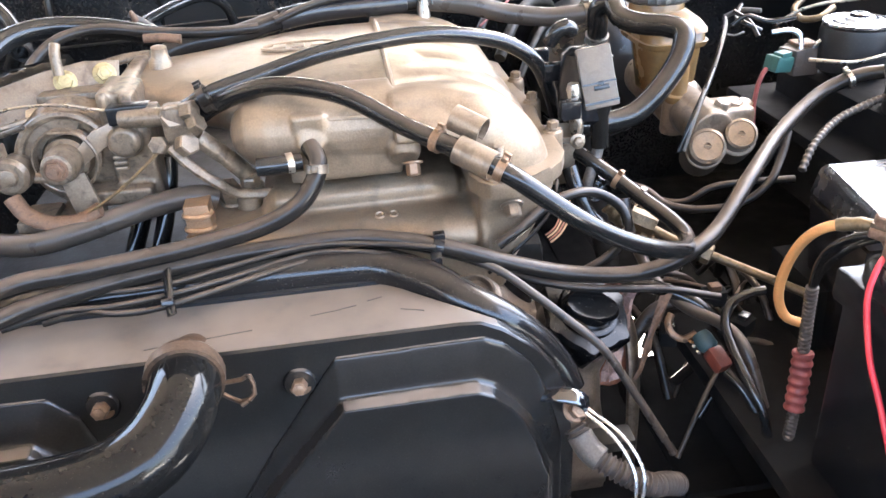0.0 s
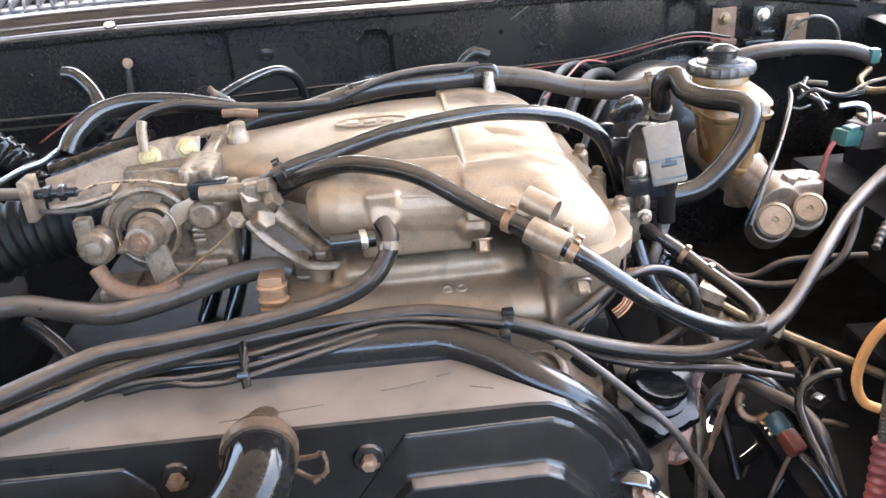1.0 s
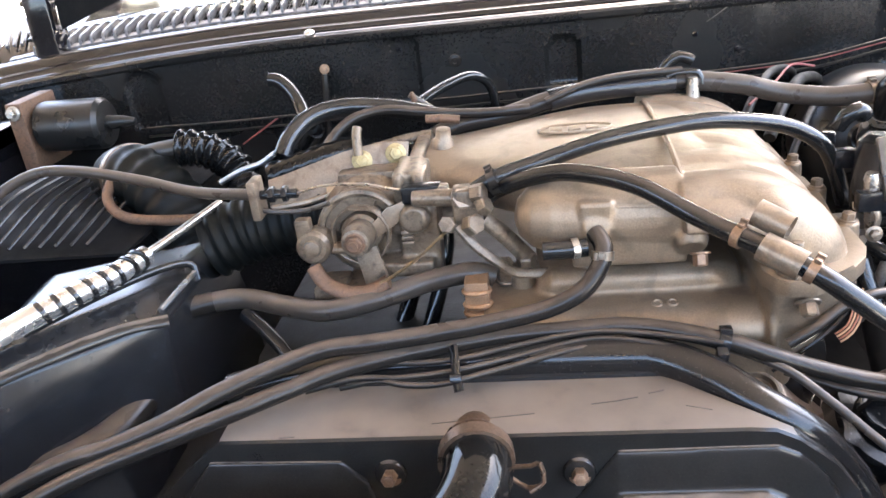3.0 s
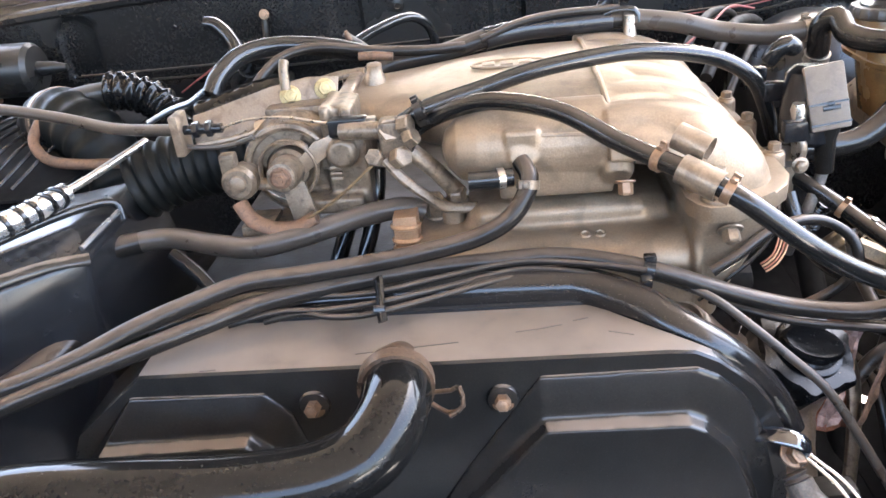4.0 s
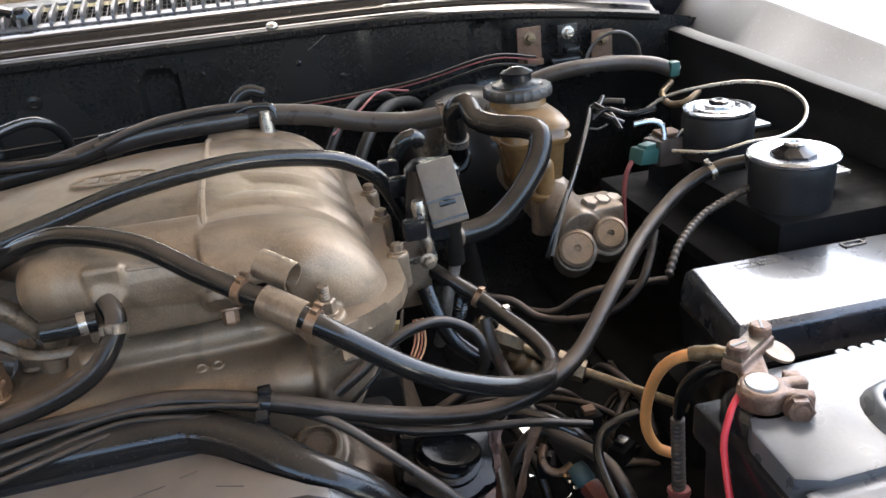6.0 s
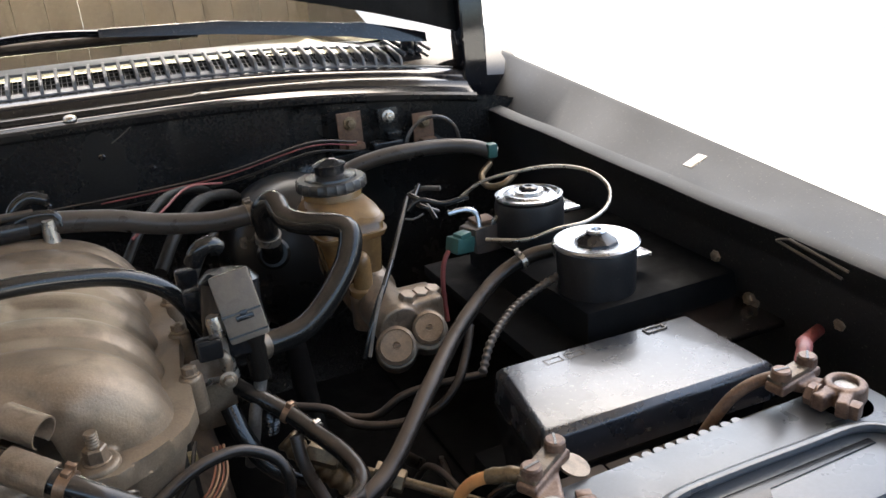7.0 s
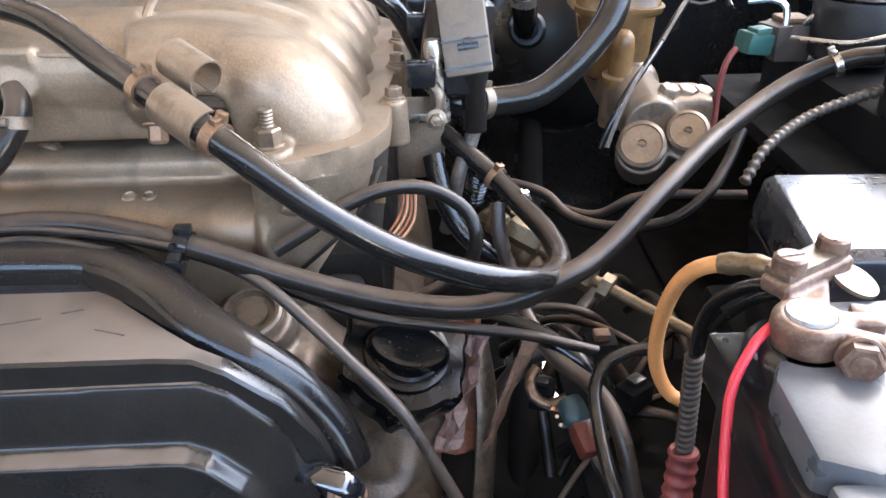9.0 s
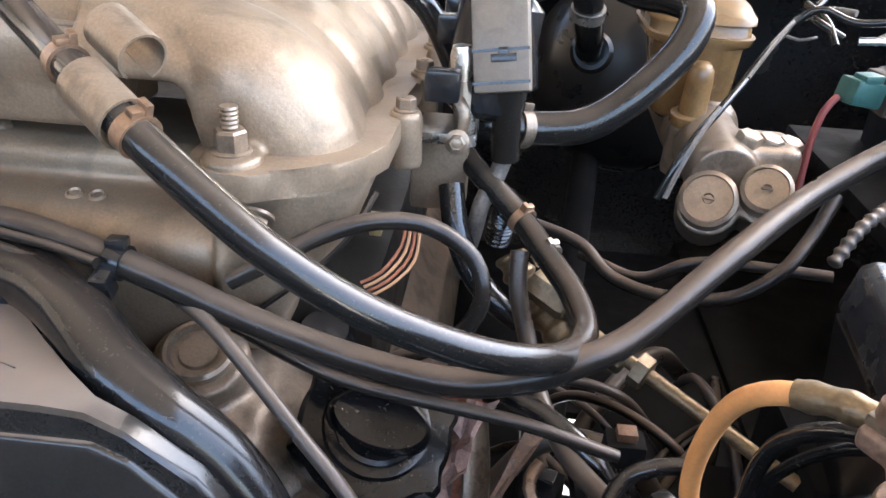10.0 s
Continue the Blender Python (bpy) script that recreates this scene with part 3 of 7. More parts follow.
bonnet = part("bonnet", sheet([[(x, 1.365, bonnet_z(x)), (x, 1.37, bonnet_z(x) + 0.03), (x, 1.36, 1.75), (x, 1.26, 2.32)] for x in [-0.86 + 0.0782 * i for i in range(23)]], 0.02), DEAD_BLACK, car, "black raised bonnet")
for k in range(5):
    x = -0.7 + 0.35 * k
    part("bonnet_rib", pipe([(x, 1.362, bonnet_z(x) + 0.03), (x, 1.352, 1.72), (x, 1.268, 2.25)], 0.02, seg=8), DEAD_BLACK, bonnet)
for s, x in ((1, 0.842), (-1, -0.91)):
    bm = slab([(-0.02, 0.0), (0.024, 0.0), (0.030, 0.10), (0.022, 0.20), (-0.012, 0.20), (-0.016, 0.10)], Matrix.Translation((x, 1.36, 1.09)) @ Matrix.Rotation(radians(90), 4, "Z") @ Matrix.Rotation(radians(90), 4, "X"), 0.045, 0.004)
    part("hinge", bm, PAINT, bonnet, "black bonnet hinge")

for x in (-0.80, 0.80):
    tyre = part("wheel", turned([(0.10, -0.11), (0.30, -0.11), (0.345, -0.08), (0.35, 0.0), (0.345, 0.08), (0.30, 0.11), (0.10, 0.11)], aim((x * 0.93, 0.62, 0.35), (1, 0, 0)), 36), RUBBER, car, "black tyre under the wing")

# bay floor: cross members, side rails, black sheets standing in for deep shade
part("side_rail", span((0.60, 0.0, 0.50), (0.86, 1.33, 0.66), 0.015), DEAD_BLACK, car, "near-black frame rail")
part("side_rail", span((-0.92, 0.0, 0.50), (-0.52, 1.33, 0.66), 0.015), NEAR_BLACK, car, "near-black frame rail")
part("cross_member", span((-0.62, 0.55, 0.34), (0.66, 0.80, 0.43), 0.02), NEAR_BLACK, car, "near-black cross member")
part("undertray", span((-0.60, 0.10, 0.40), (0.44, 1.33, 0.412), 0.004), DEAD_BLACK, car, "dead black undertray closing off the bay's floor")
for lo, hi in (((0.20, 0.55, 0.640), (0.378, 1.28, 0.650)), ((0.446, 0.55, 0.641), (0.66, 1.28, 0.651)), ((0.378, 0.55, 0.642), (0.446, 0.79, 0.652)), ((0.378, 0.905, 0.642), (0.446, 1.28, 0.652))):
    part("splash_shield", span(lo, hi, 0.002), DEAD_BLACK, car, "black splash shield with a gap to the daylight")
part("splash_strip", span((0.38, 0.835, 0.655), (0.445, 0.842, 0.662), 0.001), DEAD_BLACK, car)
part("front_member", span((-0.9, -0.12, 0.50), (0.86, 0.18, 0.86), 0.02), PAINT_DUSTY, car, "black front panel below the camera")
# black boxes added to close the view down to the ground
part("dark_filler_shelf", span((0.60, 0.665, 0.930), (0.862, 1.00, 0.945), 0.004), DEAD_BLACK, car)
part("canister_shelf", span((0.655, 0.69, 0.90), (0.862, 0.97, 0.985), 0.006), DEAD_BLACK, car)
part("battery_tray", span((0.40, 0.25, 0.765), (0.86, 0.70, 0.785), 0.006), DEAD_BLACK, car)
part("dark_filler_panel", span((0.47, 0.18, 0.50), (0.86, 0.47, 0.77), 0.01), DEAD_BLACK, car)

# rivets and a scratch on the firewall
for x, z in ((-0.245, 1.115), (0.09, 1.10), (0.235, 1.098), (0.30, 1.07), (-0.53, 1.09), (0.41, 1.09), (0.15, 1.04)):
    part("rivet", turned([(0.005, -0.002), (0.005, 0.001), (0.003, 0.003)], aim((x, firewall_y(x, z), z), (0, -1, 0)), 12), PAINT, firewall)
part("scratch", pipe([(0.252, firewall_y(0.252, 1.116) - 0.001, 1.116), (0.268, firewall_y(0.268, 1.125) - 0.001, 1.126), (0.292, firewall_y(0.292, 1.142) - 0.001, 1.143)], 0.0009, seg=6), GREY_PLASTIC, firewall, "pale scratch")

# things on the firewall
fwbolt = thing("cable_clamp", (-0.372, 1.29, 1.07), "brass bolt holding a cable end on the firewall", "bolt")
bolt(fwbolt, (-0.372, 1.292, 1.098), (0, -1, 0.2), 0.006, BOLT_RUSTY, washer=1.4)
part("cable_end", pipe([(-0.372, 1.288, 1.09), (-0.374, 1.283, 1.06), (-0.378, 1.28, 1.02), (-0.38, 1.28, 0.96)], 0.006, seg=8), RUBBER, fwbolt)
rivet = thing("firewall_plug", (-0.15, 1.29, 1.09), "black rubber plug in the firewall", "plug")
part("plug", turned([(0.011, 0), (0.010, 0.003), (0.005, 0.004), (0.004, 0.002)], aim((-0.152, firewall_y(-0.152, 1.09), 1.09), (0, -1, 0)), 18), RUBBER, rivet)

bracket = thing("relay_bracket", (0.64, 1.27, 1.05), "rusty relay bracket bolted to the firewall", "bracket")
for x, z, w, h, mat in ((0.60, 1.083, 0.040, 0.058, RUST), (0.665, 1.087, 0.034, 0.045, PAINT_DUSTY), (0.725, 1.068, 0.036, 0.050, RUST)):
    plate = part("plate", block((w, 0.004, h), Matrix.Translation((x, 1.268, z)), 0.001), mat, bracket)
    bolt(plate, (x, 1.265, z + h * 0.2), (0, -1, 0.1), 0.007, BRASS if mat is RUST else STEEL)
    part("foot", block((w * 0.7, 0.022, 0.010), Matrix.Translation((x + 0.004, 1.262, z - h * 0.42)), 0.002), mat, plate)
part("relay", block((0.05, 0.03, 0.03), Matrix.Translation((0.655, 1.26, 1.045)), 0.004), PLASTIC_CLEAN, bracket)
part("back_plate", span((0.57, 1.270, 1.03), (0.76, 1.30, 1.045), 0.002), PAINT_DUSTY, bracket)

BROWNED = material("browned_clamp_steel", (0.17, 0.112, 0.075), 0.30, 0.65, 0.5, 60, 0.3, 400, dust=0.06, dust_tint=(0.26, 0.20, 0.155), grime=0.5, grime_tint=(0.04, 0.026, 0.018))
# ---- engine: front timing cover ----
cover = thing("timing_cover", (-0.08, 0.56, 0.55), "black plastic timing cover with a dusty top", "engine cover")
shell = bmesh.new()
rings = []
for x, top, rear in ((-0.42, 0.80, 0.60), (-0.385, 0.872, 0.605), (-0.312, 0.9315, 0.612), (0.05, 0.9315, 0.618), (0.075, 0.9315, 0.606), (0.110, 0.9315, 0.574), (0.135, 0.9315, 0.552), (0.155, 0.930, 0.537), (0.173, 0.921, 0.536), (0.203, 0.896, 0.536), (0.221, 0.871, 0.536), (0.231, 0.850, 0.535), (0.24, 0.78, 0.532)):
    rings.append([Vector((x, 0.524, 0.50)), Vector((x, 0.524, top - 0.003)), Vector((x, 0.526, top - 0.0007)), Vector((x, 0.529, top)), Vector((x, rear, top)), Vector((x, rear, 0.50))])
part("shell", grow(shell, rings), PLASTIC, cover, "", 30)


right_high = [(0.030, 0.913), (0.157, 0.915), (0.175, 0.906), (0.197, 0.884), (0.207, 0.866), (0.216, 0.84), (0.228, 0.79), (0.232, 0.50), (-0.24, 0.50), (-0.036, 0.82)]
right_low = [(0.031, 0.876), (0.148, 0.877), (0.163, 0.870), (0.182, 0.851), (0.192, 0.835), (0.202, 0.81), (0.215, 0.77), (0.222, 0.50), (-0.236, 0.50), (-0.034, 0.80)]
right_face = [(0.033, 0.8745), (0.146, 0.8755), (0.160, 0.8685), (0.178, 0.850), (0.188, 0.834), (0.198, 0.808), (0.21, 0.768), (0.218, 0.50), (-0.232, 0.50), (-0.031, 0.798)]
fused("raised_panel", [grow(bmesh.new(), [[Vector((x, y, z)) for x, z in r] for y, r in ((0.532, right_high), (0.5215, right_high), (0.512, right_low), (0.498, right_face))])], PLASTIC, cover, 0.0020, 7)
left_high = [(-0.325, 0.910), (-0.205, 0.908), (-0.184, 0.885), (-0.17, 0.83), (-0.20, 0.70), (-0.25, 0.50), (-0.41, 0.50), (-0.395, 0.83)]
left_low = [(-0.356, 0.868), (-0.222, 0.873), (-0.204, 0.856), (-0.185, 0.81), (-0.21, 0.69), (-0.25, 0.50), (-0.408, 0.50), (-0.39, 0.81)]
left_face = [(-0.357, 0.866), (-0.224, 0.871), (-0.208, 0.854), (-0.19, 0.805), (-0.215, 0.69), (-0.255, 0.50), (-0.405, 0.50), (-0.388, 0.80)]
fused("raised_panel", [grow(bmesh.new(), [[Vector((x, y, z)) for x, z in r] for y, r in ((0.532, left_high), (0.5215, left_high), (0.512, left_low), (0.498, left_face))])], PLASTIC, cover, 0.0020, 2)
part("rim", pipe([(-0.33, 0.608, 0.925), (-0.25, 0.618, 0.937), (-0.1, 0.622, 0.941), (0.05, 0.622, 0.940), (0.08, 0.617, 0.939), (0.105, 0.602, 0.937), (0.126, 0.585, 0.934), (0.150, 0.565, 0.925), (0.177, 0.554, 0.911), (0.202, 0.552, 0.890), (0.222, 0.548, 0.866), (0.233, 0.542, 0.849), (0.239, 0.537, 0.834)], 0.0190, seg=20, taper=0.25), RIM, cover, "glossy black rounded rim")
part("top_ledge", span((-0.28, 0.600, 0.90), (0.08, 0.66, 0.936), 0.006), PLASTIC_CLEAN, cover)
for x, z in ((-0.163, 0.894), (-0.002, 0.892)):
    b = bolt(cover, (x, 0.522, z), (0, -1, 0.25), 0.0068, BOLT_RUSTY, washer=1.6, h=0.012, label="rusty flanged bolt")
    part("bolt_seat", turned([(0.0140, -0.002), (0.0140, 0.003), (0.0125, 0.005)], aim((x, 0.5245, z), (0, -1, 0.1)), 24), PLASTIC, cover)
# scuffs in the dust of the top
for x0, y0, x1, y1, w in ((-0.125, 0.541, -0.037, 0.551, 0.0006), (0.035, 0.566, 0.052, 0.570, 0.0009), (0.012, 0.562, 0.038, 0.566, 0.0006), (0.09, 0.556, 0.11, 0.549, 0.0006), (-0.258, 0.527, -0.244, 0.528, 0.0010), (0.062, 0.575, 0.075, 0.579, 0.0012)):
    a, b = Vector((x0, y0, 0)), Vector((x1, y1, 0))
    d = b - a
    part("scuff", block((d.length, w, 0.0006), Matrix.Translation((a + b) / 2 + Vector((0, 0, 0.9318))) @ Matrix.Rotation(math.atan2(d.y, d.x), 4, "Z"), 0), SCRATCH, cover, "dark scuff in the dust")
# water outlet, spring clamp and the radiator hose
part("water_outlet", turned([(0.0245, -0.012), (0.0245, 0.004), (0.0225, 0.007), (0.0225, 0.016), (0.0250, 0.019), (0.0255, 0.023), (0.0230, 0.027), (0.0230, 0.046), (0.0255, 0.049), (0.0240, 0.064)], aim((-0.0885, 0.541, 0.912), (0.07, -0.88, 0.36)), 30), BROWNED, cover, "browned ribbed water outlet")
HOSE_BLACK = material("glossy_black_hose", (0.008, 0.0075, 0.007), 0.10, 0.0, 0.3, 40, 0.05, 300, spec=0.26, specks=0.04)
rad = hose("radiator_hose", [(-0.085, 0.499, 0.936), (-0.081, 0.470, 0.938), (-0.085, 0.448, 0.932), (-0.102, 0.426, 0.921), (-0.136, 0.410, 0.915), (-0.197, 0.398, 0.917), (-0.273, 0.388, 0.926), (-0.353, 0.380, 0.928), (-0.42, 0.36, 0.91), (-0.48, 0.30, 0.87), (-0.51, 0.20, 0.80)],
           0.0275, HOSE_BLACK, "shiny black rubber radiator hose on the water outlet", seg=24)
ring_band(rad, (-0.083, 0.488, 0.9375), (0.1, -1, 0.05), 0.0284, 0.013, BROWNED, "spring_clamp", False, "grimy spring clamp", 0.0022)
part("clamp_ear", pipe([(-0.056, 0.486, 0.930), (-0.040, 0.482, 0.934), (-0.033, 0.478, 0.940), (-0.031, 0.474, 0.925), (-0.042, 0.472, 0.917)], 0.0020, seg=8), BROWNED, rad)
part("clamp_ear", pipe([(-0.056, 0.482, 0.922), (-0.044, 0.478, 0.916), (-0.035, 0.475, 0.920)], 0.0020, seg=8), BROWNED, rad)
part("outlet_bead", ring_bm((-0.086, 0.507, 0.934), (0.05, -1, 0.15), 0.0262, 0.004), BROWNED, rad)

# ---- engine: intake plenum ----
plenum = thing("intake_plenum", (0.08, 0.82, 0.90), "dusty cast aluminium intake plenum with curved runners", "intake manifold")


def plenum_section(x, n=56):
    """Closed outline of the plenum across the engine at x."""
    k = smooth01((x + 0.16) / 0.22)
    front = 0.79 - 0.115 * k
    rear = 0.915 + 0.085 * k
    top = 1.084 + 0.010 * k
    bottom = 1.035 - 0.015 * k
    e = smooth01((x - 0.10) / 0.075)
    zt = top - 0.050 * max(0.0, (x - 0.10) / 0.095) ** 2.2
    zb = min(bottom + 0.032 * smooth01((x - 0.120) / 0.02), zt - 0.006)
    front += 0.004 * e
    out = []
    for i in range(n):
        a = 2 * math.pi * i / n
        c, s = math.cos(a), math.sin(a)
        p = 2.6
        yy = (front + rear) / 2 - (rear - front) / 2 * math.copysign(abs(c) ** (2 / p), c)
        zz = (zt + zb) / 2 + (zt - zb) / 2 * math.copysign(abs(s) ** (2 / p), s)
        if s > 0:
            zz -= 0.014 * max(0.0, (0.78 - yy)) / 0.10 * (s ** 0.5) * k
        out.append(Vector((x, yy, zz)))
    return out


bm = bmesh.new()
xs = [-0.165 + 0.009 * i for i in range(41)]
grow(bm, [plenum_section(x) for x in xs])
lumps = [bm]
# six runners bending down to the flange
for yc, wide in ((0.822, 0.178), (0.688, 0.046), (0.757, 0.039), (0.818, 0.039), (0.883, 0.041), (0.945, 0.041), (0.985, 0.036)):
    bm = bmesh.new()
    rings = []
    path = curve_points([(0.104, yc, 1.046), (0.130, yc, 1.046), (0.158, yc, 1.042), (0.189, yc, 1.030), (0.206, yc, 1.012), (0.211, yc, 0.992), (0.211, yc, 0.975)], 0.005)
    for q, pnt in enumerate(path):
        d = (path[min(q + 1, len(path) - 1)] - path[max(q - 1, 0)]).normalized()
        nrm = Vector((d.z, 0, -d.x)) * -1
        g = smooth01((pnt.x - 0.10) / 0.09)
        high = (0.040 if wide < 0.1 else 0.0355) + 0.004 * g
        ring = []
        for k in range(32):
            a = 2 * math.pi * k / 32
            c, s = math.cos(a), math.sin(a)
            side_w = 0.046 * (0.62 + 0.38 * smooth01((pnt.x - 0.135) / 0.045)) if yc < 0.71 and c < 0 else wide
            v = pnt + nrm * high * math.copysign(abs(s) ** 0.95, s) + Vector((0, 1, 0)) * side_w * math.copysign(abs(c) ** (0.72 if yc < 0.71 else 0.30 if wide > 0.1 else 0.92), c)
            v.z = max(v.z, 1.047 - 0.075 * smooth01((v.x - 0.164) / 0.014))
            ring.append(v)
        rings.append(ring)
    grow(bm, rings)
    lumps.append(bm)
# the rounded front tube and its boss
bm = turned([(0.004, -0.066), (0.018, -0.062), (0.030, -0.050), (0.038, -0.03), (0.041, 0.0), (0.041, 0.088)], aim((0.018, 0.706, 1.050), (1, -0.03, 0)), 30)
lumps.append(bm)
lumps.append(span((0.005, 0.667, 1.010), (0.110, 0.74, 1.045), 0.003))
part("seam_rib", pipe([(0.108, 0.668, 1.055), (0.108, 0.683, 1.077), (0.107, 0.73, 1.092), (0.107, 0.80, 1.0965), (0.107, 0.93, 1.093), (0.107, 0.98, 1.075)], 0.0032, seg=8), CAST, plenum)
part("ledge_rib", pipe([(0.012, 0.672, 1.070), (0.06, 0.670, 1.0685), (0.108, 0.668, 1.067)], 0.0025, seg=8), CAST, plenum)
# cast emblem: plain oval ring with bars
emblem = bmesh.new()
ring = [(0.02 + 0.040 * math.cos(2 * math.pi * k / 24), 0.845 + 0.016 * math.sin(2 * math.pi * k / 24), 1.0940) for k in range(25)]
pipe(ring, 0.0016, seg=6, bm=emblem)
for k in range(3):
    span((-0.008 + 0.02 * k, 0.838, 1.090), (0.006 + 0.02 * k, 0.852, 1.0955), 0.001, emblem)
part("emblem", emblem, CAST, plenum, "cast oval emblem")

# flange round the runner ends with studs and nuts
fl = [(0.174, 0.624), (0.184, 0.614), (0.206, 0.613), (0.217, 0.619), (0.226, 0.629), (0.246, 0.637), (0.260, 0.653), (0.269, 0.676), (0.270, 0.74), (0.262, 0.752), (0.272, 0.80), (0.272, 0.86), (0.264, 0.88), (0.268, 0.99), (0.25, 1.018), (0.168, 1.018), (0.168, 0.64)]
part("flange", slab(fl, Matrix.Translation((0, 0, 0.997)), 0.016, 0.0028), CAST, plenum)
lumps.append(turned([(0.016, -0.016), (0.016, 0.004), (0.013, 0.006)], aim((0.194, 0.631, 1.012), (0, 0, 1)), 18))
bolt(plenum, (0.194, 0.631, 1.017), (0, 0, 1), 0.0088, CAST_MID, "nut", 1.18, 0.011, 0.012, "threaded stud with a nut")
for x, y in ((0.271, 0.728), (0.272, 0.822), (0.272, 0.905)):
    lumps.append(turned([(0.0115, -0.030), (0.0105, 0.003), (0.0095, 0.006)], aim((x, y, 1.010), (0, 0, 1)), 18))
    bolt(plenum, (x, y, 1.0155), (0, 0, 1), 0.0064, CAST_MID, "bolt", 1.25, 0.007)
for y, z in ((0.72, 1.03), (0.79, 1.05), (0.85, 1.05)):
    part("injector_plug", block((0.022, 0.014, 0.02), Matrix.Translation((0.292, y + 0.02, z)), 0.003), PLASTIC_CLEAN, plenum)
# front boss with a hose spigot and cap
lumps.append(turned([(0.014, -0.02), (0.014, 0.006), (0.0125, 0.010), (0.008, 0.011)], aim((0.028, 0.672, 1.050), (0.1, -0.9, 0.3)), 22))
lumps.append(span((0.012, 0.665, 1.040), (0.044, 0.70, 1.076), 0.004))
capt = part("vacuum_cap", pipe([(0.018, 0.655, 1.037), (-0.005, 0.652, 1.037), (-0.022, 0.652, 1.037)], 0.0085, seg=14), RUBBER_SHINY, plenum, "black rubber vacuum cap")
part("band", pipe([(0.010, 0.655, 1.037), (0.004, 0.6535, 1.037)], 0.0098, seg=14), STEEL, capt)
bolt(plenum, (0.118, 0.655, 1.026), (0, -0.5, -1), 0.0068, BOLT_RUSTY, washer=1.4, h=0.011)
lumps.append(turned([(0.015, -0.012), (0.016, 0.0), (0.013, 0.008)], aim((0.112, 0.666, 1.033), (0, -0.7, -0.6)), 18))
fused("plenum_body", lumps, CAST, plenum, 0.0019, 2, "smooth cast body with six scalloped runners")

# ---- engine: lower manifold ----
lower = thing("lower_manifold", (0.06, 0.70, 0.70), "dusty cast aluminium lower manifold", "intake manifold")


def log_section(x, y0, y1, z0, z1, r, n=8):
    """A rounded oblong across the engine."""
    out = []
    for cy, cz, a0 in ((y0 + r, z1 - r, 90), (y0 + r, z0 + r, 180), (y1 - r, z0 + r, 270), (y1 - r, z1 - r, 0)):
        for k in range(n + 1):
            a = radians(a0 + 90 * k / n)
            out.append(Vector((x, cy + r * math.cos(a), cz + r * math.sin(a))))
    return out


bm = bmesh.new()
grow(bm, [log_section(x, 0.640 + d, 0.80, 0.86, 0.968 - d * 0.3, 0.030) for x, d in ((-0.085, 0.02), (-0.075, 0.008), (-0.06, 0.003), (0.0, 0.0), (0.10, 0.0), (0.180, 0.0))])
lumps = [bm]
bm = bmesh.new()
grow(bm, [log_section(x, 0.690 + d, 0.80, 0.90, 0.992 - d, 0.016) for x, d in ((-0.03, 0.01), (-0.015, 0.0), (0.14, 0.0), (0.165, 0.006), (0.172, 0.02))])
lumps.append(bm)
bm = bmesh.new()
rings = []
for z, x1, y0, r in ((0.997, 0.257, 0.632, 0.045), (0.985, 0.257, 0.632, 0.045), (0.965, 0.251, 0.635, 0.042), (0.945, 0.240, 0.638, 0.038), (0.925, 0.225, 0.641, 0.026), (0.905, 0.210, 0.645, 0.012), (0.88, 0.205, 0.65, 0.010)):
    ring = []
    for cx, cy, a0 in ((x1 - r, y0 + r, 270), (x1 - r, 0.96 - r, 0), (0.176 + 0.01, 0.96 - 0.01, 90), (0.176 + 0.01, y0 + 0.01, 180)):
        for k in range(7):
            a = radians(a0 + 15 * k)
            rr = 0.01 if abs(cx - 0.186) < 0.0005 else r
            ring.append(Vector((cx + rr * math.cos(a), cy + rr * math.sin(a), z)))
    rings.append(ring)
grow(bm, rings)
lumps.append(bm)
part("gasket_line", pipe([(0.184, 0.640, 0.905), (0.205, 0.6405, 0.922), (0.232, 0.642, 0.946), (0.252, 0.652, 0.966), (0.262, 0.675, 0.982)], 0.0018, seg=6), RUBBER, lower, "thin black gasket edge")
lumps.append(pipe([(0.180, 0.640, 0.966), (0.181, 0.636, 0.945), (0.182, 0.638, 0.92)], 0.0045, seg=8))
fused("manifold_log", lumps, CAST, lower, 0.0028, 3)
bolt(lower, (0.205, 0.627, 0.985), (0, -0.7, -0.6), 0.0078, CAST_MID, "cast_lug", 1.4, 0.011)
for x in (0.083, 0.097):
    part("cast_mark", turned([(0.006, -0.002), (0.0055, 0.001), (0.004, 0.0022), (0.003, 0.001)], aim((x, 0.668, 0.9675), (0, -0.3, 1)), 14), CAST, lower)
# coloured as dark as the shaded gap under the manifold
part("engine_valley", span((-0.35, 0.70, 0.55), (0.26, 1.20, 0.90), 0.02), NEAR_BLACK, lower, "engine valley coloured near black for the dark gap under the manifold")

# engine block behind the timing cover and right-hand rocker cover
eng = thing("engine_block", (0, 0.8, 0.4), "grimy engine block and cylinder heads", "engine")
part("block", span((-0.36, 0.62, 0.42), (0.20, 1.20, 0.84), 0.02), NEAR_BLACK, eng)
bm = bmesh.new()
grow(bm, [[Vector((x, y, z - dz)) for x, z in ((0.12, 0.60), (0.285, 0.60), (0.300, 0.70), (0.290, 0.775), (0.245, 0.825), (0.205, 0.866), (0.14, 0.882))] for y, dz in ((0.580, 0.03), (0.595, 0.008), (0.615, 0.0), (1.10, 0.0))])
lumps = [bm]
lumps.append(turned([(0.030, -0.04), (0.029, 0.004), (0.026, 0.006)], aim((0.167, 0.627, 0.886), (0.05, -0.4, 1)), 28))
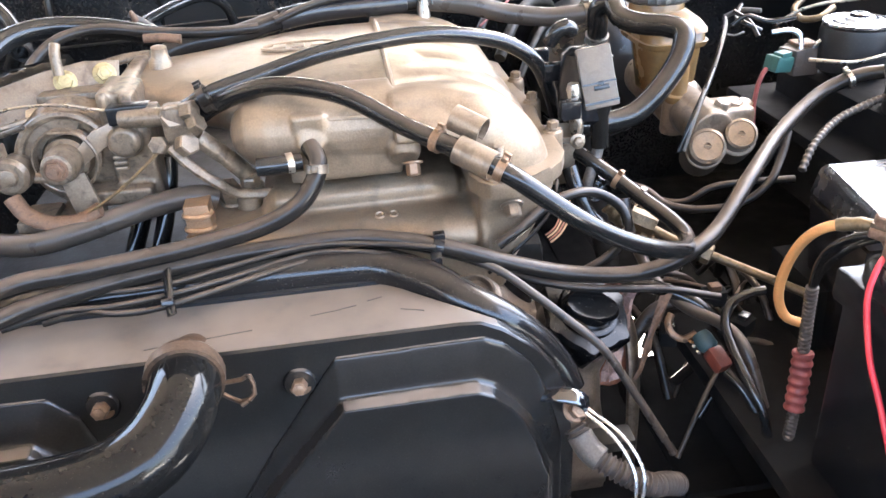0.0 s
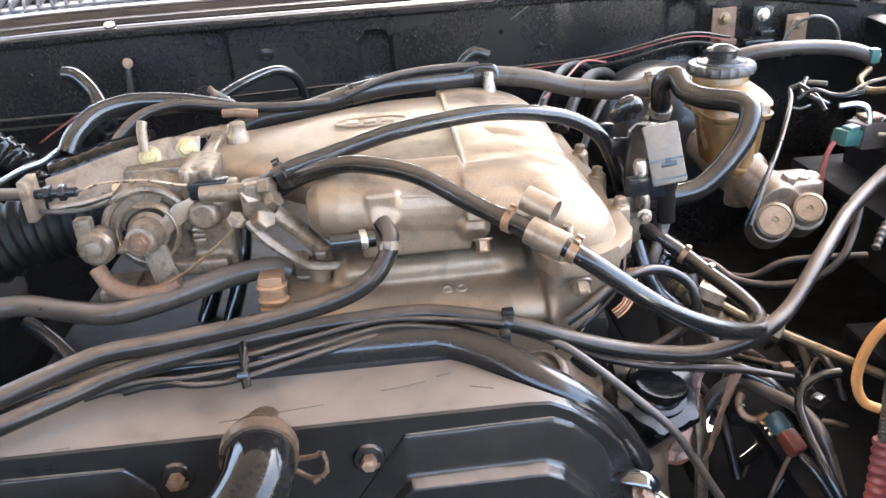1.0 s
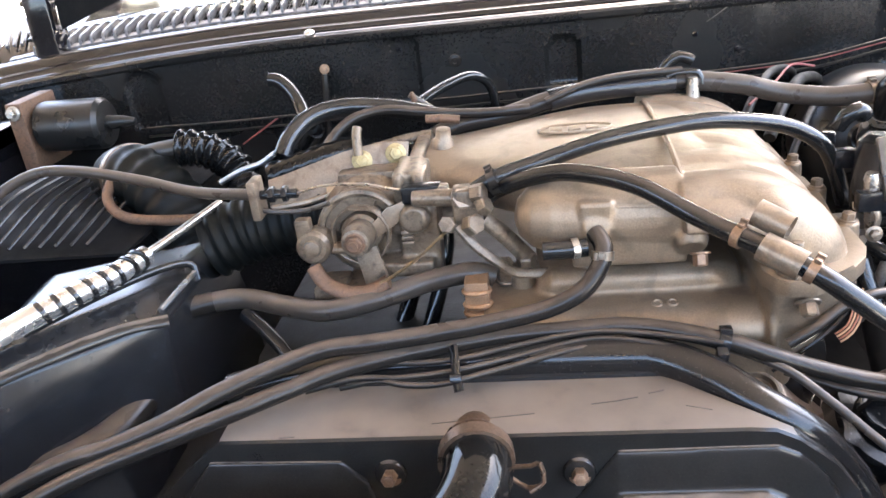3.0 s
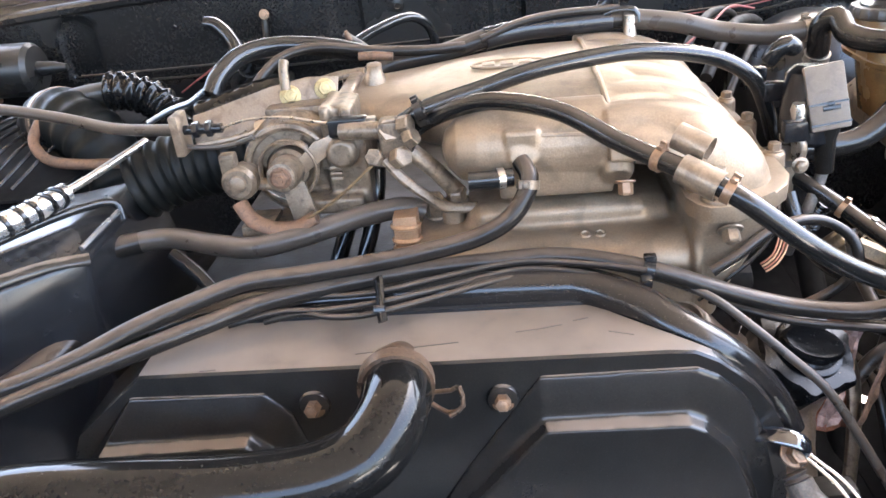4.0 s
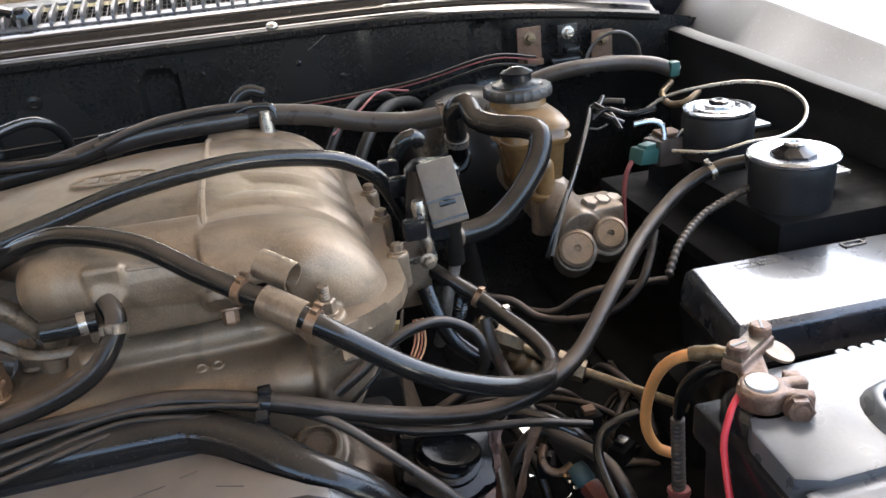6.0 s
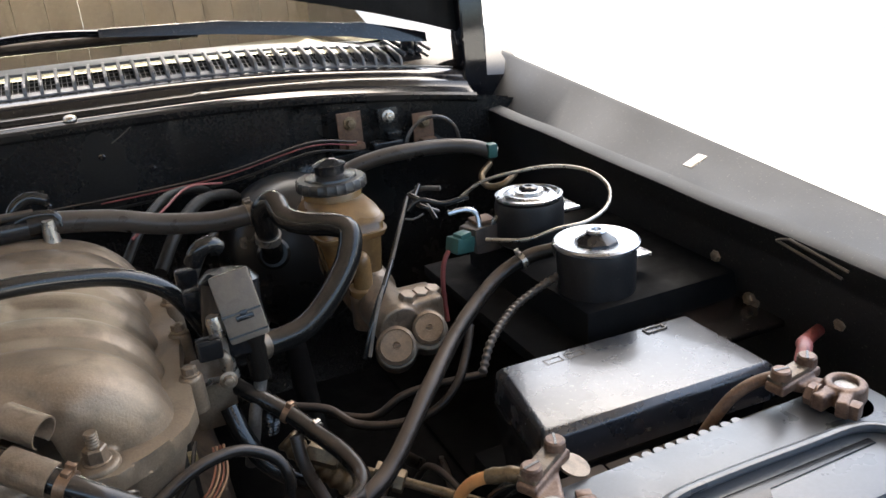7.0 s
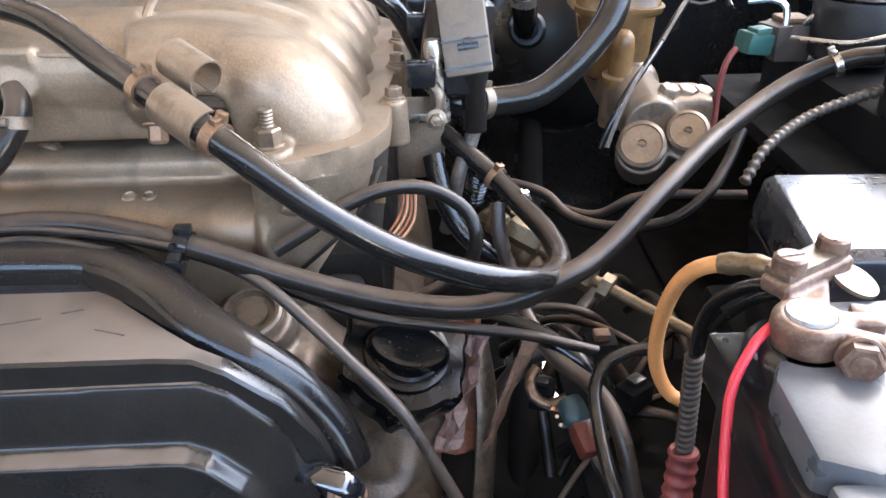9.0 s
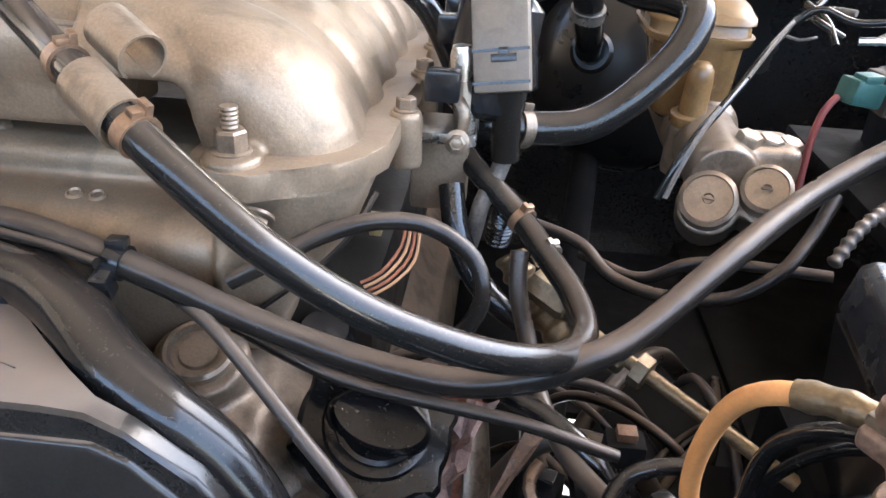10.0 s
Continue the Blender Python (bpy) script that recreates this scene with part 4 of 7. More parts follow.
lumps.append(turned([(0.046, -0.10), (0.044, -0.02), (0.036, -0.012)], aim((0.270, 0.622, 0.832), (0.12, -0.60, 0.79)), 28))
lumps.append(turned([(0.03, -0.05), (0.026, 0.0), (0.02, 0.006)], aim((0.215, 0.60, 0.832), (0.2, -0.6, 0.8)), 24))
lumps.append(turned([(0.055, -0.09), (0.050, -0.012), (0.040, 0.0), (0.004, 0.004)], aim((0.245, 0.600, 0.795), (0.05, -0.75, 0.65)) @ Matrix.Diagonal((1.0, 1.3, 1, 1)), 32))
ROCKER = material("oil_stained_casting", (0.17, 0.128, 0.092), 0.36, 0.45, 0.4, 24, 0.4, 500, dust=0.2, dust_tint=(0.22, 0.168, 0.122), grime=0.7, grime_tint=(0.05, 0.035, 0.024), specks=0.15)
head = fused("rocker_cover", lumps, ROCKER, eng, 0.0035, 5, "dusty cast rocker cover")
part("boss_ring", turned([(0.0215, -0.004), (0.0215, 0.007), (0.0195, 0.009), (0.017, 0.009), (0.0155, 0.004), (0.012, 0.004), (0.011, 0.006), (0.004, 0.006)], aim((0.167, 0.6265, 0.890), (0.05, -0.4, 1)), 28), CAST_MID, eng)
part("rubber_plug", turned([(0.021, -0.05), (0.021, 0.0), (0.016, 0.008), (0.004, 0.010)], aim((0.226, 0.69, 0.868), (0.1, -0.3, 1)), 24), PLASTIC_CLEAN, eng)

OILY = material("oily_black_plastic", (0.004, 0.0042, 0.0046), 0.18, 0.0, 0.4, 120, 0.12, 320, spec=0.24, specks=0.12)
oil = thing("oil_cap", (0.275, 0.62, 0.83), "glossy oily black filler cap on the rocker cover", "cap")
m = aim((0.2715, 0.6135, 0.854), (0.22, -0.46, 0.83)) @ Matrix.Scale(1.04, 4)
prof = [(0.030, -0.02), (0.041, -0.012), (0.043, 0.013), (0.040, 0.017), (0.030, 0.018), (0.029, 0.022), (0.024, 0.023), (0.004, 0.021)]
bm = bmesh.new()
rings = []
for r, h in prof:
    ring = []
    for k in range(64):
        a = 2 * math.pi * k / 64
        lobe = 1 + (0.14 * max(0, math.cos(a * 6)) ** 2 if 0.03 < r else 0)
        ring.append(m @ Vector((r * lobe * math.cos(a), r * lobe * math.sin(a), h)))
    rings.append(ring)
grow(bm, rings)
part("cap", bm, OILY, oil)
part("cap_ring", turned([(0.025, 0.019), (0.0235, 0.0245), (0.021, 0.0255), (0.018, 0.023)], m, 40), OILY, oil)
part("grip", turned([(0.0225, 0.020), (0.0215, 0.0275), (0.019, 0.0305), (0.0135, 0.0300), (0.006, 0.0285), (0.001, 0.0285)], m @ Matrix.Rotation(radians(-30), 4, "Z") @ Matrix.Diagonal((1.32, 0.78, 1, 1)), 40), OILY, oil)
part("filler_neck", turned([(0.036, -0.07), (0.034, -0.015)], m, 28), CAST_MID, oil)
bk = thing("cover_bracket", (0.237, 0.515, 0.82), "glossy black bracket with a bolt at the timing cover's edge", "bracket")
part("strap", pipe([(0.208, 0.525, 0.842), (0.222, 0.512, 0.850), (0.240, 0.506, 0.846), (0.246, 0.508, 0.834), (0.243, 0.512, 0.82)], 0.008, seg=10, flat=0.35), LID, bk)
bolt(bk, (0.238, 0.514, 0.828), (0.05, -0.75, 0.65), 0.009, BOLT_RUSTY, washer=1.4, h=0.012)

# ---- throttle body and linkage ----
tb = thing("throttle_valve_unit", (-0.19, 0.80, 0.98), "grimy cast throttle body with cable drum and levers", "throttle body")
lumps = [turned([(0.046, 0), (0.046, 0.05), (0.050, 0.052), (0.050, 0.064), (0.043, 0.066), (0.043, 0.09)], aim((-0.235, 0.80, 1.030), (1, 0, 0)), 32),
         span((-0.162, 0.745, 0.975), (-0.145, 0.905, 1.090), 0.004), span((-0.235, 0.750, 0.985), (-0.165, 0.86, 1.072), 0.006), span((-0.150, 0.738, 0.985), (-0.138, 0.80, 1.088), 0.003),
         span((-0.170, 0.735, 1.0), (-0.160, 0.80, 1.092), 0.003), span((-0.20, 0.72, 0.984), (-0.135, 0.76, 1.0), 0.002), span((-0.158, 0.735, 0.97), (-0.128, 0.775, 1.06), 0.003),
         turned([(0.056, -0.035), (0.055, -0.018), (0.050, -0.010), (0.040, -0.008)], aim((-0.204, 0.743, 1.032), (0.02, -1, 0.12)), 36),
         turned([(0.016, 0), (0.016, 0.03), (0.012, 0.034)], aim((-0.150, 0.752, 1.045), (0, -1, 0.1)), 18), span((-0.245, 0.76, 0.985), (-0.225, 0.80, 1.01), 0.003)]
fused("throttle_casting", lumps, CAST_DARK, tb, 0.0022, 2)
for y, z in ((0.757, 1.072), (0.893, 1.078)):
    bolt(tb, (-0.162, y, z), (-1, 0, 0), 0.008, STEEL)
part("top_plug", turned([(0.013, -0.02), (0.012, 0.012), (0.009, 0.016), (0.008, 0.026), (0.004, 0.027)], aim((-0.128, 0.845, 1.080), (0.1, -0.1, 1)), 18), CAST_MID, tb)
# cable bracket plate with two gold bolts
BRACKET = material("stained_bracket_steel", (0.20, 0.15, 0.106), 0.42, 0.45, 0.4, 40, 0.3, 600, dust=0.15, dust_tint=(0.24, 0.185, 0.135), grime=0.7, grime_tint=(0.07, 0.048, 0.033), specks=0.12)
bx, bv = Vector((1, 0.30, 0.05)).normalized(), Vector((0, 0.35, 0.94)).normalized()
bn = bx.cross(bv)
frame_m = Matrix(((bx.x, bv.x, bn.x, -0.195), (bx.y, bv.y, bn.y, 0.806), (bx.z, bv.z, bn.z, 1.086), (0, 0, 0, 1)))
br = slab([(-0.122, -0.026), (-0.105, -0.032), (-0.045, -0.024), (0.030, -0.020), (0.034, 0.014), (0.0, 0.020), (-0.040, 0.017), (-0.105, 0.006), (-0.122, 0.004)], frame_m, 0.006, 0.0012)
part("cable_bracket", br, BRACKET, tb)
part("bracket_lip", pipe([frame_m @ Vector(q) for q in ((-0.120, -0.027, 0.006), (-0.08, -0.028, 0.009), (-0.03, -0.022, 0.008), (0.028, -0.019, 0.006))], 0.0035, seg=8), CAST_MID, tb)
part("bracket_wall", span((-0.235, 0.77, 1.055), (-0.165, 0.80, 1.085), 0.003), CAST_DARK, tb)
for u in (-0.019, 0.0185):
    bolt(tb, frame_m @ Vector((u, 0.0035, 0.006)), bn, 0.0078, GOLD, washer=1.45, h=0.006, label="gold plated bolt")
part("bracket_tongue", slab([(-0.024, -0.055), (-0.012, -0.055), (-0.010, -0.008), (-0.026, -0.008)], frame_m @ Matrix.Translation((0, 0, 0.004)), 0.005, 0.001), BRACKET, tb)
part("cable_stop", span((-0.319, 0.724, 1.056), (-0.310, 0.752, 1.098), 0.002), BRACKET, tb)
part("adjuster", pipe([(-0.318, 0.738, 1.080), (-0.29, 0.737, 1.080), (-0.27, 0.736, 1.080)], 0.0050, seg=12), PLASTIC_CLEAN, tb)
for x in (-0.300, -0.286):
    bm = bmesh.new()
    hexagon(bm, aim((x, 0.7375, 1.080), (1, -0.02, 0)), 0.0085, 0.006)
    part("adjuster_nut", bm, PLASTIC_CLEAN, tb, "black adjuster nut")
part("cable_wire", pipe([(-0.27, 0.736, 1.080), (-0.24, 0.73, 1.088), (-0.20, 0.727, 1.088), (-0.165, 0.732, 1.078), (-0.14, 0.742, 1.072)], 0.0016, seg=6), STEEL, tb)
part("outer_cable", pipe([(-0.32, 0.738, 1.064), (-0.29, 0.732, 1.062), (-0.26, 0.728, 1.064), (-0.235, 0.722, 1.072)], 0.0028, seg=8), RUBBER_GREY, tb)
# drum: quadrant with grooves, hub and shaft nut
axis = (0.02, -1, 0.12)
m = aim((-0.208, 0.743, 1.032), axis)
def sector(prof, m, a0, a1, seg=26):
    """A ring segment: a closed outline of (radius, height) swept round the z axis of m."""
    rings = []
    for k in range(seg + 1):
        a = radians(a0 + (a1 - a0) * k / seg)
        rings.append([m @ Vector((r * math.cos(a), r * math.sin(a), h)) for r, h in prof])
    return grow(bmesh.new(), rings)


part("cable_drum", sector([(0.033, -0.008), (0.046, -0.008), (0.0465, -0.003), (0.0425, -0.001), (0.0425, 0.002), (0.0465, 0.004), (0.046, 0.008), (0.033, 0.007)], m, -8, 176), CAST_DARK, tb, "grooved cable quadrant")
part("drum_web", sector([(0.018, -0.004), (0.035, -0.004), (0.035, 0.003), (0.018, 0.003)], m, 96, 178, 12), CAST_DARK, tb)
part("drum_plate", sector([(0.024, 0.007), (0.0455, 0.007), (0.0455, 0.0105), (0.024, 0.0105)], m, 62, 172, 18), CAST_DARK, tb)
part("drum_back", turned([(0.004, -0.016), (0.040, -0.016), (0.041, -0.012), (0.004, -0.011)], m, 36), NEAR_BLACK, tb)
for k in range(3):
    part("end_stop", block((0.012, 0.0035, 0.014), m @ Matrix.Translation((0.047, -0.004 - 0.0055 * k, 0.006)), 0.001), CAST_MID, tb)
arc = bmesh.new()
pts = [m @ Vector((0.043 * math.cos(a), 0.043 * math.sin(a), 0.012)) for a in [radians(20 + 14 * k) for k in range(13)]]
pipe(pts, 0.0045, seg=8, bm=arc)
part("drum_rim", arc, CAST_DARK, tb)
bm = turned([(0.022, 0.0), (0.021, 0.016), (0.017, 0.019), (0.0165, 0.038), (0.0145, 0.041), (0.0140, 0.050), (0.010, 0.051)], m, 28)
part("hub", bm, CAST_DARK, tb)
bolt(tb, m @ Vector((0, 0, 0.049)), axis, 0.0085, RUST, "shaft_nut", 1.3, 0.006, 0.006)
part("return_spring", pipe([m @ Vector((0.030 * math.cos(0.9 * k), 0.030 * math.sin(0.9 * k), 0.008 + 0.0007 * k)) for k in range(24)], 0.0016, seg=6, step=0.003), CAST_DARK, tb)
lev = slab([(-0.012, -0.010), (0.012, -0.012), (0.016, -0.055), (0.004, -0.066), (-0.010, -0.058)], m @ Matrix.Translation((0.004, 0, 0.026)) @ Matrix.Rotation(radians(8), 4, "Z"), 0.005, 0.001)
part("lever", lev, CAST_DARK, tb)
part("lever", slab([(-0.010, -0.010), (0.010, -0.010), (0.052, 0.018), (0.048, 0.032), (0.030, 0.026)], m @ Matrix.Translation((0, 0, 0.016)), 0.004, 0.001), CAST_MID, tb)
# idle lever on the other side, with its rusty link
m2 = aim((-0.254, 0.715, 1.030), axis)
part("idle_roller", turned([(0.016, -0.02), (0.018, 0.0), (0.018, 0.010), (0.014, 0.014), (0.009, 0.014), (0.008, 0.018), (0.003, 0.019)], m2, 24), CAST_DARK, tb)
part("idle_arm", pipe([(-0.254, 0.716, 1.028), (-0.235, 0.722, 1.022), (-0.215, 0.728, 1.02)], 0.007, seg=10, flat=0.6), CAST_DARK, tb)
part("idle_tab", block((0.016, 0.014, 0.022), Matrix.Translation((-0.262, 0.712, 1.050)), 0.003), CAST_DARK, tb)
part("rusty_link", pipe([(-0.256, 0.700, 1.012), (-0.244, 0.692, 0.996), (-0.222, 0.688, 0.987), (-0.198, 0.688, 0.987), (-0.178, 0.690, 0.996)], 0.0085, seg=12, flat=0.7), RUST, tb, "rusty curved link")
part("idle_block", span((-0.262, 0.700, 0.955), (-0.228, 0.745, 0.985), 0.004), CAST_DARK, tb)
part("idle_valve", span((-0.232, 0.715, 0.950), (-0.196, 0.77, 0.980), 0.006), CAST_DARK, tb)
part("link_wire", pipe([(-0.186, 0.686, 0.996), (-0.165, 0.684, 1.008), (-0.135, 0.69, 1.028), (-0.105, 0.70, 1.052)], 0.0018, seg=6), BRASS, tb)
part("pipe_spigot", pipe([(-0.212, 0.785, 1.10), (-0.212, 0.79, 1.12), (-0.211, 0.795, 1.128)], 0.0052, seg=10), CAST_DARK, tb)
part("rail", pipe([(-0.152, 0.90, 1.103), (-0.130, 0.90, 1.102), (-0.112, 0.90, 1.099)], 0.0050, seg=12), RUST, tb, "dusty brown pipe")
part("ridge", pipe([(-0.205, 0.875, 1.082), (-0.17, 0.88, 1.088), (-0.145, 0.882, 1.088)], 0.006, seg=10, flat=0.6), CAST_DARK, tb)

# fuel pressure fittings beside the drum
ff = thing("fuel_fitting", (-0.09, 0.71, 1.05), "dirty steel fuel fitting with hexagon nuts", "fitting")
for p, d, r, h in (((-0.128, 0.728, 1.073), (1, 0, 0.02), 0.0095, 0.016), ((-0.098, 0.715, 1.070), (0.2, -0.9, 0.4), 0.012, 0.012), ((-0.086, 0.708, 1.076), (0.9, -0.3, 0.2), 0.010, 0.012),
                   ((-0.092, 0.704, 1.045), (0.6, -0.6, 0.4), 0.011, 0.013), ((-0.112, 0.702, 1.048), (-0.2, -0.8, 0.4), 0.009, 0.009), ((-0.080, 0.703, 1.064), (0.8, -0.2, 0.5), 0.010, 0.010)):
    bm = bmesh.new()
    hexagon(bm, aim(p, d), r, h)
    part("nut", bm, CAST_DARK if r < 0.0105 else CAST_MID, ff)
part("union", turned([(0.008, -0.03), (0.009, 0.0), (0.009, 0.03), (0.006, 0.034)], aim((-0.118, 0.718, 1.071), (1, -0.1, 0)), 14), CAST_DARK, ff)
part("union_block", span((-0.108, 0.702, 1.040), (-0.078, 0.73, 1.082), 0.006), CAST_DARK, ff)
part("plug_connector", span((-0.160, 0.722, 1.064), (-0.120, 0.74, 1.082), 0.003), PLASTIC_CLEAN, ff)
# bent strap from the fitting down to the manifold
strap = thing("support_strap", (-0.05, 0.73, 0.98), "bent steel support strap bolted to the manifold", "bracket")
sp = bmesh.new()
pipe([(-0.104, 0.702, 1.046), (-0.088, 0.698, 1.026), (-0.066, 0.697, 1.006), (-0.050, 0.706, 0.990), (-0.020, 0.712, 0.985), (0.006, 0.712, 0.987), (0.022, 0.706, 0.992), (0.024, 0.704, 0.985)], 0.0055, seg=8, bm=sp, flat=0.7)
part("strap", sp, CAST_DARK, strap)
part("strap", pipe([(-0.078, 0.708, 1.05), (-0.060, 0.712, 1.03), (-0.045, 0.716, 1.010), (-0.034, 0.720, 0.995)], 0.009, seg=10, flat=0.45), CAST_DARK, strap)
bolt(strap, (-0.040, 0.722, 0.988), (0, -0.3, 1), 0.010, CAST_DARK, washer=1.3, h=0.014)
bolt(strap, (-0.062, 0.728, 0.975), (0, -0.5, 1), 0.011, CAST_DARK, washer=1.2, h=0.02)
part("pillar", turned([(0.016, -0.05), (0.013, 0.0), (0.013, 0.012)], aim((-0.045, 0.724, 0.968), (0, 0, 1)), 16), CAST, strap)

oc = thing("sensor_plug", (-0.092, 0.69, 0.955), "brown orange sensor plug", "connector")
part("plug", span((-0.102, 0.682, 0.948), (-0.078, 0.71, 0.992), 0.002), COPPER, oc)
for z in (0.957, 0.966, 0.981):
    part("coil_turn", pipe([(-0.090 + 0.013 * math.cos(0.7 * k), 0.688 + 0.009 * math.sin(0.7 * k), z) for k in range(10)], 0.0028, seg=8, step=0.003), COPPER, oc)
# pipes going down behind the throttle body
hose("down_pipe", [(-0.126, 0.775, 1.01), (-0.128, 0.77, 0.99), (-0.136, 0.755, 0.955), (-0.150, 0.738, 0.915), (-0.17, 0.72, 0.86)], 0.009, RUBBER_SHINY, "glossy black pipe going down behind the throttle", "pipe", seg=14)
hose("down_pipe", [(-0.165, 0.81, 0.96), (-0.174, 0.80, 0.933), (-0.191, 0.78, 0.889), (-0.20, 0.77, 0.84)], 0.010, RUBBER_SHINY, "glossy black pipe going down behind the throttle", "pipe", seg=14)
hose("down_pipe", [(-0.36, 0.74, 0.94), (-0.327, 0.72, 0.921), (-0.301, 0.70, 0.896), (-0.29, 0.69, 0.86)], 0.008, RUBBER_SHINY, "glossy black pipe beside the airbox", "pipe", seg=14)
hose("wire", [(-0.31, 0.66, 0.90), (-0.285, 0.665, 0.913), (-0.26, 0.67, 0.915), (-0.235, 0.675, 0.92), (-0.215, 0.68, 0.915)], 0.0016, RED_DULL, "thin red wire low behind the hoses", "wire", seg=8)
hose("wire", [(-0.33, 0.655, 0.895), (-0.29, 0.66, 0.91), (-0.25, 0.665, 0.908), (-0.21, 0.67, 0.89)], 0.003, RUBBER_SHINY, "thin black wire low behind the hoses", "wire", seg=8)

# ---- hoses over the engine ----
FUEL_RUBBER = material("oiled_black_rubber", (0.012, 0.011, 0.010), 0.17, 0.0, 0.3, 30, 0.05, 500, dust=0.34, dust_tint=(0.15, 0.112, 0.084), lo=0.35, spec=0.42, patchy=0.5, dust_rough=0.30, specks=0.10, dents=0.08)
fuel = hose("fuel_hose", [(-0.0763, 0.7234, 1.066), (-0.0589, 0.7194, 1.0766), (-0.0244, 0.7018, 1.0925), (0.0108, 0.6822, 1.1003), (0.0613, 0.6521, 1.0959), (0.108, 0.6193, 1.0761), (0.1429, 0.5874, 1.0663), (0.1687, 0.565, 1.0588), (0.1908, 0.5517, 1.0471), (0.2101, 0.5467, 1.0327), (0.2387, 0.543, 1.0106), (0.2694, 0.5465, 0.9884), (0.3006, 0.5541, 0.9698), (0.3332, 0.5684, 0.9518), (0.3615, 0.5912, 0.9359), (0.38, 0.6198, 0.9236), (0.3883, 0.6469, 0.9207), (0.3826, 0.6805, 0.9243), (0.3675, 0.7118, 0.9316), (0.3477, 0.7437, 0.9441), (0.3199, 0.766, 0.9622), (0.3017, 0.7961, 0.9699)],
            0.0084, FUEL_RUBBER, "shiny black rubber fuel hose in a sheet metal holder", seg=16)
ring_band(fuel, (-0.062, 0.7165, 1.0805), (0.6, -0.25, 0.3), 0.0089, 0.010, RUBBER, "clamp", True, "small dark hose clamp")
ring_band(fuel, (0.1355, 0.5942, 1.0680), (1, -0.9, -0.28), 0.0090, 0.007, BOLT_RUSTY, "clamp", True, "rusty hose clamp")
ring_band(fuel, (0.1815, 0.5575, 1.0520), (1, -0.62, -0.45), 0.0090, 0.0075, BOLT_RUSTY, "clamp", True, "rusty hose clamp")
ring_band(fuel, (0.350, 0.7422, 0.9418), (-0.6, 0.6, 0.35), 0.0090, 0.006, BOLT_RUSTY, "clamp", True, "rusty hose clamp")
ring_band(fuel, (0.3675, 0.7202, 0.9289), (-0.5, 0.7, 0.4), 0.0090, 0.006, STEEL, "clamp", True, "bright wire clamp")
# folded metal holder: a lower sleeve round the hose and an upper open curl
hold = bmesh.new()
d = Vector((0.0479, -0.0357, -0.0192)).normalized()
up = (Vector((0, -0.35, 1)) - d * Vector((0, -0.35, 1)).dot(d)).normalized()
sd = d.cross(up)
c0 = Vector((0.1455, 0.5842, 1.0662))


def curl(start, end, r, centre, shift, length):
    rings = []
    for k in range(17):
        a = radians(start + (end - start) * k / 16)
        p = centre + r * (math.cos(a) * up + math.sin(a) * sd)
        q = centre + (r - 0.0012) * (math.cos(a) * up + math.sin(a) * sd)
        rings.append([p + d * shift, p + d * (shift + length), q + d * (shift + length), q + d * shift])
    grow(hold, rings)


curl(-40, 250, 0.0124, c0, 0.006, 0.034)
curl(-170, 125, 0.0115, c0 + up * 0.0075 - sd * 0.0235, -0.013, 0.029)
part("holder", hold, CAST_MID, fuel, "folded bright sheet metal holder")

vac = hose("vacuum_hose", [(-0.0859, 0.7223, 1.0747), (-0.0599, 0.7225, 1.0875), (-0.01, 0.7401, 1.0963), (0.0455, 0.7508, 1.1078), (0.1036, 0.7643, 1.1122), (0.1508, 0.777, 1.1109), (0.1995, 0.792, 1.1014), (0.2393, 0.8037, 1.0875), (0.2704, 0.8095, 1.0652), (0.2887, 0.8182, 1.0322), (0.3028, 0.8276, 0.9941)],
           0.0085, RUBBER_SHINY, "black rubber vacuum hose across the plenum", seg=14)
ring_band(vac, (-0.066, 0.711, 1.089), (1, 0, 0.4), 0.0088, 0.008, RUBBER)

hA = hose("water_hose", [(0.026, 0.664, 1.0485), (0.0325, 0.6496, 1.0386), (0.0275, 0.6384, 1.0245), (0.0112, 0.629, 1.0067), (-0.0204, 0.623, 0.9933), (-0.0723, 0.6162, 0.985), (-0.1222, 0.6074, 0.982), (-0.18, 0.5965, 0.981), (-0.2251, 0.5887, 0.9805), (-0.2701, 0.5702, 0.9738), (-0.3126, 0.5457, 0.9668), (-0.3539, 0.5177, 0.9567), (-0.398, 0.5004, 0.9465), (-0.4391, 0.495, 0.9363), (-0.4992, 0.4853, 0.9113), (-0.5592, 0.4655, 0.8712)],
          0.0087, RUBBER, "dusty black rubber water hose from the plenum boss", seg=16)
ring_band(hA, (0.031, 0.645, 1.033), (0.1, 0.35, 1), 0.0092, 0.008, CAST_DARK, "clamp", True, "grimy hose clamp")
hB = hose("vapour_hose", [(-0.4983, 0.4612, 0.8983), (-0.4283, 0.4814, 0.9282), (-0.3532, 0.5029, 0.9481), (-0.2886, 0.5342, 0.9581), (-0.2518, 0.5595, 0.9594), (-0.2119, 0.5825, 0.9625), (-0.1442, 0.607, 0.9635), (-0.0711, 0.6265, 0.9632), (-0.0091, 0.632, 0.9645), (0.0591, 0.631, 0.966), (0.1314, 0.615, 0.957), (0.2017, 0.611, 0.9304), (0.2573, 0.6102, 0.9124), (0.3122, 0.6041, 0.9069), (0.3504, 0.6025, 0.9132), (0.3785, 0.6076, 0.9229), (0.4138, 0.6303, 0.9311), (0.4699, 0.6828, 0.9551), (0.5382, 0.749, 0.9769), (0.6044, 0.7906, 1.0001), (0.6446, 0.7891, 1.0172), (0.668, 0.7742, 1.0249)],
          0.0083, RUBBER, "dusty black rubber hose running across to the canister", seg=16)
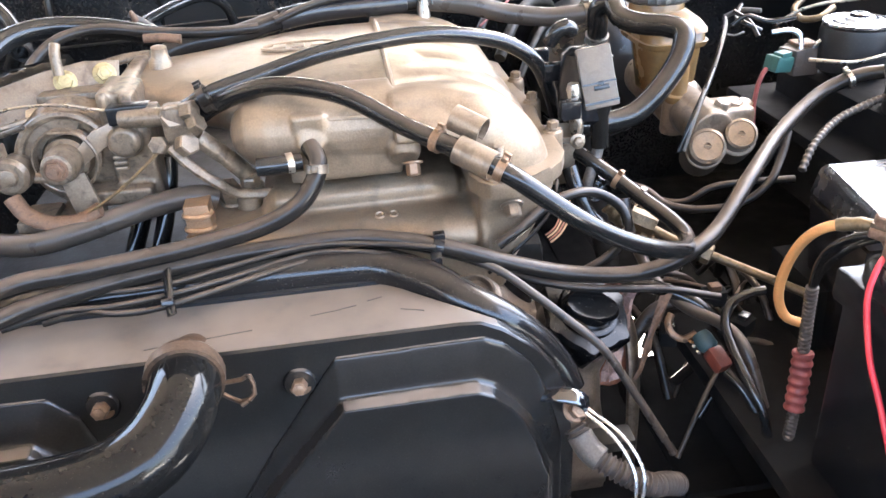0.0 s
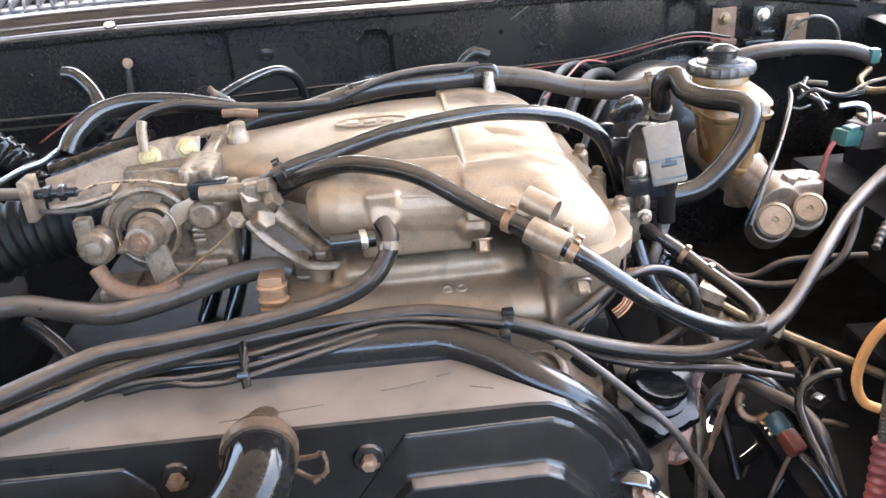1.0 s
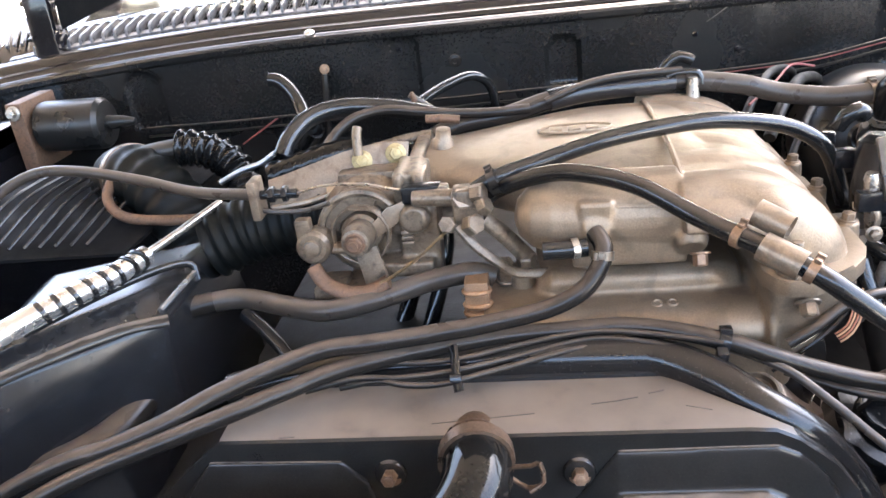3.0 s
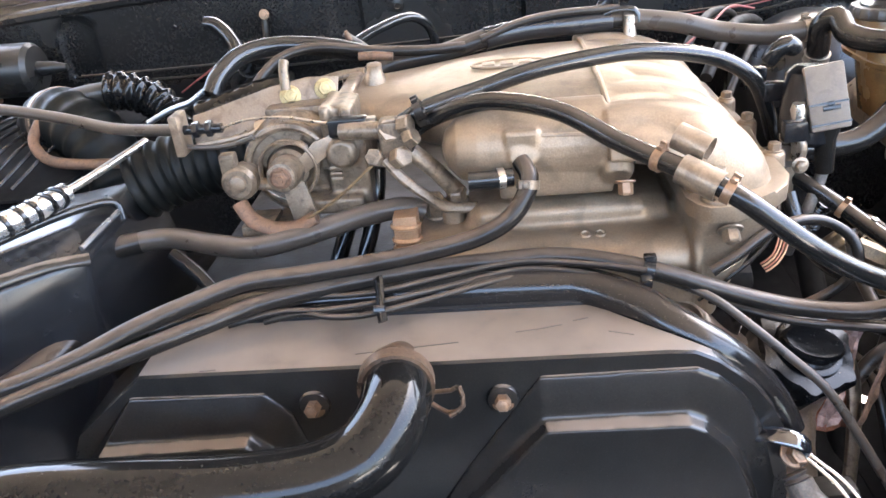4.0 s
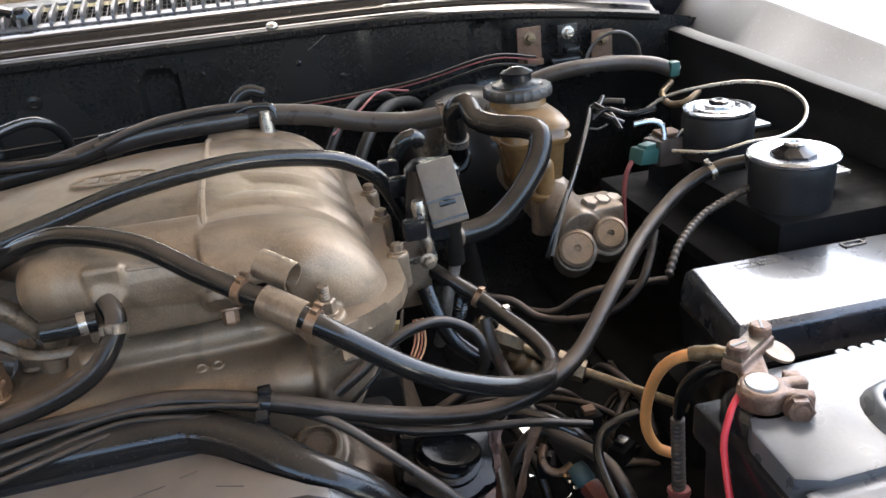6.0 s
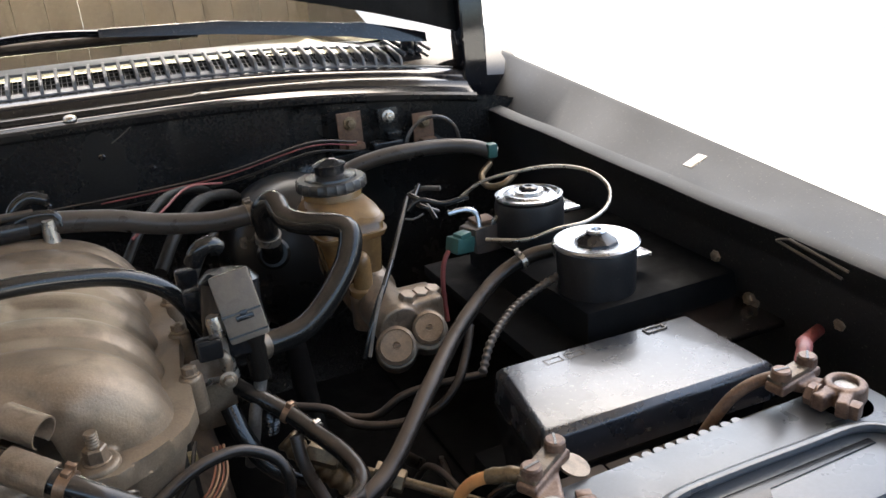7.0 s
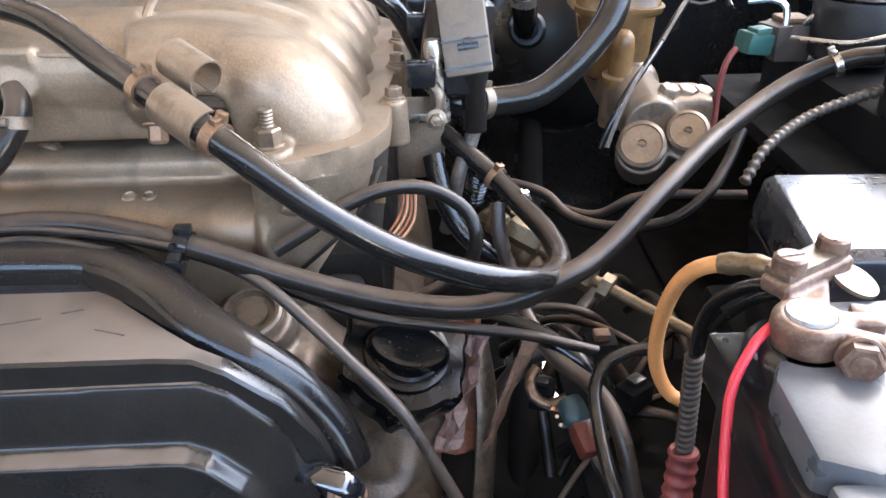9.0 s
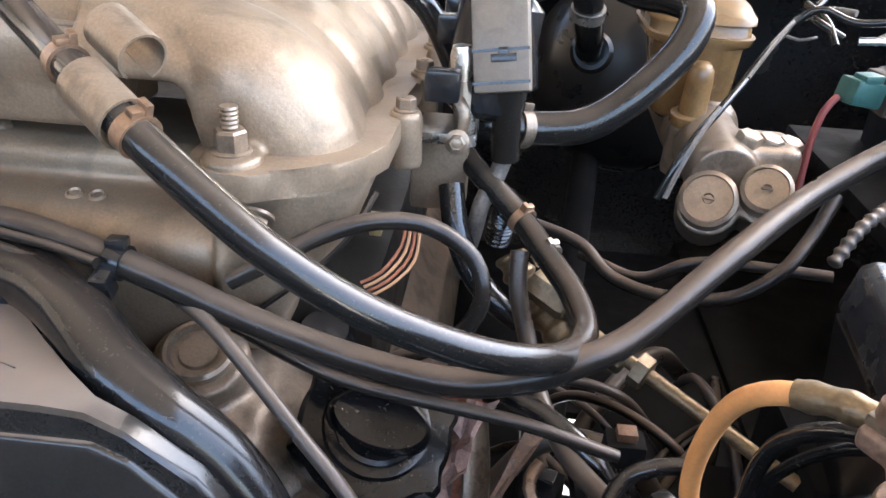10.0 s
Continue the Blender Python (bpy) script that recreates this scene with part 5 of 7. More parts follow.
ring_band(hB, (0.637, 0.790, 1.0140), (1, 0.0, 0.4), 0.0088, 0.006, STEEL, label="bright wire clamp")
# thin wires of the loom under the hoses, held by clips
loom = thing("wire_loom", (-0.1, 0.60, 0.95), "thin black wires held together by plastic clips", "wires")
for line in (((-0.2371, 0.5811, 0.9480), (-0.1739, 0.5962, 0.9565), (-0.1362, 0.5964, 0.9576), (-0.1012, 0.5982, 0.9594), (-0.0483, 0.6129, 0.9622), (0.0199, 0.6244, 0.9663), (0.0877, 0.6144, 0.9641), (0.1292, 0.6002, 0.963)),
             ((-0.2433, 0.5735, 0.9470), (-0.197, 0.5793, 0.9545), (-0.1551, 0.5772, 0.9553), (-0.1093, 0.5842, 0.9556), (-0.0565, 0.6061, 0.953), (0.01, 0.6223, 0.9588), (0.0482, 0.6205, 0.9587), (0.0887, 0.6125, 0.9542)),
             ((-0.2135, 0.5838, 0.9421), (-0.1757, 0.5779, 0.9521), (-0.1487, 0.57, 0.9522), (-0.1143, 0.571, 0.952), (-0.0591, 0.5942, 0.9513), (0.0102, 0.6154, 0.9552), (0.0465, 0.6171, 0.9512), (0.0778, 0.6149, 0.9487))):
    part("wire", pipe(line, 0.0029, seg=10), RUBBER, loom)
# short ties: a strap hanging over the wires, and a band round the hose with a lock
bm = pipe([(-0.108, 0.602, 0.970), (-0.106, 0.591, 0.9655), (-0.104, 0.577, 0.9600), (-0.1025, 0.567, 0.9560), (-0.101, 0.561, 0.9500)], 0.0058, seg=10, flat=0.45)
block((0.010, 0.009, 0.007), Matrix.Translation((-0.1035, 0.568, 0.9590)) @ Matrix.Rotation(radians(-30), 4, "X"), 0.0015, bm)
part("clip", bm, PLASTIC_CLEAN, loom)
bm = turned([(0.0087, -0.005), (0.0101, -0.005), (0.0101, 0.005), (0.0087, 0.005)], aim((0.1325, 0.6150, 0.9565), (1, -0.14, -0.22)), 26)
block((0.010, 0.010, 0.015), Matrix.Translation((0.129, 0.6035, 0.9480)) @ Matrix.Rotation(radians(20), 4, "X"), 0.0015, bm)
block((0.011, 0.009, 0.006), Matrix.Translation((0.134, 0.615, 0.9675)), 0.0015, bm)
part("clip", bm, PLASTIC_CLEAN, loom)
hose("cable", [(0.1177, 0.6241, 0.9509), (0.1533, 0.6175, 0.9409), (0.1854, 0.6001, 0.9323), (0.2123, 0.5841, 0.9148), (0.2406, 0.5671, 0.8931), (0.2733, 0.549, 0.8645), (0.3009, 0.5302, 0.8209), (0.3346, 0.5072, 0.7619)], 0.0042, RUBBER_GREY, "thin black cable running down past the oil cap", "cable", seg=10)
hose("cable", [(0.19, 0.625, 0.915), (0.235, 0.608, 0.906), (0.271, 0.602, 0.899), (0.32, 0.602, 0.891), (0.359, 0.601, 0.885), (0.41, 0.60, 0.87)], 0.004, RUBBER, "thin black cable below the hoses", "cable", seg=10)
sh = hose("small_hose", [(-0.4131, 0.7054, 0.965), (-0.3808, 0.7186, 0.9675), (-0.3436, 0.7210, 0.968), (-0.29, 0.6968, 0.969), (-0.2435, 0.6801, 0.971), (-0.1962, 0.6837, 0.978), (-0.1403, 0.7083, 0.984), (-0.095, 0.7127, 0.989), (-0.074, 0.7159, 0.982)], 0.0112, RUBBER_GREY, "dusty black rubber hose under the throttle body", seg=16, wall=0.003)
part("hose_end", pipe([(-0.4125, 0.7056, 0.9651), (-0.398, 0.712, 0.9665), (-0.381, 0.7185, 0.9675)], 0.0122, seg=16), RUBBER, sh, "thicker hose end")
hose("breather_hose", [(-0.325, 0.868, 1.080), (-0.316, 0.885, 1.098), (-0.297, 0.915, 1.112), (-0.262, 0.94, 1.115), (-0.209, 0.95, 1.108), (-0.155, 0.95, 1.095), (-0.12, 0.955, 1.08)], 0.0115, RUBBER_SHINY, "glossy black breather hose", seg=16)
hose("small_hose", [(-0.27, 0.86, 1.085), (-0.258, 0.88, 1.10), (-0.235, 0.90, 1.112), (-0.20, 0.915, 1.114), (-0.14, 0.92, 1.104), (-0.08, 0.925, 1.098), (-0.03, 0.94, 1.095)], 0.0062, RUBBER, "thin black hose behind the throttle body", seg=12)
h5 = hose("heater_hose", [(-0.16, 0.915, 1.07), (-0.116, 0.93, 1.084), (-0.061, 0.94, 1.088), (0.002, 0.96, 1.099), (0.067, 0.98, 1.101), (0.156, 1.0, 1.098), (0.18, 1.0, 1.098)], 0.0118, RUBBER, "black hose in a sleeve behind the plenum", seg=16)
part("sleeve", pipe([(-0.006, 0.957, 1.0982), (0.03, 0.969, 1.101), (0.067, 0.98, 1.101), (0.15, 0.999, 1.098)], 0.0132, seg=16), PLASTIC_CLEAN, h5)
hose("small_hose", [(-0.01, 0.945, 1.1), (0.04, 0.962, 1.113), (0.09, 0.978, 1.116), (0.16, 0.995, 1.113)], 0.005, RUBBER, "thin black hose above the plenum", seg=10)
hg = hose("heater_hose", [(0.165, 1.0, 1.099), (0.2, 1.0, 1.094), (0.237, 1.0, 1.087), (0.283, 1.0, 1.073), (0.333, 0.992, 1.066), (0.36, 0.985, 1.067), (0.39, 0.98, 1.07)], 0.0125, RUBBER_GREY, "dusty grey rubber hose to the reservoir pipe", seg=16)
ring_band(hg, (0.383, 0.982, 1.0695), (1, 0.1, 0.1), 0.013, 0.010, CAST_DARK)
vt = thing("vacuum_fitting", (0.155, 0.96, 1.10), "black vacuum elbow on a metal stem behind the plenum", "fitting")
part("elbow", pipe([(0.135, 1.0, 1.10), (0.142, 1.003, 1.118), (0.158, 1.005, 1.128), (0.175, 1.005, 1.122)], 0.007, seg=12), RUBBER_SHINY, vt)
part("bracket", pipe([(0.13, 0.99, 1.10), (0.15, 0.99, 1.112), (0.18, 0.992, 1.11), (0.186, 0.99, 1.095)], 0.004, seg=8, flat=0.5), RUBBER_SHINY, vt)
part("stem", turned([(0.010, 0), (0.008, 0.014), (0.006, 0.03)], aim((0.172, 0.985, 1.075), (0, 0, 1)), 14), STEEL, vt)
hose("vent_pipe", [(-0.434, 1.19, 1.108), (-0.420, 1.188, 1.106), (-0.402, 1.182, 1.090), (-0.388, 1.172, 1.068), (-0.376, 1.15, 1.050), (-0.358, 1.11, 1.048), (-0.345, 1.05, 1.05), (-0.33, 0.98, 1.06), (-0.30, 0.94, 1.09)], 0.0115, RUBBER_SHINY, "glossy black pipe with an open end", seg=16, wall=0.003)
hose("vent_pipe", [(-0.19, 0.985, 1.090), (-0.176, 1.0, 1.097), (-0.151, 1.05, 1.103), (-0.118, 1.1, 1.106), (-0.098, 1.12, 1.098), (-0.085, 1.14, 1.075), (-0.08, 1.15, 1.03)], 0.0068, RUBBER_SHINY, "glossy black pipe behind the engine", seg=12)
vs = thing("vacuum_switch", (-0.19, 0.99, 1.09), "small grey plastic vacuum switch", "switch")
part("body", pipe([(-0.183, 0.985, 1.114), (-0.171, 0.985, 1.106), (-0.160, 0.985, 1.098), (-0.150, 0.985, 1.090)], 0.0036, seg=10), GREY_PLASTIC, vs)
part("tip", turned([(0.0045, 0), (0.0035, 0.008), (0.002, 0.013)], aim((-0.176, 0.983, 1.106), (-0.2, -0.3, 1)), 10), RUST, vs)
for z, r, wm in ((1.030, 0.0022, RUBBER), (1.015, 0.0022, NEAR_BLACK)):
    hose("wire", [(-0.70, 1.27, z - 0.002), (-0.5, 1.262, z), (-0.3, 1.265, z + 0.004), (0.0, 1.26, z + 0.012), (0.25, 1.25, z + 0.018), (0.40, 1.235, z + 0.03), (0.52, 1.22, z + 0.055), (0.60, 1.24, z + 0.04)], r, wm, "thin wire strung along the firewall", "wire", group="firewall wires", seg=8)
hose("wire", [(0.22, 1.25, 1.043), (0.30, 1.245, 1.047), (0.40, 1.235, 1.056), (0.52, 1.22, 1.080), (0.60, 1.24, 1.065)], 0.0011, RED_DULL, "thin dull red wire along the firewall", "wire", group="firewall wires", seg=8)
hose("wire", [(-0.460, 1.262, 1.029), (-0.482, 1.258, 1.016), (-0.503, 1.258, 1.004), (-0.530, 1.262, 0.988)], 0.0016, RED_DULL, "short dull red wire slanting down the firewall", "wire", seg=8)
hose("wire", [(0.25, 1.02, 1.055), (0.29, 1.06, 1.07), (0.33, 1.12, 1.078), (0.38, 1.18, 1.06)], 0.0016, RED_DULL, "thin red wire behind the plenum", "wire", seg=8)
for k, (x0, z0, r) in enumerate(((0.235, 1.03, 0.006), (0.272, 1.015, 0.008), (0.30, 0.985, 0.005))):
    hose("pipe", [(x0, 1.0, z0), (x0 + 0.03, 1.05, z0 + 0.03), (x0 + 0.07, 1.12, z0 + 0.042), (x0 + 0.12, 1.20, z0 + 0.02), (x0 + 0.15, 1.29, z0 - 0.03)], r, NEAR_BLACK, "dusty thin pipe behind the plenum", "pipe", group="rear pipes", seg=8)

# ---- intake side: bellows, airbox, ducts ----
bel = hose("intake_bellows", [(-0.225, 0.80, 1.036), (-0.26, 0.80, 1.034), (-0.30, 0.80, 1.028), (-0.35, 0.80, 1.020), (-0.40, 0.79, 1.005)], 0.038, BELLOWS, "ribbed black rubber intake bellows on the throttle body", "duct", seg=28, rib=0.0028, pitch=0.0145)
part("band", turned([(0.0405, 0), (0.0420, 0), (0.0420, 0.012), (0.0405, 0.012)], aim((-0.247, 0.80, 1.035), (1, 0, 0.1)), 32), STEEL, bel)
part("band_screw", block((0.012, 0.010, 0.012), Matrix.Translation((-0.245, 0.758, 1.050)), 0.002), GOLD, bel)
air = thing("airbox", (-0.50, 0.66, 0.60), "glossy black plastic airbox with a dusty lid edge", "airbox")
bm = bmesh.new()
grow(bm, [[Vector(p) for p in r] for r in (
    ((-0.66, 0.48, 0.60), (-0.40, 0.60, 0.60), (-0.38, 0.86, 0.60), (-0.68, 0.80, 0.60)),
    ((-0.60, 0.50, 0.93), (-0.405, 0.645, 0.93), (-0.39, 0.83, 0.93), (-0.63, 0.78, 0.93)),
    ((-0.58, 0.525, 0.975), (-0.402, 0.652, 0.985), (-0.392, 0.815, 1.000), (-0.60, 0.76, 0.985)),
    ((-0.55, 0.575, 1.000), (-0.43, 0.69, 1.004), (-0.41, 0.800, 1.008), (-0.575, 0.745, 1.000)))])
bmesh.ops.bevel(bm, geom=bm.edges[:], offset=0.006, segments=2, profile=0.6, affect="EDGES")
part("case", bm, PLASTIC_CLEAN, air)
part("lid_edge", pipe([(-0.588, 0.520, 0.968), (-0.50, 0.58, 0.985), (-0.44, 0.628, 0.988), (-0.400, 0.652, 0.984)], 0.007, seg=10, flat=0.6), PLASTIC, air, "dusty edge of the lid")
part("lid_pipe", pipe([(-0.52, 0.60, 1.005), (-0.47, 0.655, 1.014), (-0.43, 0.71, 1.014), (-0.405, 0.735, 1.008), (-0.398, 0.73, 0.99)], 0.0045, seg=10), RUBBER_SHINY, air)
part("lid_hasp", pipe([(-0.41, 0.66, 0.992), (-0.40, 0.70, 1.0), (-0.395, 0.72, 1.004)], 0.003, seg=8), CHROME, air)
sp = hose("spiral_duct", [(-0.432, 0.700, 1.036), (-0.447, 0.665, 1.034), (-0.475, 0.632, 1.029), (-0.51, 0.602, 1.021), (-0.545, 0.566, 1.010), (-0.60, 0.53, 0.99), (-0.68, 0.48, 0.96)], 0.0112, FOIL, "silver foil duct wound with black spiral", "duct", seg=18)
part("tail", pipe([(-0.385, 0.802, 1.052), (-0.402, 0.768, 1.046), (-0.420, 0.728, 1.040), (-0.436, 0.694, 1.036)], 0.0044, seg=12), STEEL, sp, "thin silver end of the duct")
line = curve_points([(-0.436, 0.690, 1.036), (-0.447, 0.665, 1.034), (-0.475, 0.632, 1.029), (-0.51, 0.602, 1.021)], 0.013)
for k in range(len(line) - 1):
    dd = (line[k + 1] - line[k]).normalized()
    part("spiral_turn", turned([(0.0112, 0), (0.0128, 0.001), (0.0128, 0.0045), (0.0112, 0.0055)], aim(line[k], dd + Vector((0.35, 0.15, 0))), 20), RUBBER_SHINY, sp)
hose("bellows_hose", [(-0.515, 1.0, 1.064), (-0.494, 1.0, 1.062), (-0.469, 1.0, 1.054), (-0.446, 0.995, 1.040), (-0.428, 0.985, 1.018), (-0.415, 0.965, 0.99)], 0.0235, HOSE_BLACK, "glossy black corrugated hose", "hose", seg=20, rib=0.0032, pitch=0.014)
part("spigot", pipe([(-0.60, 1.0, 1.048), (-0.56, 1.0, 1.058), (-0.508, 1.0, 1.064)], 0.0145, seg=16), CAP_GREY, bpy.data.objects["bellows_hose"])
hose("small_bellows", [(-0.225, 0.868, 1.083), (-0.26, 0.866, 1.078), (-0.30, 0.864, 1.068), (-0.34, 0.86, 1.058)], 0.0175, HOSE_BLACK, "short ribbed black hose by the throttle", "hose", seg=18, rib=0.0007, pitch=0.018)
hose("breather_hose", [(-0.325, 0.87, 1.090), (-0.340, 0.87, 1.081), (-0.354, 0.87, 1.073), (-0.378, 0.868, 1.067), (-0.408, 0.865, 1.054)], 0.0034, CHROME, "bright thin pipe beside the bellows", "pipe", seg=10)
hose("throttle_cable", [(-0.66, 0.72, 1.05), (-0.648, 0.78, 1.08), (-0.60, 0.80, 1.102), (-0.544, 0.80, 1.102), (-0.467, 0.79, 1.089), (-0.394, 0.765, 1.079), (-0.317, 0.74, 1.080)], 0.0062, RUBBER_GREY, "dusty grey throttle cable", "cable", seg=12)
hose("filler_pipe", [(-0.598, 0.96, 1.045), (-0.60, 0.93, 1.022), (-0.57, 0.905, 1.004), (-0.52, 0.90, 0.997), (-0.46, 0.90, 0.995)], 0.007, RUST, "brown bent pipe behind the airbox", "pipe", seg=12)
duct = thing("air_duct", (-0.54, 0.95, 0.95), "dark round air duct behind the airbox", "duct")
part("elbow", pipe([(-0.66, 1.06, 0.98), (-0.62, 1.02, 1.02), (-0.57, 0.98, 1.03), (-0.52, 0.95, 1.0), (-0.49, 0.93, 0.94)], 0.043, seg=26, rib=0.0022, pitch=0.022), BELLOWS, duct)
part("band", turned([(0.043, 0), (0.047, 0.001), (0.047, 0.012), (0.043, 0.013)], aim((-0.600, 1.005, 1.027), (1, -0.8, 0.15)), 32), BROWNED, duct, "brown clamp band")
mot = thing("wiper_motor", (-0.78, 1.2, 1.0), "dusty cylindrical motor on a rusty bracket", "motor")
part("drum", turned([(0.020, 0), (0.040, 0.004), (0.042, 0.012), (0.042, 0.105), (0.036, 0.112), (0.012, 0.113), (0.010, 0.14), (0.005, 0.16)], aim((-0.835, 1.19, 1.065), (1, 0.02, -0.02)), 30), BOOSTER, mot)
part("bracket", span((-0.865, 1.15, 1.0), (-0.838, 1.25, 1.115), 0.004), RUST, mot)
bolt(mot, (-0.851, 1.148, 1.10), (0, -1, 0.2), 0.008, STEEL)
ribs = thing("ribbed_cover", (-0.70, 0.95, 0.95), "black ribbed plastic cover", "cover")
for k in range(9):
    part("rib", pipe([(-0.78 + 0.022 * k, 0.86, 0.985), (-0.76 + 0.024 * k, 0.95, 1.02), (-0.74 + 0.026 * k, 1.05, 1.03)], 0.0026, seg=8), PLASTIC_CLEAN, ribs)
part("plate", sheet([[(-0.82, 0.85, 0.975), (-0.82, 1.06, 1.02)], [(-0.55, 0.85, 0.975), (-0.48, 1.06, 1.02)]], 0.004), DEAD_BLACK, ribs)
hose("lower_hose", [(-0.60, 0.54, 0.84), (-0.572, 0.556, 0.858), (-0.539, 0.566, 0.868), (-0.490, 0.574, 0.878), (-0.458, 0.60, 0.888), (-0.443, 0.635, 0.898), (-0.43, 0.66, 0.905)], 0.018, RUBBER, "black hose below the airbox", seg=18)

# ---- brake booster, master cylinder and reservoir ----
boost = thing("brake_booster", (0.42, 1.15, 0.85), "black dome of the brake booster on the firewall", "brake booster")
part("dome", turned([(0.125, -0.10), (0.128, -0.06), (0.122, -0.02), (0.105, 0.012), (0.075, 0.032), (0.035, 0.042), (0.004, 0.043)], aim((0.475, 1.15, 0.935), (-0.02, -1, 0.10)) @ Matrix.Scale(0.92, 4), 48), BOOSTER, boost)
part("grommet", turned([(0.021, 0), (0.022, 0.004), (0.018, 0.008), (0.013, 0.008), (0.012, 0.002), (0.003, 0.002)], aim((0.417, 1.072, 0.981), (-0.2, -1, 0.3)), 26), RUBBER, boost)
part("valve", turned([(0.011, 0), (0.011, 0.022), (0.008, 0.026)], aim((0.414, 1.063, 0.983), (-0.1, -0.5, 0.9)), 16), GREY_PLASTIC, boost)
mcy = thing("master_cylinder", (0.50, 0.88, 0.90), "grimy cast brake master cylinder with two round plugs", "master cylinder")
lumps = [turned([(0.026, 0), (0.028, 0.01), (0.028, 0.10), (0.034, 0.11), (0.034, 0.24)], aim((0.505, 0.838, 0.945), (0.02, 1, 0.02)), 28)]
for p, r in (((0.4940, 0.8295, 0.9302), 0.0215), ((0.5335, 0.8255, 0.9435), 0.0185)):
    m = aim(p, (-0.22, -0.75, 0.55))
    plug = part("end_plug", turned([(r, -0.05), (r, 0.0), (r * 1.03, 0.002), (r * 1.03, 0.008), (r * 0.86, 0.010), (r * 0.82, 0.0085), (r * 0.2, 0.0085), (r * 0.16, 0.006), (0.001, 0.006)], m, 34), CAST_MID, mcy)
    part("groove", block((r * 0.5, 0.0014, 0.002), m @ Matrix.Translation((0, 0, 0.0085)), 0), CAST_DARK, plug)
lumps.append(span((0.510, 0.85, 0.925), (0.566, 0.905, 0.968), 0.008))
lumps.append(turned([(0.023, -0.06), (0.0225, -0.012)], aim((0.534, 0.8255, 0.9420), (-0.22, -0.75, 0.55)), 24))
lumps.append(turned([(0.025, -0.06), (0.0245, -0.012)], aim((0.4945, 0.8295, 0.9300), (-0.22, -0.75, 0.55)), 24))
for k in range(3):
    bm = bmesh.new()
    hexagon(bm, aim((0.522 + 0.019 * k, 0.862 + 0.008 * k, 0.964 - 0.004 * k), (0.2, -0.2, 1)), 0.0105, 0.013)
    part("union_nut", bm, CAST_MID, mcy)
lumps.append(turned([(0.0165, -0.03), (0.0165, 0.014), (0.014, 0.018)], aim((0.491, 0.925, 0.945), (0, -0.1, 1)), 24))
fused("cylinder_casting", lumps, CAST_MID, mcy, 0.0022, 3)
res = thing("fluid_reservoir", (0.48, 0.95, 0.97), "aged amber plastic fluid reservoir with a grey screw cap", "reservoir")
part("collar", turned([(0.015, 0), (0.0175, 0.003), (0.0175, 0.010), (0.015, 0.012)], aim((0.491, 0.923, 0.960), (0, -0.1, 1)), 28), AMBER, res)
part("spout", turned([(0.012, 0), (0.0115, 0.030), (0.010, 0.040), (0.006, 0.045), (0.002, 0.046)], aim((0.491, 0.921, 0.970), (0, -0.10, 1)), 24), AMBER, res)


def egg(z, x0, x1, y0, y1, n=40, p=3.0):
    out = []
    for k in range(n):
        a = 2 * math.pi * k / n
        c, s = math.cos(a), math.sin(a)
        out.append(Vector(((x0 + x1) / 2 + (x1 - x0) / 2 * math.copysign(abs(c) ** (2 / p), c), (y0 + y1) / 2 + (y1 - y0) / 2 * math.copysign(abs(s) ** (2 / p), s), z)))
    return out


bm = bmesh.new()
grow(bm, [egg(0.955, 0.47, 0.522, 0.95, 1.00, p=4), egg(0.962, 0.462, 0.528, 0.942, 1.01, p=4), egg(1.022, 0.456, 0.532, 0.935, 1.03, p=4), egg(1.026, 0.448, 0.537, 0.929, 1.05, p=5), egg(1.032, 0.447, 0.538, 0.927, 1.052, p=5), egg(1.0325, 0.45, 0.535, 0.931, 1.048, p=5),
          egg(1.042, 0.45, 0.535, 0.935, 1.05, p=5), egg(1.0425, 0.447, 0.538, 0.931, 1.054, p=5), egg(1.047, 0.447, 0.538, 0.933, 1.056, p=5), egg(1.054, 0.452, 0.534, 0.945, 1.058, p=4), egg(1.060, 0.457, 0.527, 0.96, 1.060, p=3)])
part("tank", bm, AMBER, res, "", 50)
part("filler_neck", turned([(0.037, -0.03), (0.037, 0.010), (0.035, 0.014)], aim((0.494, 1.020, 1.060), (0, 0, 1)), 36), AMBER, res)
bm = bmesh.new()
rings = []
for r, h in ((0.040, 0.0), (0.0430, 0.002), (0.0430, 0.011), (0.041, 0.014), (0.026, 0.0145), (0.025, 0.0165), (0.004, 0.0165)):
    rings.append([Vector((0.494 + r * (1 + (0.05 if k % 2 and 0.03 < r else 0)) * math.cos(2 * math.pi * k / 48), 1.020 + r * (1 + (0.05 if k % 2 and 0.03 < r else 0)) * math.sin(2 * math.pi * k / 48), 1.070 + h)) for k in range(48)])
grow(bm, rings)
cap = part("cap", bm, CAP_GREY, res, "dark grey ribbed screw cap")
part("cap_top", turned([(0.034, -0.001), (0.033, 0.002), (0.026, 0.0035), (0.0195, 0.005), (0.0190, 0.013), (0.0212, 0.0145), (0.0212, 0.0165), (0.008, 0.0225), (0.001, 0.0235)], aim((0.494, 1.020, 1.085), (0, 0, 1)), 12), PLASTIC_CLEAN, cap, "black faceted cap knob")

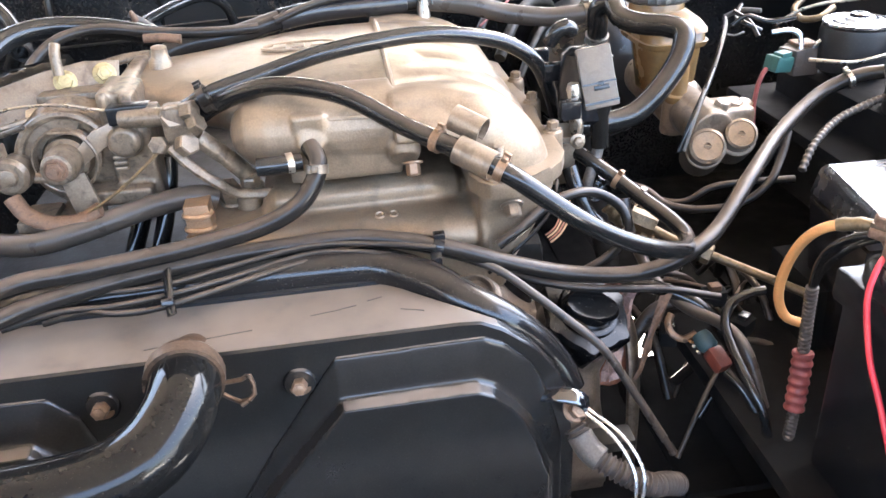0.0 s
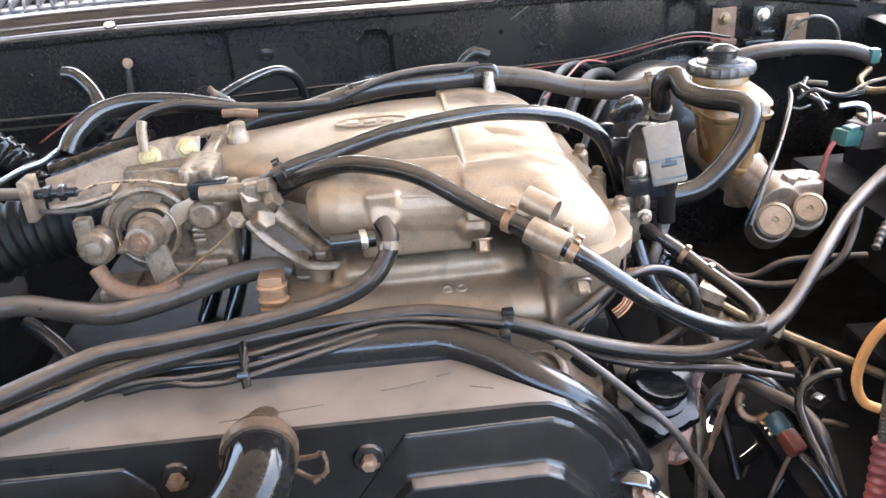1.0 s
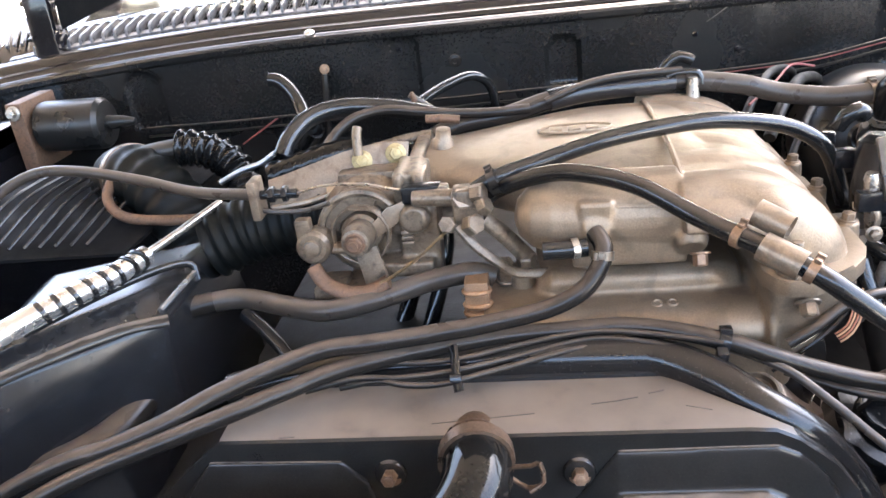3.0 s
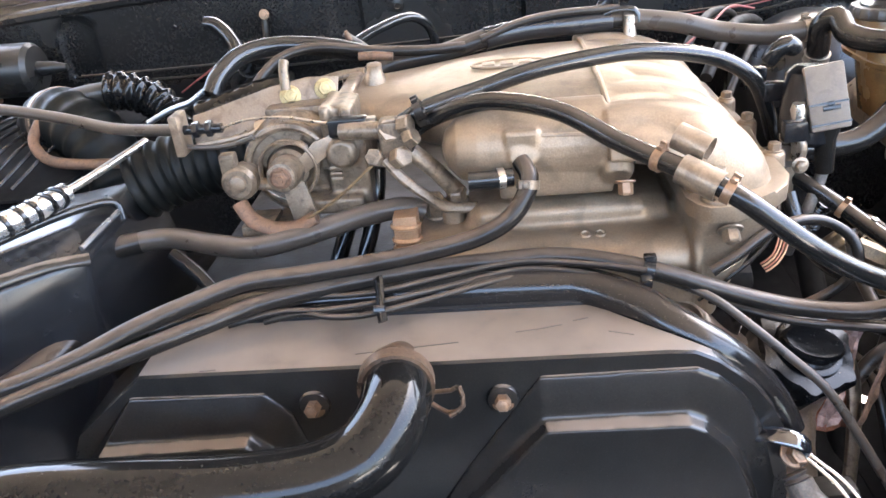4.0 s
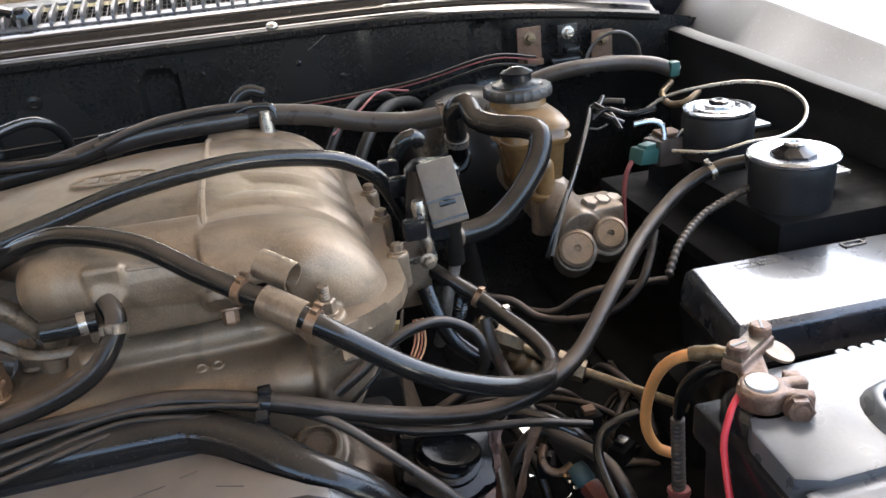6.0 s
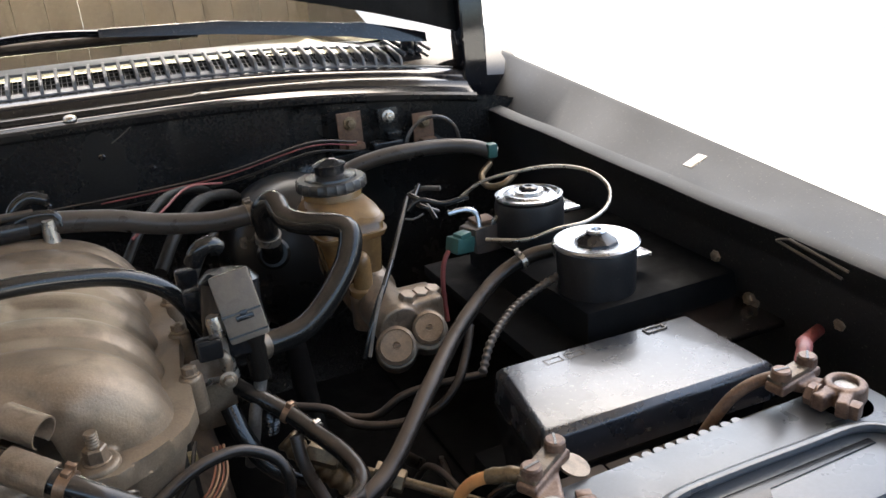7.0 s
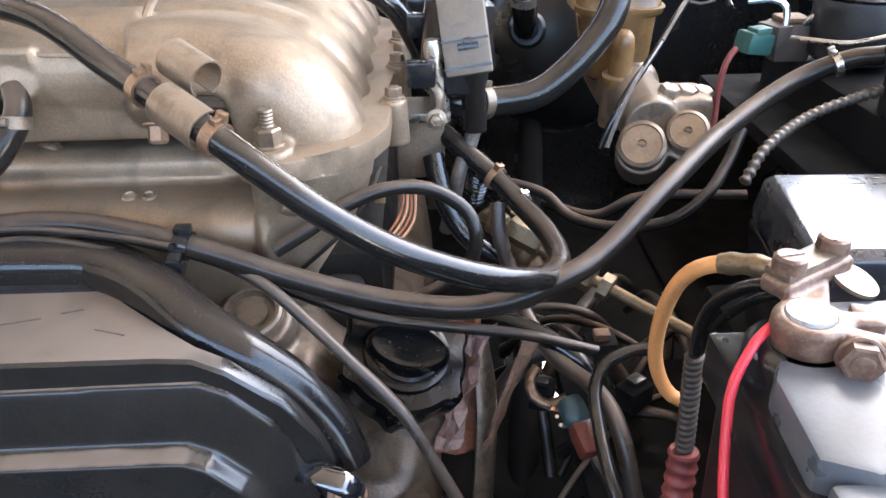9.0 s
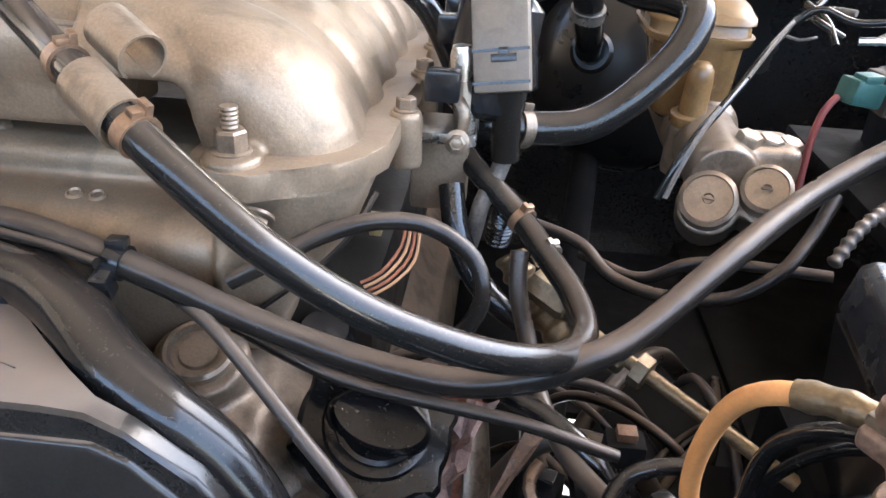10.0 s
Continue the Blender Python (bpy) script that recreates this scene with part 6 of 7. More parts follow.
# booster hose: loop over the reservoir and down to the manifold
loop = hose("booster_hose", [(0.41, 1.045, 0.990), (0.404, 1.00, 1.015), (0.3965, 0.973, 1.0506), (0.3938, 0.9657, 1.0762), (0.4066, 0.9534, 1.0873), (0.4118, 0.9325, 1.0728), (0.43, 0.9083, 1.0681), (0.4536, 0.8837, 1.0687), (0.467, 0.8677, 1.0627), (0.4566, 0.8505, 1.0379), (0.4262, 0.833, 1.0068), (0.3937, 0.8235, 0.9852), (0.3571, 0.818, 0.9804), (0.3256, 0.808, 0.983), (0.3069, 0.802, 0.986)],
            0.0132, FUEL_RUBBER, "glossy black brake booster hose looping past the reservoir", seg=18)
ring_band(loop, (0.3985, 0.981, 1.036), (0, -0.4, 1), 0.0146, 0.010, STEEL, "clamp", True, "bright hose clamp")
ring_band(loop, (0.345, 0.8145, 0.9812), (-1, -0.6, 0.2), 0.0137, 0.009, CAST_DARK, "clamp", True)
hose("heater_hose", [(0.545, 1.16, 1.045), (0.58, 1.155, 1.057), (0.63, 1.15, 1.064), (0.704, 1.15, 1.062), (0.755, 1.14, 1.054), (0.785, 1.13, 1.04)], 0.0115, RUBBER_GREY, "dusty grey hose below the relay bracket", seg=14)

# ignition module beside the plenum
ign = thing("ignition_module", (0.33, 0.78, 0.95), "grey plastic module on a black coil with a bracket", "ignition module")
mt = Matrix.Translation((0.326, 0.757, 1.056)) @ Matrix.Rotation(radians(-10), 4, "Y") @ Matrix.Rotation(radians(-8), 4, "Z") @ Matrix.Rotation(radians(-20), 4, "X")
MODULE_GREY = material("brownish_grey_module", (0.15, 0.122, 0.094), 0.48, 0.0, 0.2, 40, 0.1, 500, grime=0.3, grime_tint=(0.06, 0.048, 0.037), specks=0.15)
part("face", block((0.036, 0.012, 0.064), mt, 0.0025), MODULE_GREY, ign, "dusty grey face plate")
part("housing", block((0.034, 0.030, 0.060), mt @ Matrix.Translation((0.001, 0.020, 0)), 0.004), PLASTIC_CLEAN, ign, "black housing behind the face")
part("seam", block((0.0362, 0.002, 0.0016), mt @ Matrix.Translation((0, -0.0058, -0.006)), 0), PLASTIC_CLEAN, ign)
part("seam", block((0.0362, 0.002, 0.0016), mt @ Matrix.Translation((0, -0.0058, -0.026)), 0), PLASTIC_CLEAN, ign)
part("slot", block((0.016, 0.003, 0.005), mt @ Matrix.Translation((0.002, -0.0058, -0.011)), 0.0005), PLASTIC_CLEAN, ign)
part("slot", block((0.006, 0.003, 0.005), mt @ Matrix.Translation((0.002, -0.0058, -0.007)), 0.0005), PLASTIC_CLEAN, ign)
part("coil", turned([(0.020, -0.05), (0.026, -0.045), (0.028, -0.03), (0.028, 0.022), (0.020, 0.030), (0.004, 0.031)], aim((0.322, 0.785, 1.05), (0.1, 0.15, 1)), 30), PLASTIC_CLEAN, ign)
part("boot", turned([(0.010, 0), (0.010, 0.035), (0.013, 0.045), (0.013, 0.06)], aim((0.335, 0.765, 0.975), (-0.05, 0.0, 1)), 18), RUBBER, ign)
part("boot", turned([(0.007, 0), (0.008, 0.06), (0.006, 0.066)], aim((0.308, 0.760, 0.985), (-0.1, 0.0, 1)), 14), STEEL, ign)
part("strap", pipe([(0.285, 0.757, 1.018), (0.298, 0.752, 1.020), (0.306, 0.748, 1.012), (0.306, 0.747, 1.000), (0.300, 0.748, 0.992)], 0.0042, seg=8, flat=0.5), CAST_MID, ign)
bolt(ign, (0.303, 0.744, 0.992), (0, -1, 0.2), 0.0055, CAST_MID)
part("bracket", span((0.275, 0.755, 0.985), (0.315, 0.80, 0.993), 0.002), STEEL, ign)
part("bracket_arm", span((0.27, 0.77, 0.93), (0.31, 0.80, 0.99), 0.004), CAST, ign)
hose("taped_wire", [(0.335, 0.765, 0.978), (0.330, 0.762, 0.962), (0.322, 0.755, 0.945), (0.318, 0.76, 0.92), (0.31, 0.77, 0.88)], 0.0062, SKIN_TAPE, "wire wrapped in frayed black tape", "wire", seg=12)
hose("lead_cap", [(0.300, 0.855, 1.070), (0.306, 0.85, 1.082), (0.318, 0.85, 1.088), (0.326, 0.855, 1.080)], 0.009, RUBBER_SHINY, "glossy black rubber lead cap", "cap", seg=14)

# ---- right side: canisters, relay box, battery ----
CANISTER = material("satin_black_canister", (0.012, 0.012, 0.013), 0.42, 0.0, 0.3, 40, 0.1, 400, dust=0.2, dust_tint=(0.12, 0.115, 0.11), spec=0.35, specks=0.1)
for cx, cy, cz, disc in ((0.704, 0.888, 1.051, 0), (0.701, 0.741, 1.036, 1)):
    can = thing("vapour_canister", (cx, cy, cz - 0.1), "black canister with a bright metal disc on top", "canister", "canisters")
    part("shell", turned([(0.036, -0.06), (0.042, -0.055), (0.043, -0.01), (0.041, -0.003), (0.03, -0.003)], aim((cx, cy, cz), (0, 0, 1)), 40), CANISTER, can)
    if disc:
        d_bm = turned([(0.030, -0.003), (0.046, 0.0), (0.0465, 0.003), (0.044, 0.005), (0.026, 0.002), (0.022, 0.001), (0.022, -0.003)], aim((cx, cy, cz), (0, 0, 1)), 48)
        part("disc", d_bm, CHROME, can, "bright zinc disc")
        part("hub", turned([(0.025, -0.004), (0.023, 0.004), (0.012, 0.011), (0.010, 0.013), (0.003, 0.013)], aim((cx, cy, cz), (0, 0, 1)), 8), PAINT, can)
        part("hub_ring", turned([(0.010, 0.012), (0.011, 0.014), (0.009, 0.016), (0.006, 0.016), (0.005, 0.0125)], aim((cx, cy, cz), (0, 0, 1)), 24), CHROME, can)
    else:
        part("disc", turned([(0.030, -0.003), (0.041, 0.0), (0.0415, 0.003), (0.038, 0.004), (0.034, 0.001), (0.030, 0.0045), (0.026, 0.005), (0.023, 0.002), (0.019, 0.003), (0.018, 0.008), (0.006, 0.010)], aim((cx, cy, cz), (0, 0, 1)), 48), CHROME, can, "bright stepped disc")
        part("hub_ring", turned([(0.012, 0.008), (0.012, 0.011), (0.008, 0.013), (0.005, 0.013), (0.004, 0.008)], aim((cx, cy, cz), (0, 0, 1)), 24), PAINT, can)
    part("foot", block((0.05, 0.04, 0.004), Matrix.Translation((cx + 0.05, cy + 0.02, cz - 0.03)), 0.001), FOIL, can)
hose("vapour_pipe", [(0.630, 0.862, 1.018), (0.640, 0.846, 1.020), (0.665, 0.825, 1.022), (0.699, 0.816, 1.030), (0.738, 0.812, 1.032), (0.775, 0.825, 1.040), (0.795, 0.852, 1.055), (0.792, 0.892, 1.066), (0.760, 0.925, 1.070), (0.714, 0.955, 1.062), (0.682, 0.978, 1.050), (0.655, 0.99, 1.03)], 0.0024, STEEL, "bright thin pipe bent round the canisters", "pipe", seg=10)
hose("drain_hose", [(0.533, 0.69, 0.955), (0.554, 0.708, 0.976), (0.596, 0.738, 0.988), (0.637, 0.75, 0.998), (0.662, 0.756, 1.002)], 0.0040, RUBBER_GREY, "thin twisted hose to the canister", "hose", seg=10, rib=0.0008, pitch=0.007)
val = thing("purge_valve", (0.65, 0.93, 1.0), "brown purge valve with small pipes", "valve")
part("body", span((0.632, 0.895, 0.985), (0.668, 0.93, 1.022), 0.006), LOOM, val)
part("pipe", pipe([(0.640, 0.90, 1.020), (0.640, 0.905, 1.036), (0.628, 0.91, 1.043), (0.606, 0.915, 1.041)], 0.0036, seg=8), CHROME, val)
part("pipe", pipe([(0.658, 0.90, 1.020), (0.664, 0.895, 1.030), (0.672, 0.888, 1.024)], 0.0036, seg=8), CHROME, val)
part("cover", span((0.636, 0.899, 1.0215), (0.664, 0.926, 1.027), 0.003), RUST, val)
gp = thing("wire_connector", (0.612, 0.904, 0.99), "teal plastic wire connector", "connector")
part("shell", block((0.030, 0.022, 0.020), Matrix.Translation((0.611, 0.896, 1.006)) @ Matrix.Rotation(radians(20), 4, "Z") @ Matrix.Rotation(radians(10), 4, "Y"), 0.003), TEAL, gp)
part("latch", block((0.018, 0.015, 0.007), Matrix.Translation((0.613, 0.893, 1.018)) @ Matrix.Rotation(radians(20), 4, "Z"), 0.002), TEAL, gp)
part("wire", pipe([(0.593, 0.892, 1.002), (0.583, 0.886, 0.99), (0.579, 0.884, 0.96), (0.577, 0.874, 0.92)], 0.003, seg=8), RED_DULL, gp)
part("socket", block((0.03, 0.03, 0.022), Matrix.Translation((0.639, 0.909, 1.01)) @ Matrix.Rotation(radians(20), 4, "Z"), 0.003), LOOM, gp)
lc = thing("loose_connector", (0.745, 1.12, 1.03), "pale blue connector on the wing side", "connector")
part("body", block((0.015, 0.015, 0.022), Matrix.Translation((0.777, 1.127, 1.048)), 0.003), TEAL, lc)
part("tube", pipe([(0.77, 1.12, 1.03), (0.745, 1.10, 1.02), (0.735, 1.06, 1.015), (0.75, 1.04, 1.02), (0.775, 1.05, 1.03)], 0.005, seg=10), BRASS, lc)
part("ring", pipe([(0.70 + 0.045 * math.cos(0.5 * k), 1.17, 1.06 + 0.045 * math.sin(0.5 * k)) for k in range(8)], 0.003, seg=8), RUBBER_GREY, lc)
bare = hose("bare_wire", [(0.600, 1.03, 1.035), (0.589, 1.0105, 1.0381), (0.566, 0.96, 1.040), (0.540, 0.915, 1.030), (0.5125, 0.8747, 1.0104), (0.492, 0.847, 0.996), (0.4753, 0.8291, 0.9814), (0.462, 0.819, 0.960), (0.4521, 0.8152, 0.9348)], 0.0034, RUBBER_SHINY, "loose black wire with worn white tape by the reservoir", "wire", seg=8)
part("tape", pipe([(0.5905, 1.0135, 1.0385), (0.5675, 0.963, 1.0412), (0.5425, 0.919, 1.0325), (0.516, 0.879, 1.0135)], 0.0036, seg=8, flat=0.6), SKIN_TAPE, bare, "worn pale tape")
part("strand", pipe([(0.492, 0.8465, 0.9985), (0.478, 0.829, 0.985), (0.466, 0.818, 0.963), (0.457, 0.813, 0.9365)], 0.0024, seg=6), SKIN_TAPE, bare)
part("loose_end", pipe([(0.556, 0.943, 1.037), (0.570, 0.940, 1.034), (0.585, 0.945, 1.036)], 0.0014, seg=6), SKIN_TAPE, bare)
for k, pts in enumerate((((0.60, 1.03, 1.036), (0.612, 1.01, 1.048), (0.63, 0.99, 1.05)), ((0.56, 0.93, 1.05), (0.575, 0.925, 1.062), (0.60, 0.915, 1.055), (0.63, 0.905, 1.06)), ((0.575, 0.96, 1.06), (0.588, 0.94, 1.05), (0.592, 0.92, 1.035)), ((0.60, 0.99, 1.06), (0.585, 0.97, 1.05), (0.58, 0.94, 1.05), (0.60, 0.93, 1.04)))):
    hose("wire", pts, 0.0032, RUBBER_SHINY if k else SKIN_TAPE, "short loose black wire", "wire", group="loose wires", seg=8)

relay = thing("relay_box", (0.63, 0.60, 0.80), "black plastic relay box with a shiny lid", "relay box")
bm = bmesh.new()
grow(bm, [[Vector(p) for p in r] for r in (
    ((0.525, 0.556, 0.80), (0.728, 0.552, 0.80), (0.728, 0.642, 0.80), (0.540, 0.645, 0.80)),
    ((0.512, 0.540, 0.940), (0.742, 0.535, 0.940), (0.742, 0.660, 0.940), (0.528, 0.662, 0.940)))])
bmesh.ops.bevel(bm, geom=bm.edges[:], offset=0.004, segments=2, profile=0.6, affect="EDGES")
part("base", bm, PLASTIC_CLEAN, relay)
bm = bmesh.new()
grow(bm, [[Vector(p) for p in r] for r in (
    ((0.513, 0.539, 0.942), (0.757, 0.531, 0.940), (0.757, 0.660, 0.940), (0.530, 0.665, 0.942)),
    ((0.515, 0.543, 0.971), (0.752, 0.536, 0.969), (0.752, 0.656, 0.969), (0.533, 0.660, 0.971)),
    ((0.519, 0.549, 0.977), (0.746, 0.542, 0.975), (0.746, 0.650, 0.975), (0.537, 0.654, 0.977)))])
bmesh.ops.bevel(bm, geom=[e for e in bm.edges], offset=0.0022, segments=2, profile=0.6, affect="EDGES")
lid = part("lid", bm, RELAY_LID, relay, "scuffed glossy black lid that mirrors the sky", 25)
for x0, x1, y0, y1 in ((0.575, 0.592, 0.637, 0.645), (0.598, 0.616, 0.637, 0.645), (0.690, 0.712, 0.638, 0.646)):
    ring_pts = [(x0, y0, 0.9763), (x1, y0, 0.9761), (x1, y1, 0.9761), (x0, y1, 0.9763)]
    bm = bmesh.new()
    for a, b in zip(ring_pts, ring_pts[1:] + ring_pts[:1]):
        span((min(a[0], b[0]) - 0.0006, min(a[1], b[1]) - 0.0006, 0.9745), (max(a[0], b[0]) + 0.0006, max(a[1], b[1]) + 0.0006, 0.9768), 0, bm)
    part("raised_mark", bm, GREY_PLASTIC, lid)
for k in range(5):
    part("grip_rib", span((0.5325 + 0.0012 * k, 0.596 + 0.007 * k, 0.9745), (0.5385 + 0.0012 * k, 0.599 + 0.007 * k, 0.9768), 0.0004), GREY_PLASTIC, lid)
for k in range(5):
    part("lip", span((0.520 + 0.046 * k, 0.514, 0.926), (0.5645 + 0.046 * k, 0.537 - 0.002 * k, 0.936), 0.002), PLASTIC, relay)
# added black block that fills the dark space below the box
part("dark_filler", span((0.52, 0.60, 0.74), (0.80, 0.70, 0.86), 0.006), DEAD_BLACK, relay)
shelf = part("shelf", span((0.74, 0.62, 0.945), (0.855, 0.70, 0.953), 0.002), PAINT, relay)

LEAD = material("bright_scraped_lead", (0.34, 0.335, 0.33), 0.46, 0.6, 0.5, 70, 0.5, 400, grime=0.6, grime_tint=(0.12, 0.09, 0.07))
bat = thing("battery", (0.58, 0.37, 0.785), "black car battery with a grey lid and carrying handle", "battery")
bm = bmesh.new()
grow(bm, [[Vector(p) for p in r] for r in (
    ((0.435, 0.275, 0.786), (0.735, 0.275, 0.786), (0.735, 0.452, 0.786), (0.435, 0.452, 0.786)),
    ((0.432, 0.272, 0.955), (0.738, 0.272, 0.955), (0.738, 0.455, 0.955), (0.432, 0.455, 0.955)),
    ((0.424, 0.264, 0.958), (0.746, 0.264, 0.958), (0.746, 0.460, 0.958), (0.424, 0.460, 0.958)),
    ((0.424, 0.264, 0.985), (0.746, 0.264, 0.985), (0.746, 0.460, 0.985), (0.424, 0.460, 0.985)))])
bmesh.ops.bevel(bm, geom=bm.edges[:], offset=0.003, segments=2, profile=0.6, affect="EDGES")
part("case", bm, BATTERY_SIDE, bat)
lidb = part("lid", slab([(0.428, 0.360), (0.446, 0.352), (0.746, 0.352), (0.746, 0.459), (0.458, 0.459), (0.431, 0.405)], Matrix.Translation((0, 0, 0.980)), 0.021, 0.003), BATTERY_TOP, bat, "grey upper lid")
part("front_lid", span((0.430, 0.266, 0.978), (0.746, 0.354, 0.9955), 0.003), BATTERY_TOP, bat, "grey lower lid with raised lettering blocks")
bm = bmesh.new()
for k in range(10):
    turned([(0.0046, 0.0), (0.0046, 0.0085), (0.0040, 0.0092)], Matrix.Translation((0.538 + 0.0102 * k, 0.4585, 0.9915)), 12, bm)
part("rear_teeth", bm, BATTERY_TOP, lidb, "row of small teeth along the edge")
LABEL_GREY = material("grey_printed_label", (0.085, 0.082, 0.082), 0.36, 0.0, 0.2, 50, 0.05, 400, spec=0.6)
LABEL_PALE = material("pale_print", (0.40, 0.385, 0.36), 0.5, 0.0, 0.2, 90, 0.05, 400)
part("label", slab([(0.448, 0.274), (0.742, 0.274), (0.742, 0.343), (0.448, 0.343)], Matrix.Translation((0, 0, 0.9950)), 0.0012, 0.0004), LABEL_GREY, bat, "grey printed label with rows of bars")
random.seed(4)
bar_mesh = {}
for w in (0.008, 0.016, 0.027):
    bar_mesh[w] = finish(span((0, 0, 0), (w, 0.0042, 0.0009), 0.0002))
    bar_mesh[w].materials.append(LABEL_PALE)
for k in range(6):
    x = 0.456 + random.uniform(0, 0.02)
    while x < 0.705:
        w = random.choice((0.008, 0.016, 0.016, 0.027))
        ob = part("label_bar", bar_mesh[w], LABEL_PALE, bat)
        ob.location = (x, 0.2785 + 0.0105 * k, 0.9958)
        x += w + random.choice((0.004, 0.005, 0.022))
handle = bmesh.new()
pipe([(0.513, 0.35, 1.001), (0.506, 0.372, 1.002), (0.512, 0.4, 1.003), (0.53, 0.411, 1.004), (0.58, 0.412, 1.004), (0.64, 0.41, 1.004), (0.685, 0.408, 1.004), (0.705, 0.398, 1.003), (0.712, 0.375, 1.002), (0.712, 0.352, 1.001)], 0.0085, seg=12, bm=handle, flat=0.45)
part("handle", handle, BATTERY_TOP, bat, "grey carrying handle folded flat")
part("recess", slab([(0.525, 0.392), (0.560, 0.391), (0.566, 0.380), (0.585, 0.379), (0.592, 0.391), (0.69, 0.390), (0.69, 0.397), (0.525, 0.399)], Matrix.Translation((0, 0, 0.9988)), 0.003, 0.001), BATTERY_SIDE, bat)
part("plug_ring", turned([(0.0135, 0), (0.0132, 0.0014), (0.0115, 0.0014), (0.0108, 0.0006), (0.007, 0.0006), (0.0064, 0.0014), (0.002, 0.0014)], aim((0.548, 0.366, 1.001), (0, 0, 1)), 30), BATTERY_TOP, bat)
for px, py in ((0.453, 0.431), (0.712, 0.436)):
    part("post_base", turned([(0.024, -0.016), (0.024, 0), (0.022, 0.003), (0.019, 0.005), (0.010, 0.005)], aim((px, py - 0.002, 0.996), (0, 0, 1)), 32), BATTERY_SIDE, bat)
    part("post", turned([(0.0120, 0), (0.0107, 0.0235), (0.0098, 0.0252), (0.002, 0.0246)], aim((px, py - 0.002, 0.991), (0, 0, 1)), 24), LEAD, bat, "dull lead post")


def terminal(p, spin, strap_at, strap_turn, label):
    """A lead clamp on a post: split ring, two jaws with a cross bolt, a strap with two cable screws."""
    t = thing("battery_terminal", p, label, "battery terminal", "battery terminals")
    m = Matrix.Translation(p) @ Matrix.Rotation(radians(spin), 4, "Z") @ Matrix.Scale(0.90, 4)
    lumps = [turned([(0.0095, 0.0), (0.0165, -0.001), (0.0175, 0.003), (0.0172, 0.013), (0.0158, 0.0155), (0.0112, 0.016), (0.0095, 0.0145), (0.0092, 0.002)], m @ Matrix.Translation((0, 0, 0.003)), 32, None, False)]
    weld = lumps[0]
    bmesh.ops.bridge_loops(weld, edges=[e for e in weld.edges if e.is_boundary])
    for s in (-1, 1):
        lumps.append(block((0.022, 0.0105, 0.015), m @ Matrix.Translation((0.0225, s * 0.0078, 0.010)) @ Matrix.Rotation(radians(10 * s), 4, "Z"), 0.002))
    lumps.append(block((0.012, 0.024, 0.013), m @ Matrix.Translation((0.014, 0, 0.0095)), 0.002))
    bolt(t, m @ Vector((0.021, -0.0135, 0.009)), m.to_3x3() @ Vector((0, -1, 0.1)), 0.0088, CORRODED, "cross_bolt", 1.1, 0.006)
    part("cross_nut", block((0.012, 0.009, 0.013), m @ Matrix.Translation((0.025, 0.017, 0.010)), 0.002), CORRODED, t)
    s = Matrix.Translation(Vector(p) + Vector(strap_at)) @ Matrix.Rotation(radians(strap_turn), 4, "Z")
    mid = Vector(p) + Vector(strap_at) * 0.5
    lumps.append(block((0.020, Vector(strap_at).length * 1.0, 0.007), Matrix.Translation((mid.x, mid.y, p[2] + 0.007)) @ Matrix.Rotation(math.atan2(strap_at[1], strap_at[0]) - math.pi / 2, 4, "Z"), 0.002))
    lumps.append(block((0.050, 0.016, 0.0085), s @ Matrix.Translation((0, 0, 0.0)), 0.002))
    fused("clamp", lumps, CORRODED, t, 0.0013, 2)
    part("saddle", block((0.046, 0.014, 0.005), s @ Matrix.Translation((0, 0.001, 0.0058)), 0.002), CAST_DARK, t)
    for dx in (-0.0165, 0.0165):
        sm = s @ Matrix.Translation((dx, 0, 0.007))
        sc = part("cable_screw", turned([(0.0075, 0), (0.0078, 0.002), (0.0074, 0.0065), (0.006, 0.0078), (0.002, 0.0078)], sm, 20), CORRODED, t)
        part("slot", block((0.0125, 0.0018, 0.002), sm @ Matrix.Translation((0, 0, 0.0073)) @ Matrix.Rotation(radians(35 if dx > 0 else -20), 4, "Z"), 0), PLASTIC_CLEAN, sc)
    return t


CORRODED = material("corroded_lead", (0.15, 0.074, 0.044), 0.42, 0.35, 0.5, 60, 0.3, 500, second=(0.27, 0.185, 0.14), grime=0.6, grime_tint=(0.055, 0.024, 0.014), specks=0.25)
ta = terminal((0.453, 0.428, 0.998), -20, (0.018, 0.042, 0.012), 31, "corroded brown battery terminal with an orange cable")
tb2 = terminal((0.712, 0.436, 1.003), 200, (-0.020, 0.030, 0.010), 10, "corroded battery terminal with a red cable")
part("washer", turned([(0.006, 0), (0.012, 0), (0.012, 0.002), (0.006, 0.002)], aim((0.494, 0.470, 1.004), (0.3, -0.2, 1)), 20), CAST_MID, ta)
RED_LINE = [(0.441, 0.434, 1.006), (0.431, 0.426, 1.004), (0.420, 0.416, 0.991), (0.416, 0.407, 0.976), (0.412, 0.388, 0.950), (0.412, 0.369, 0.927), (0.412, 0.34, 0.89), (0.415, 0.30, 0.84)]
oc2 = hose("orange_cable", [(0.462, 0.466, 1.011), (0.448, 0.478, 1.010), (0.433, 0.491, 1.003), (0.426, 0.504, 0.988), (0.424, 0.516, 0.966), (0.424, 0.525, 0.940), (0.427, 0.531, 0.915), (0.433, 0.532, 0.897), (0.440, 0.530, 0.887), (0.450, 0.525, 0.884)], 0.0044, ORANGE, "orange battery cable bent down beside the battery", "cable", seg=14)
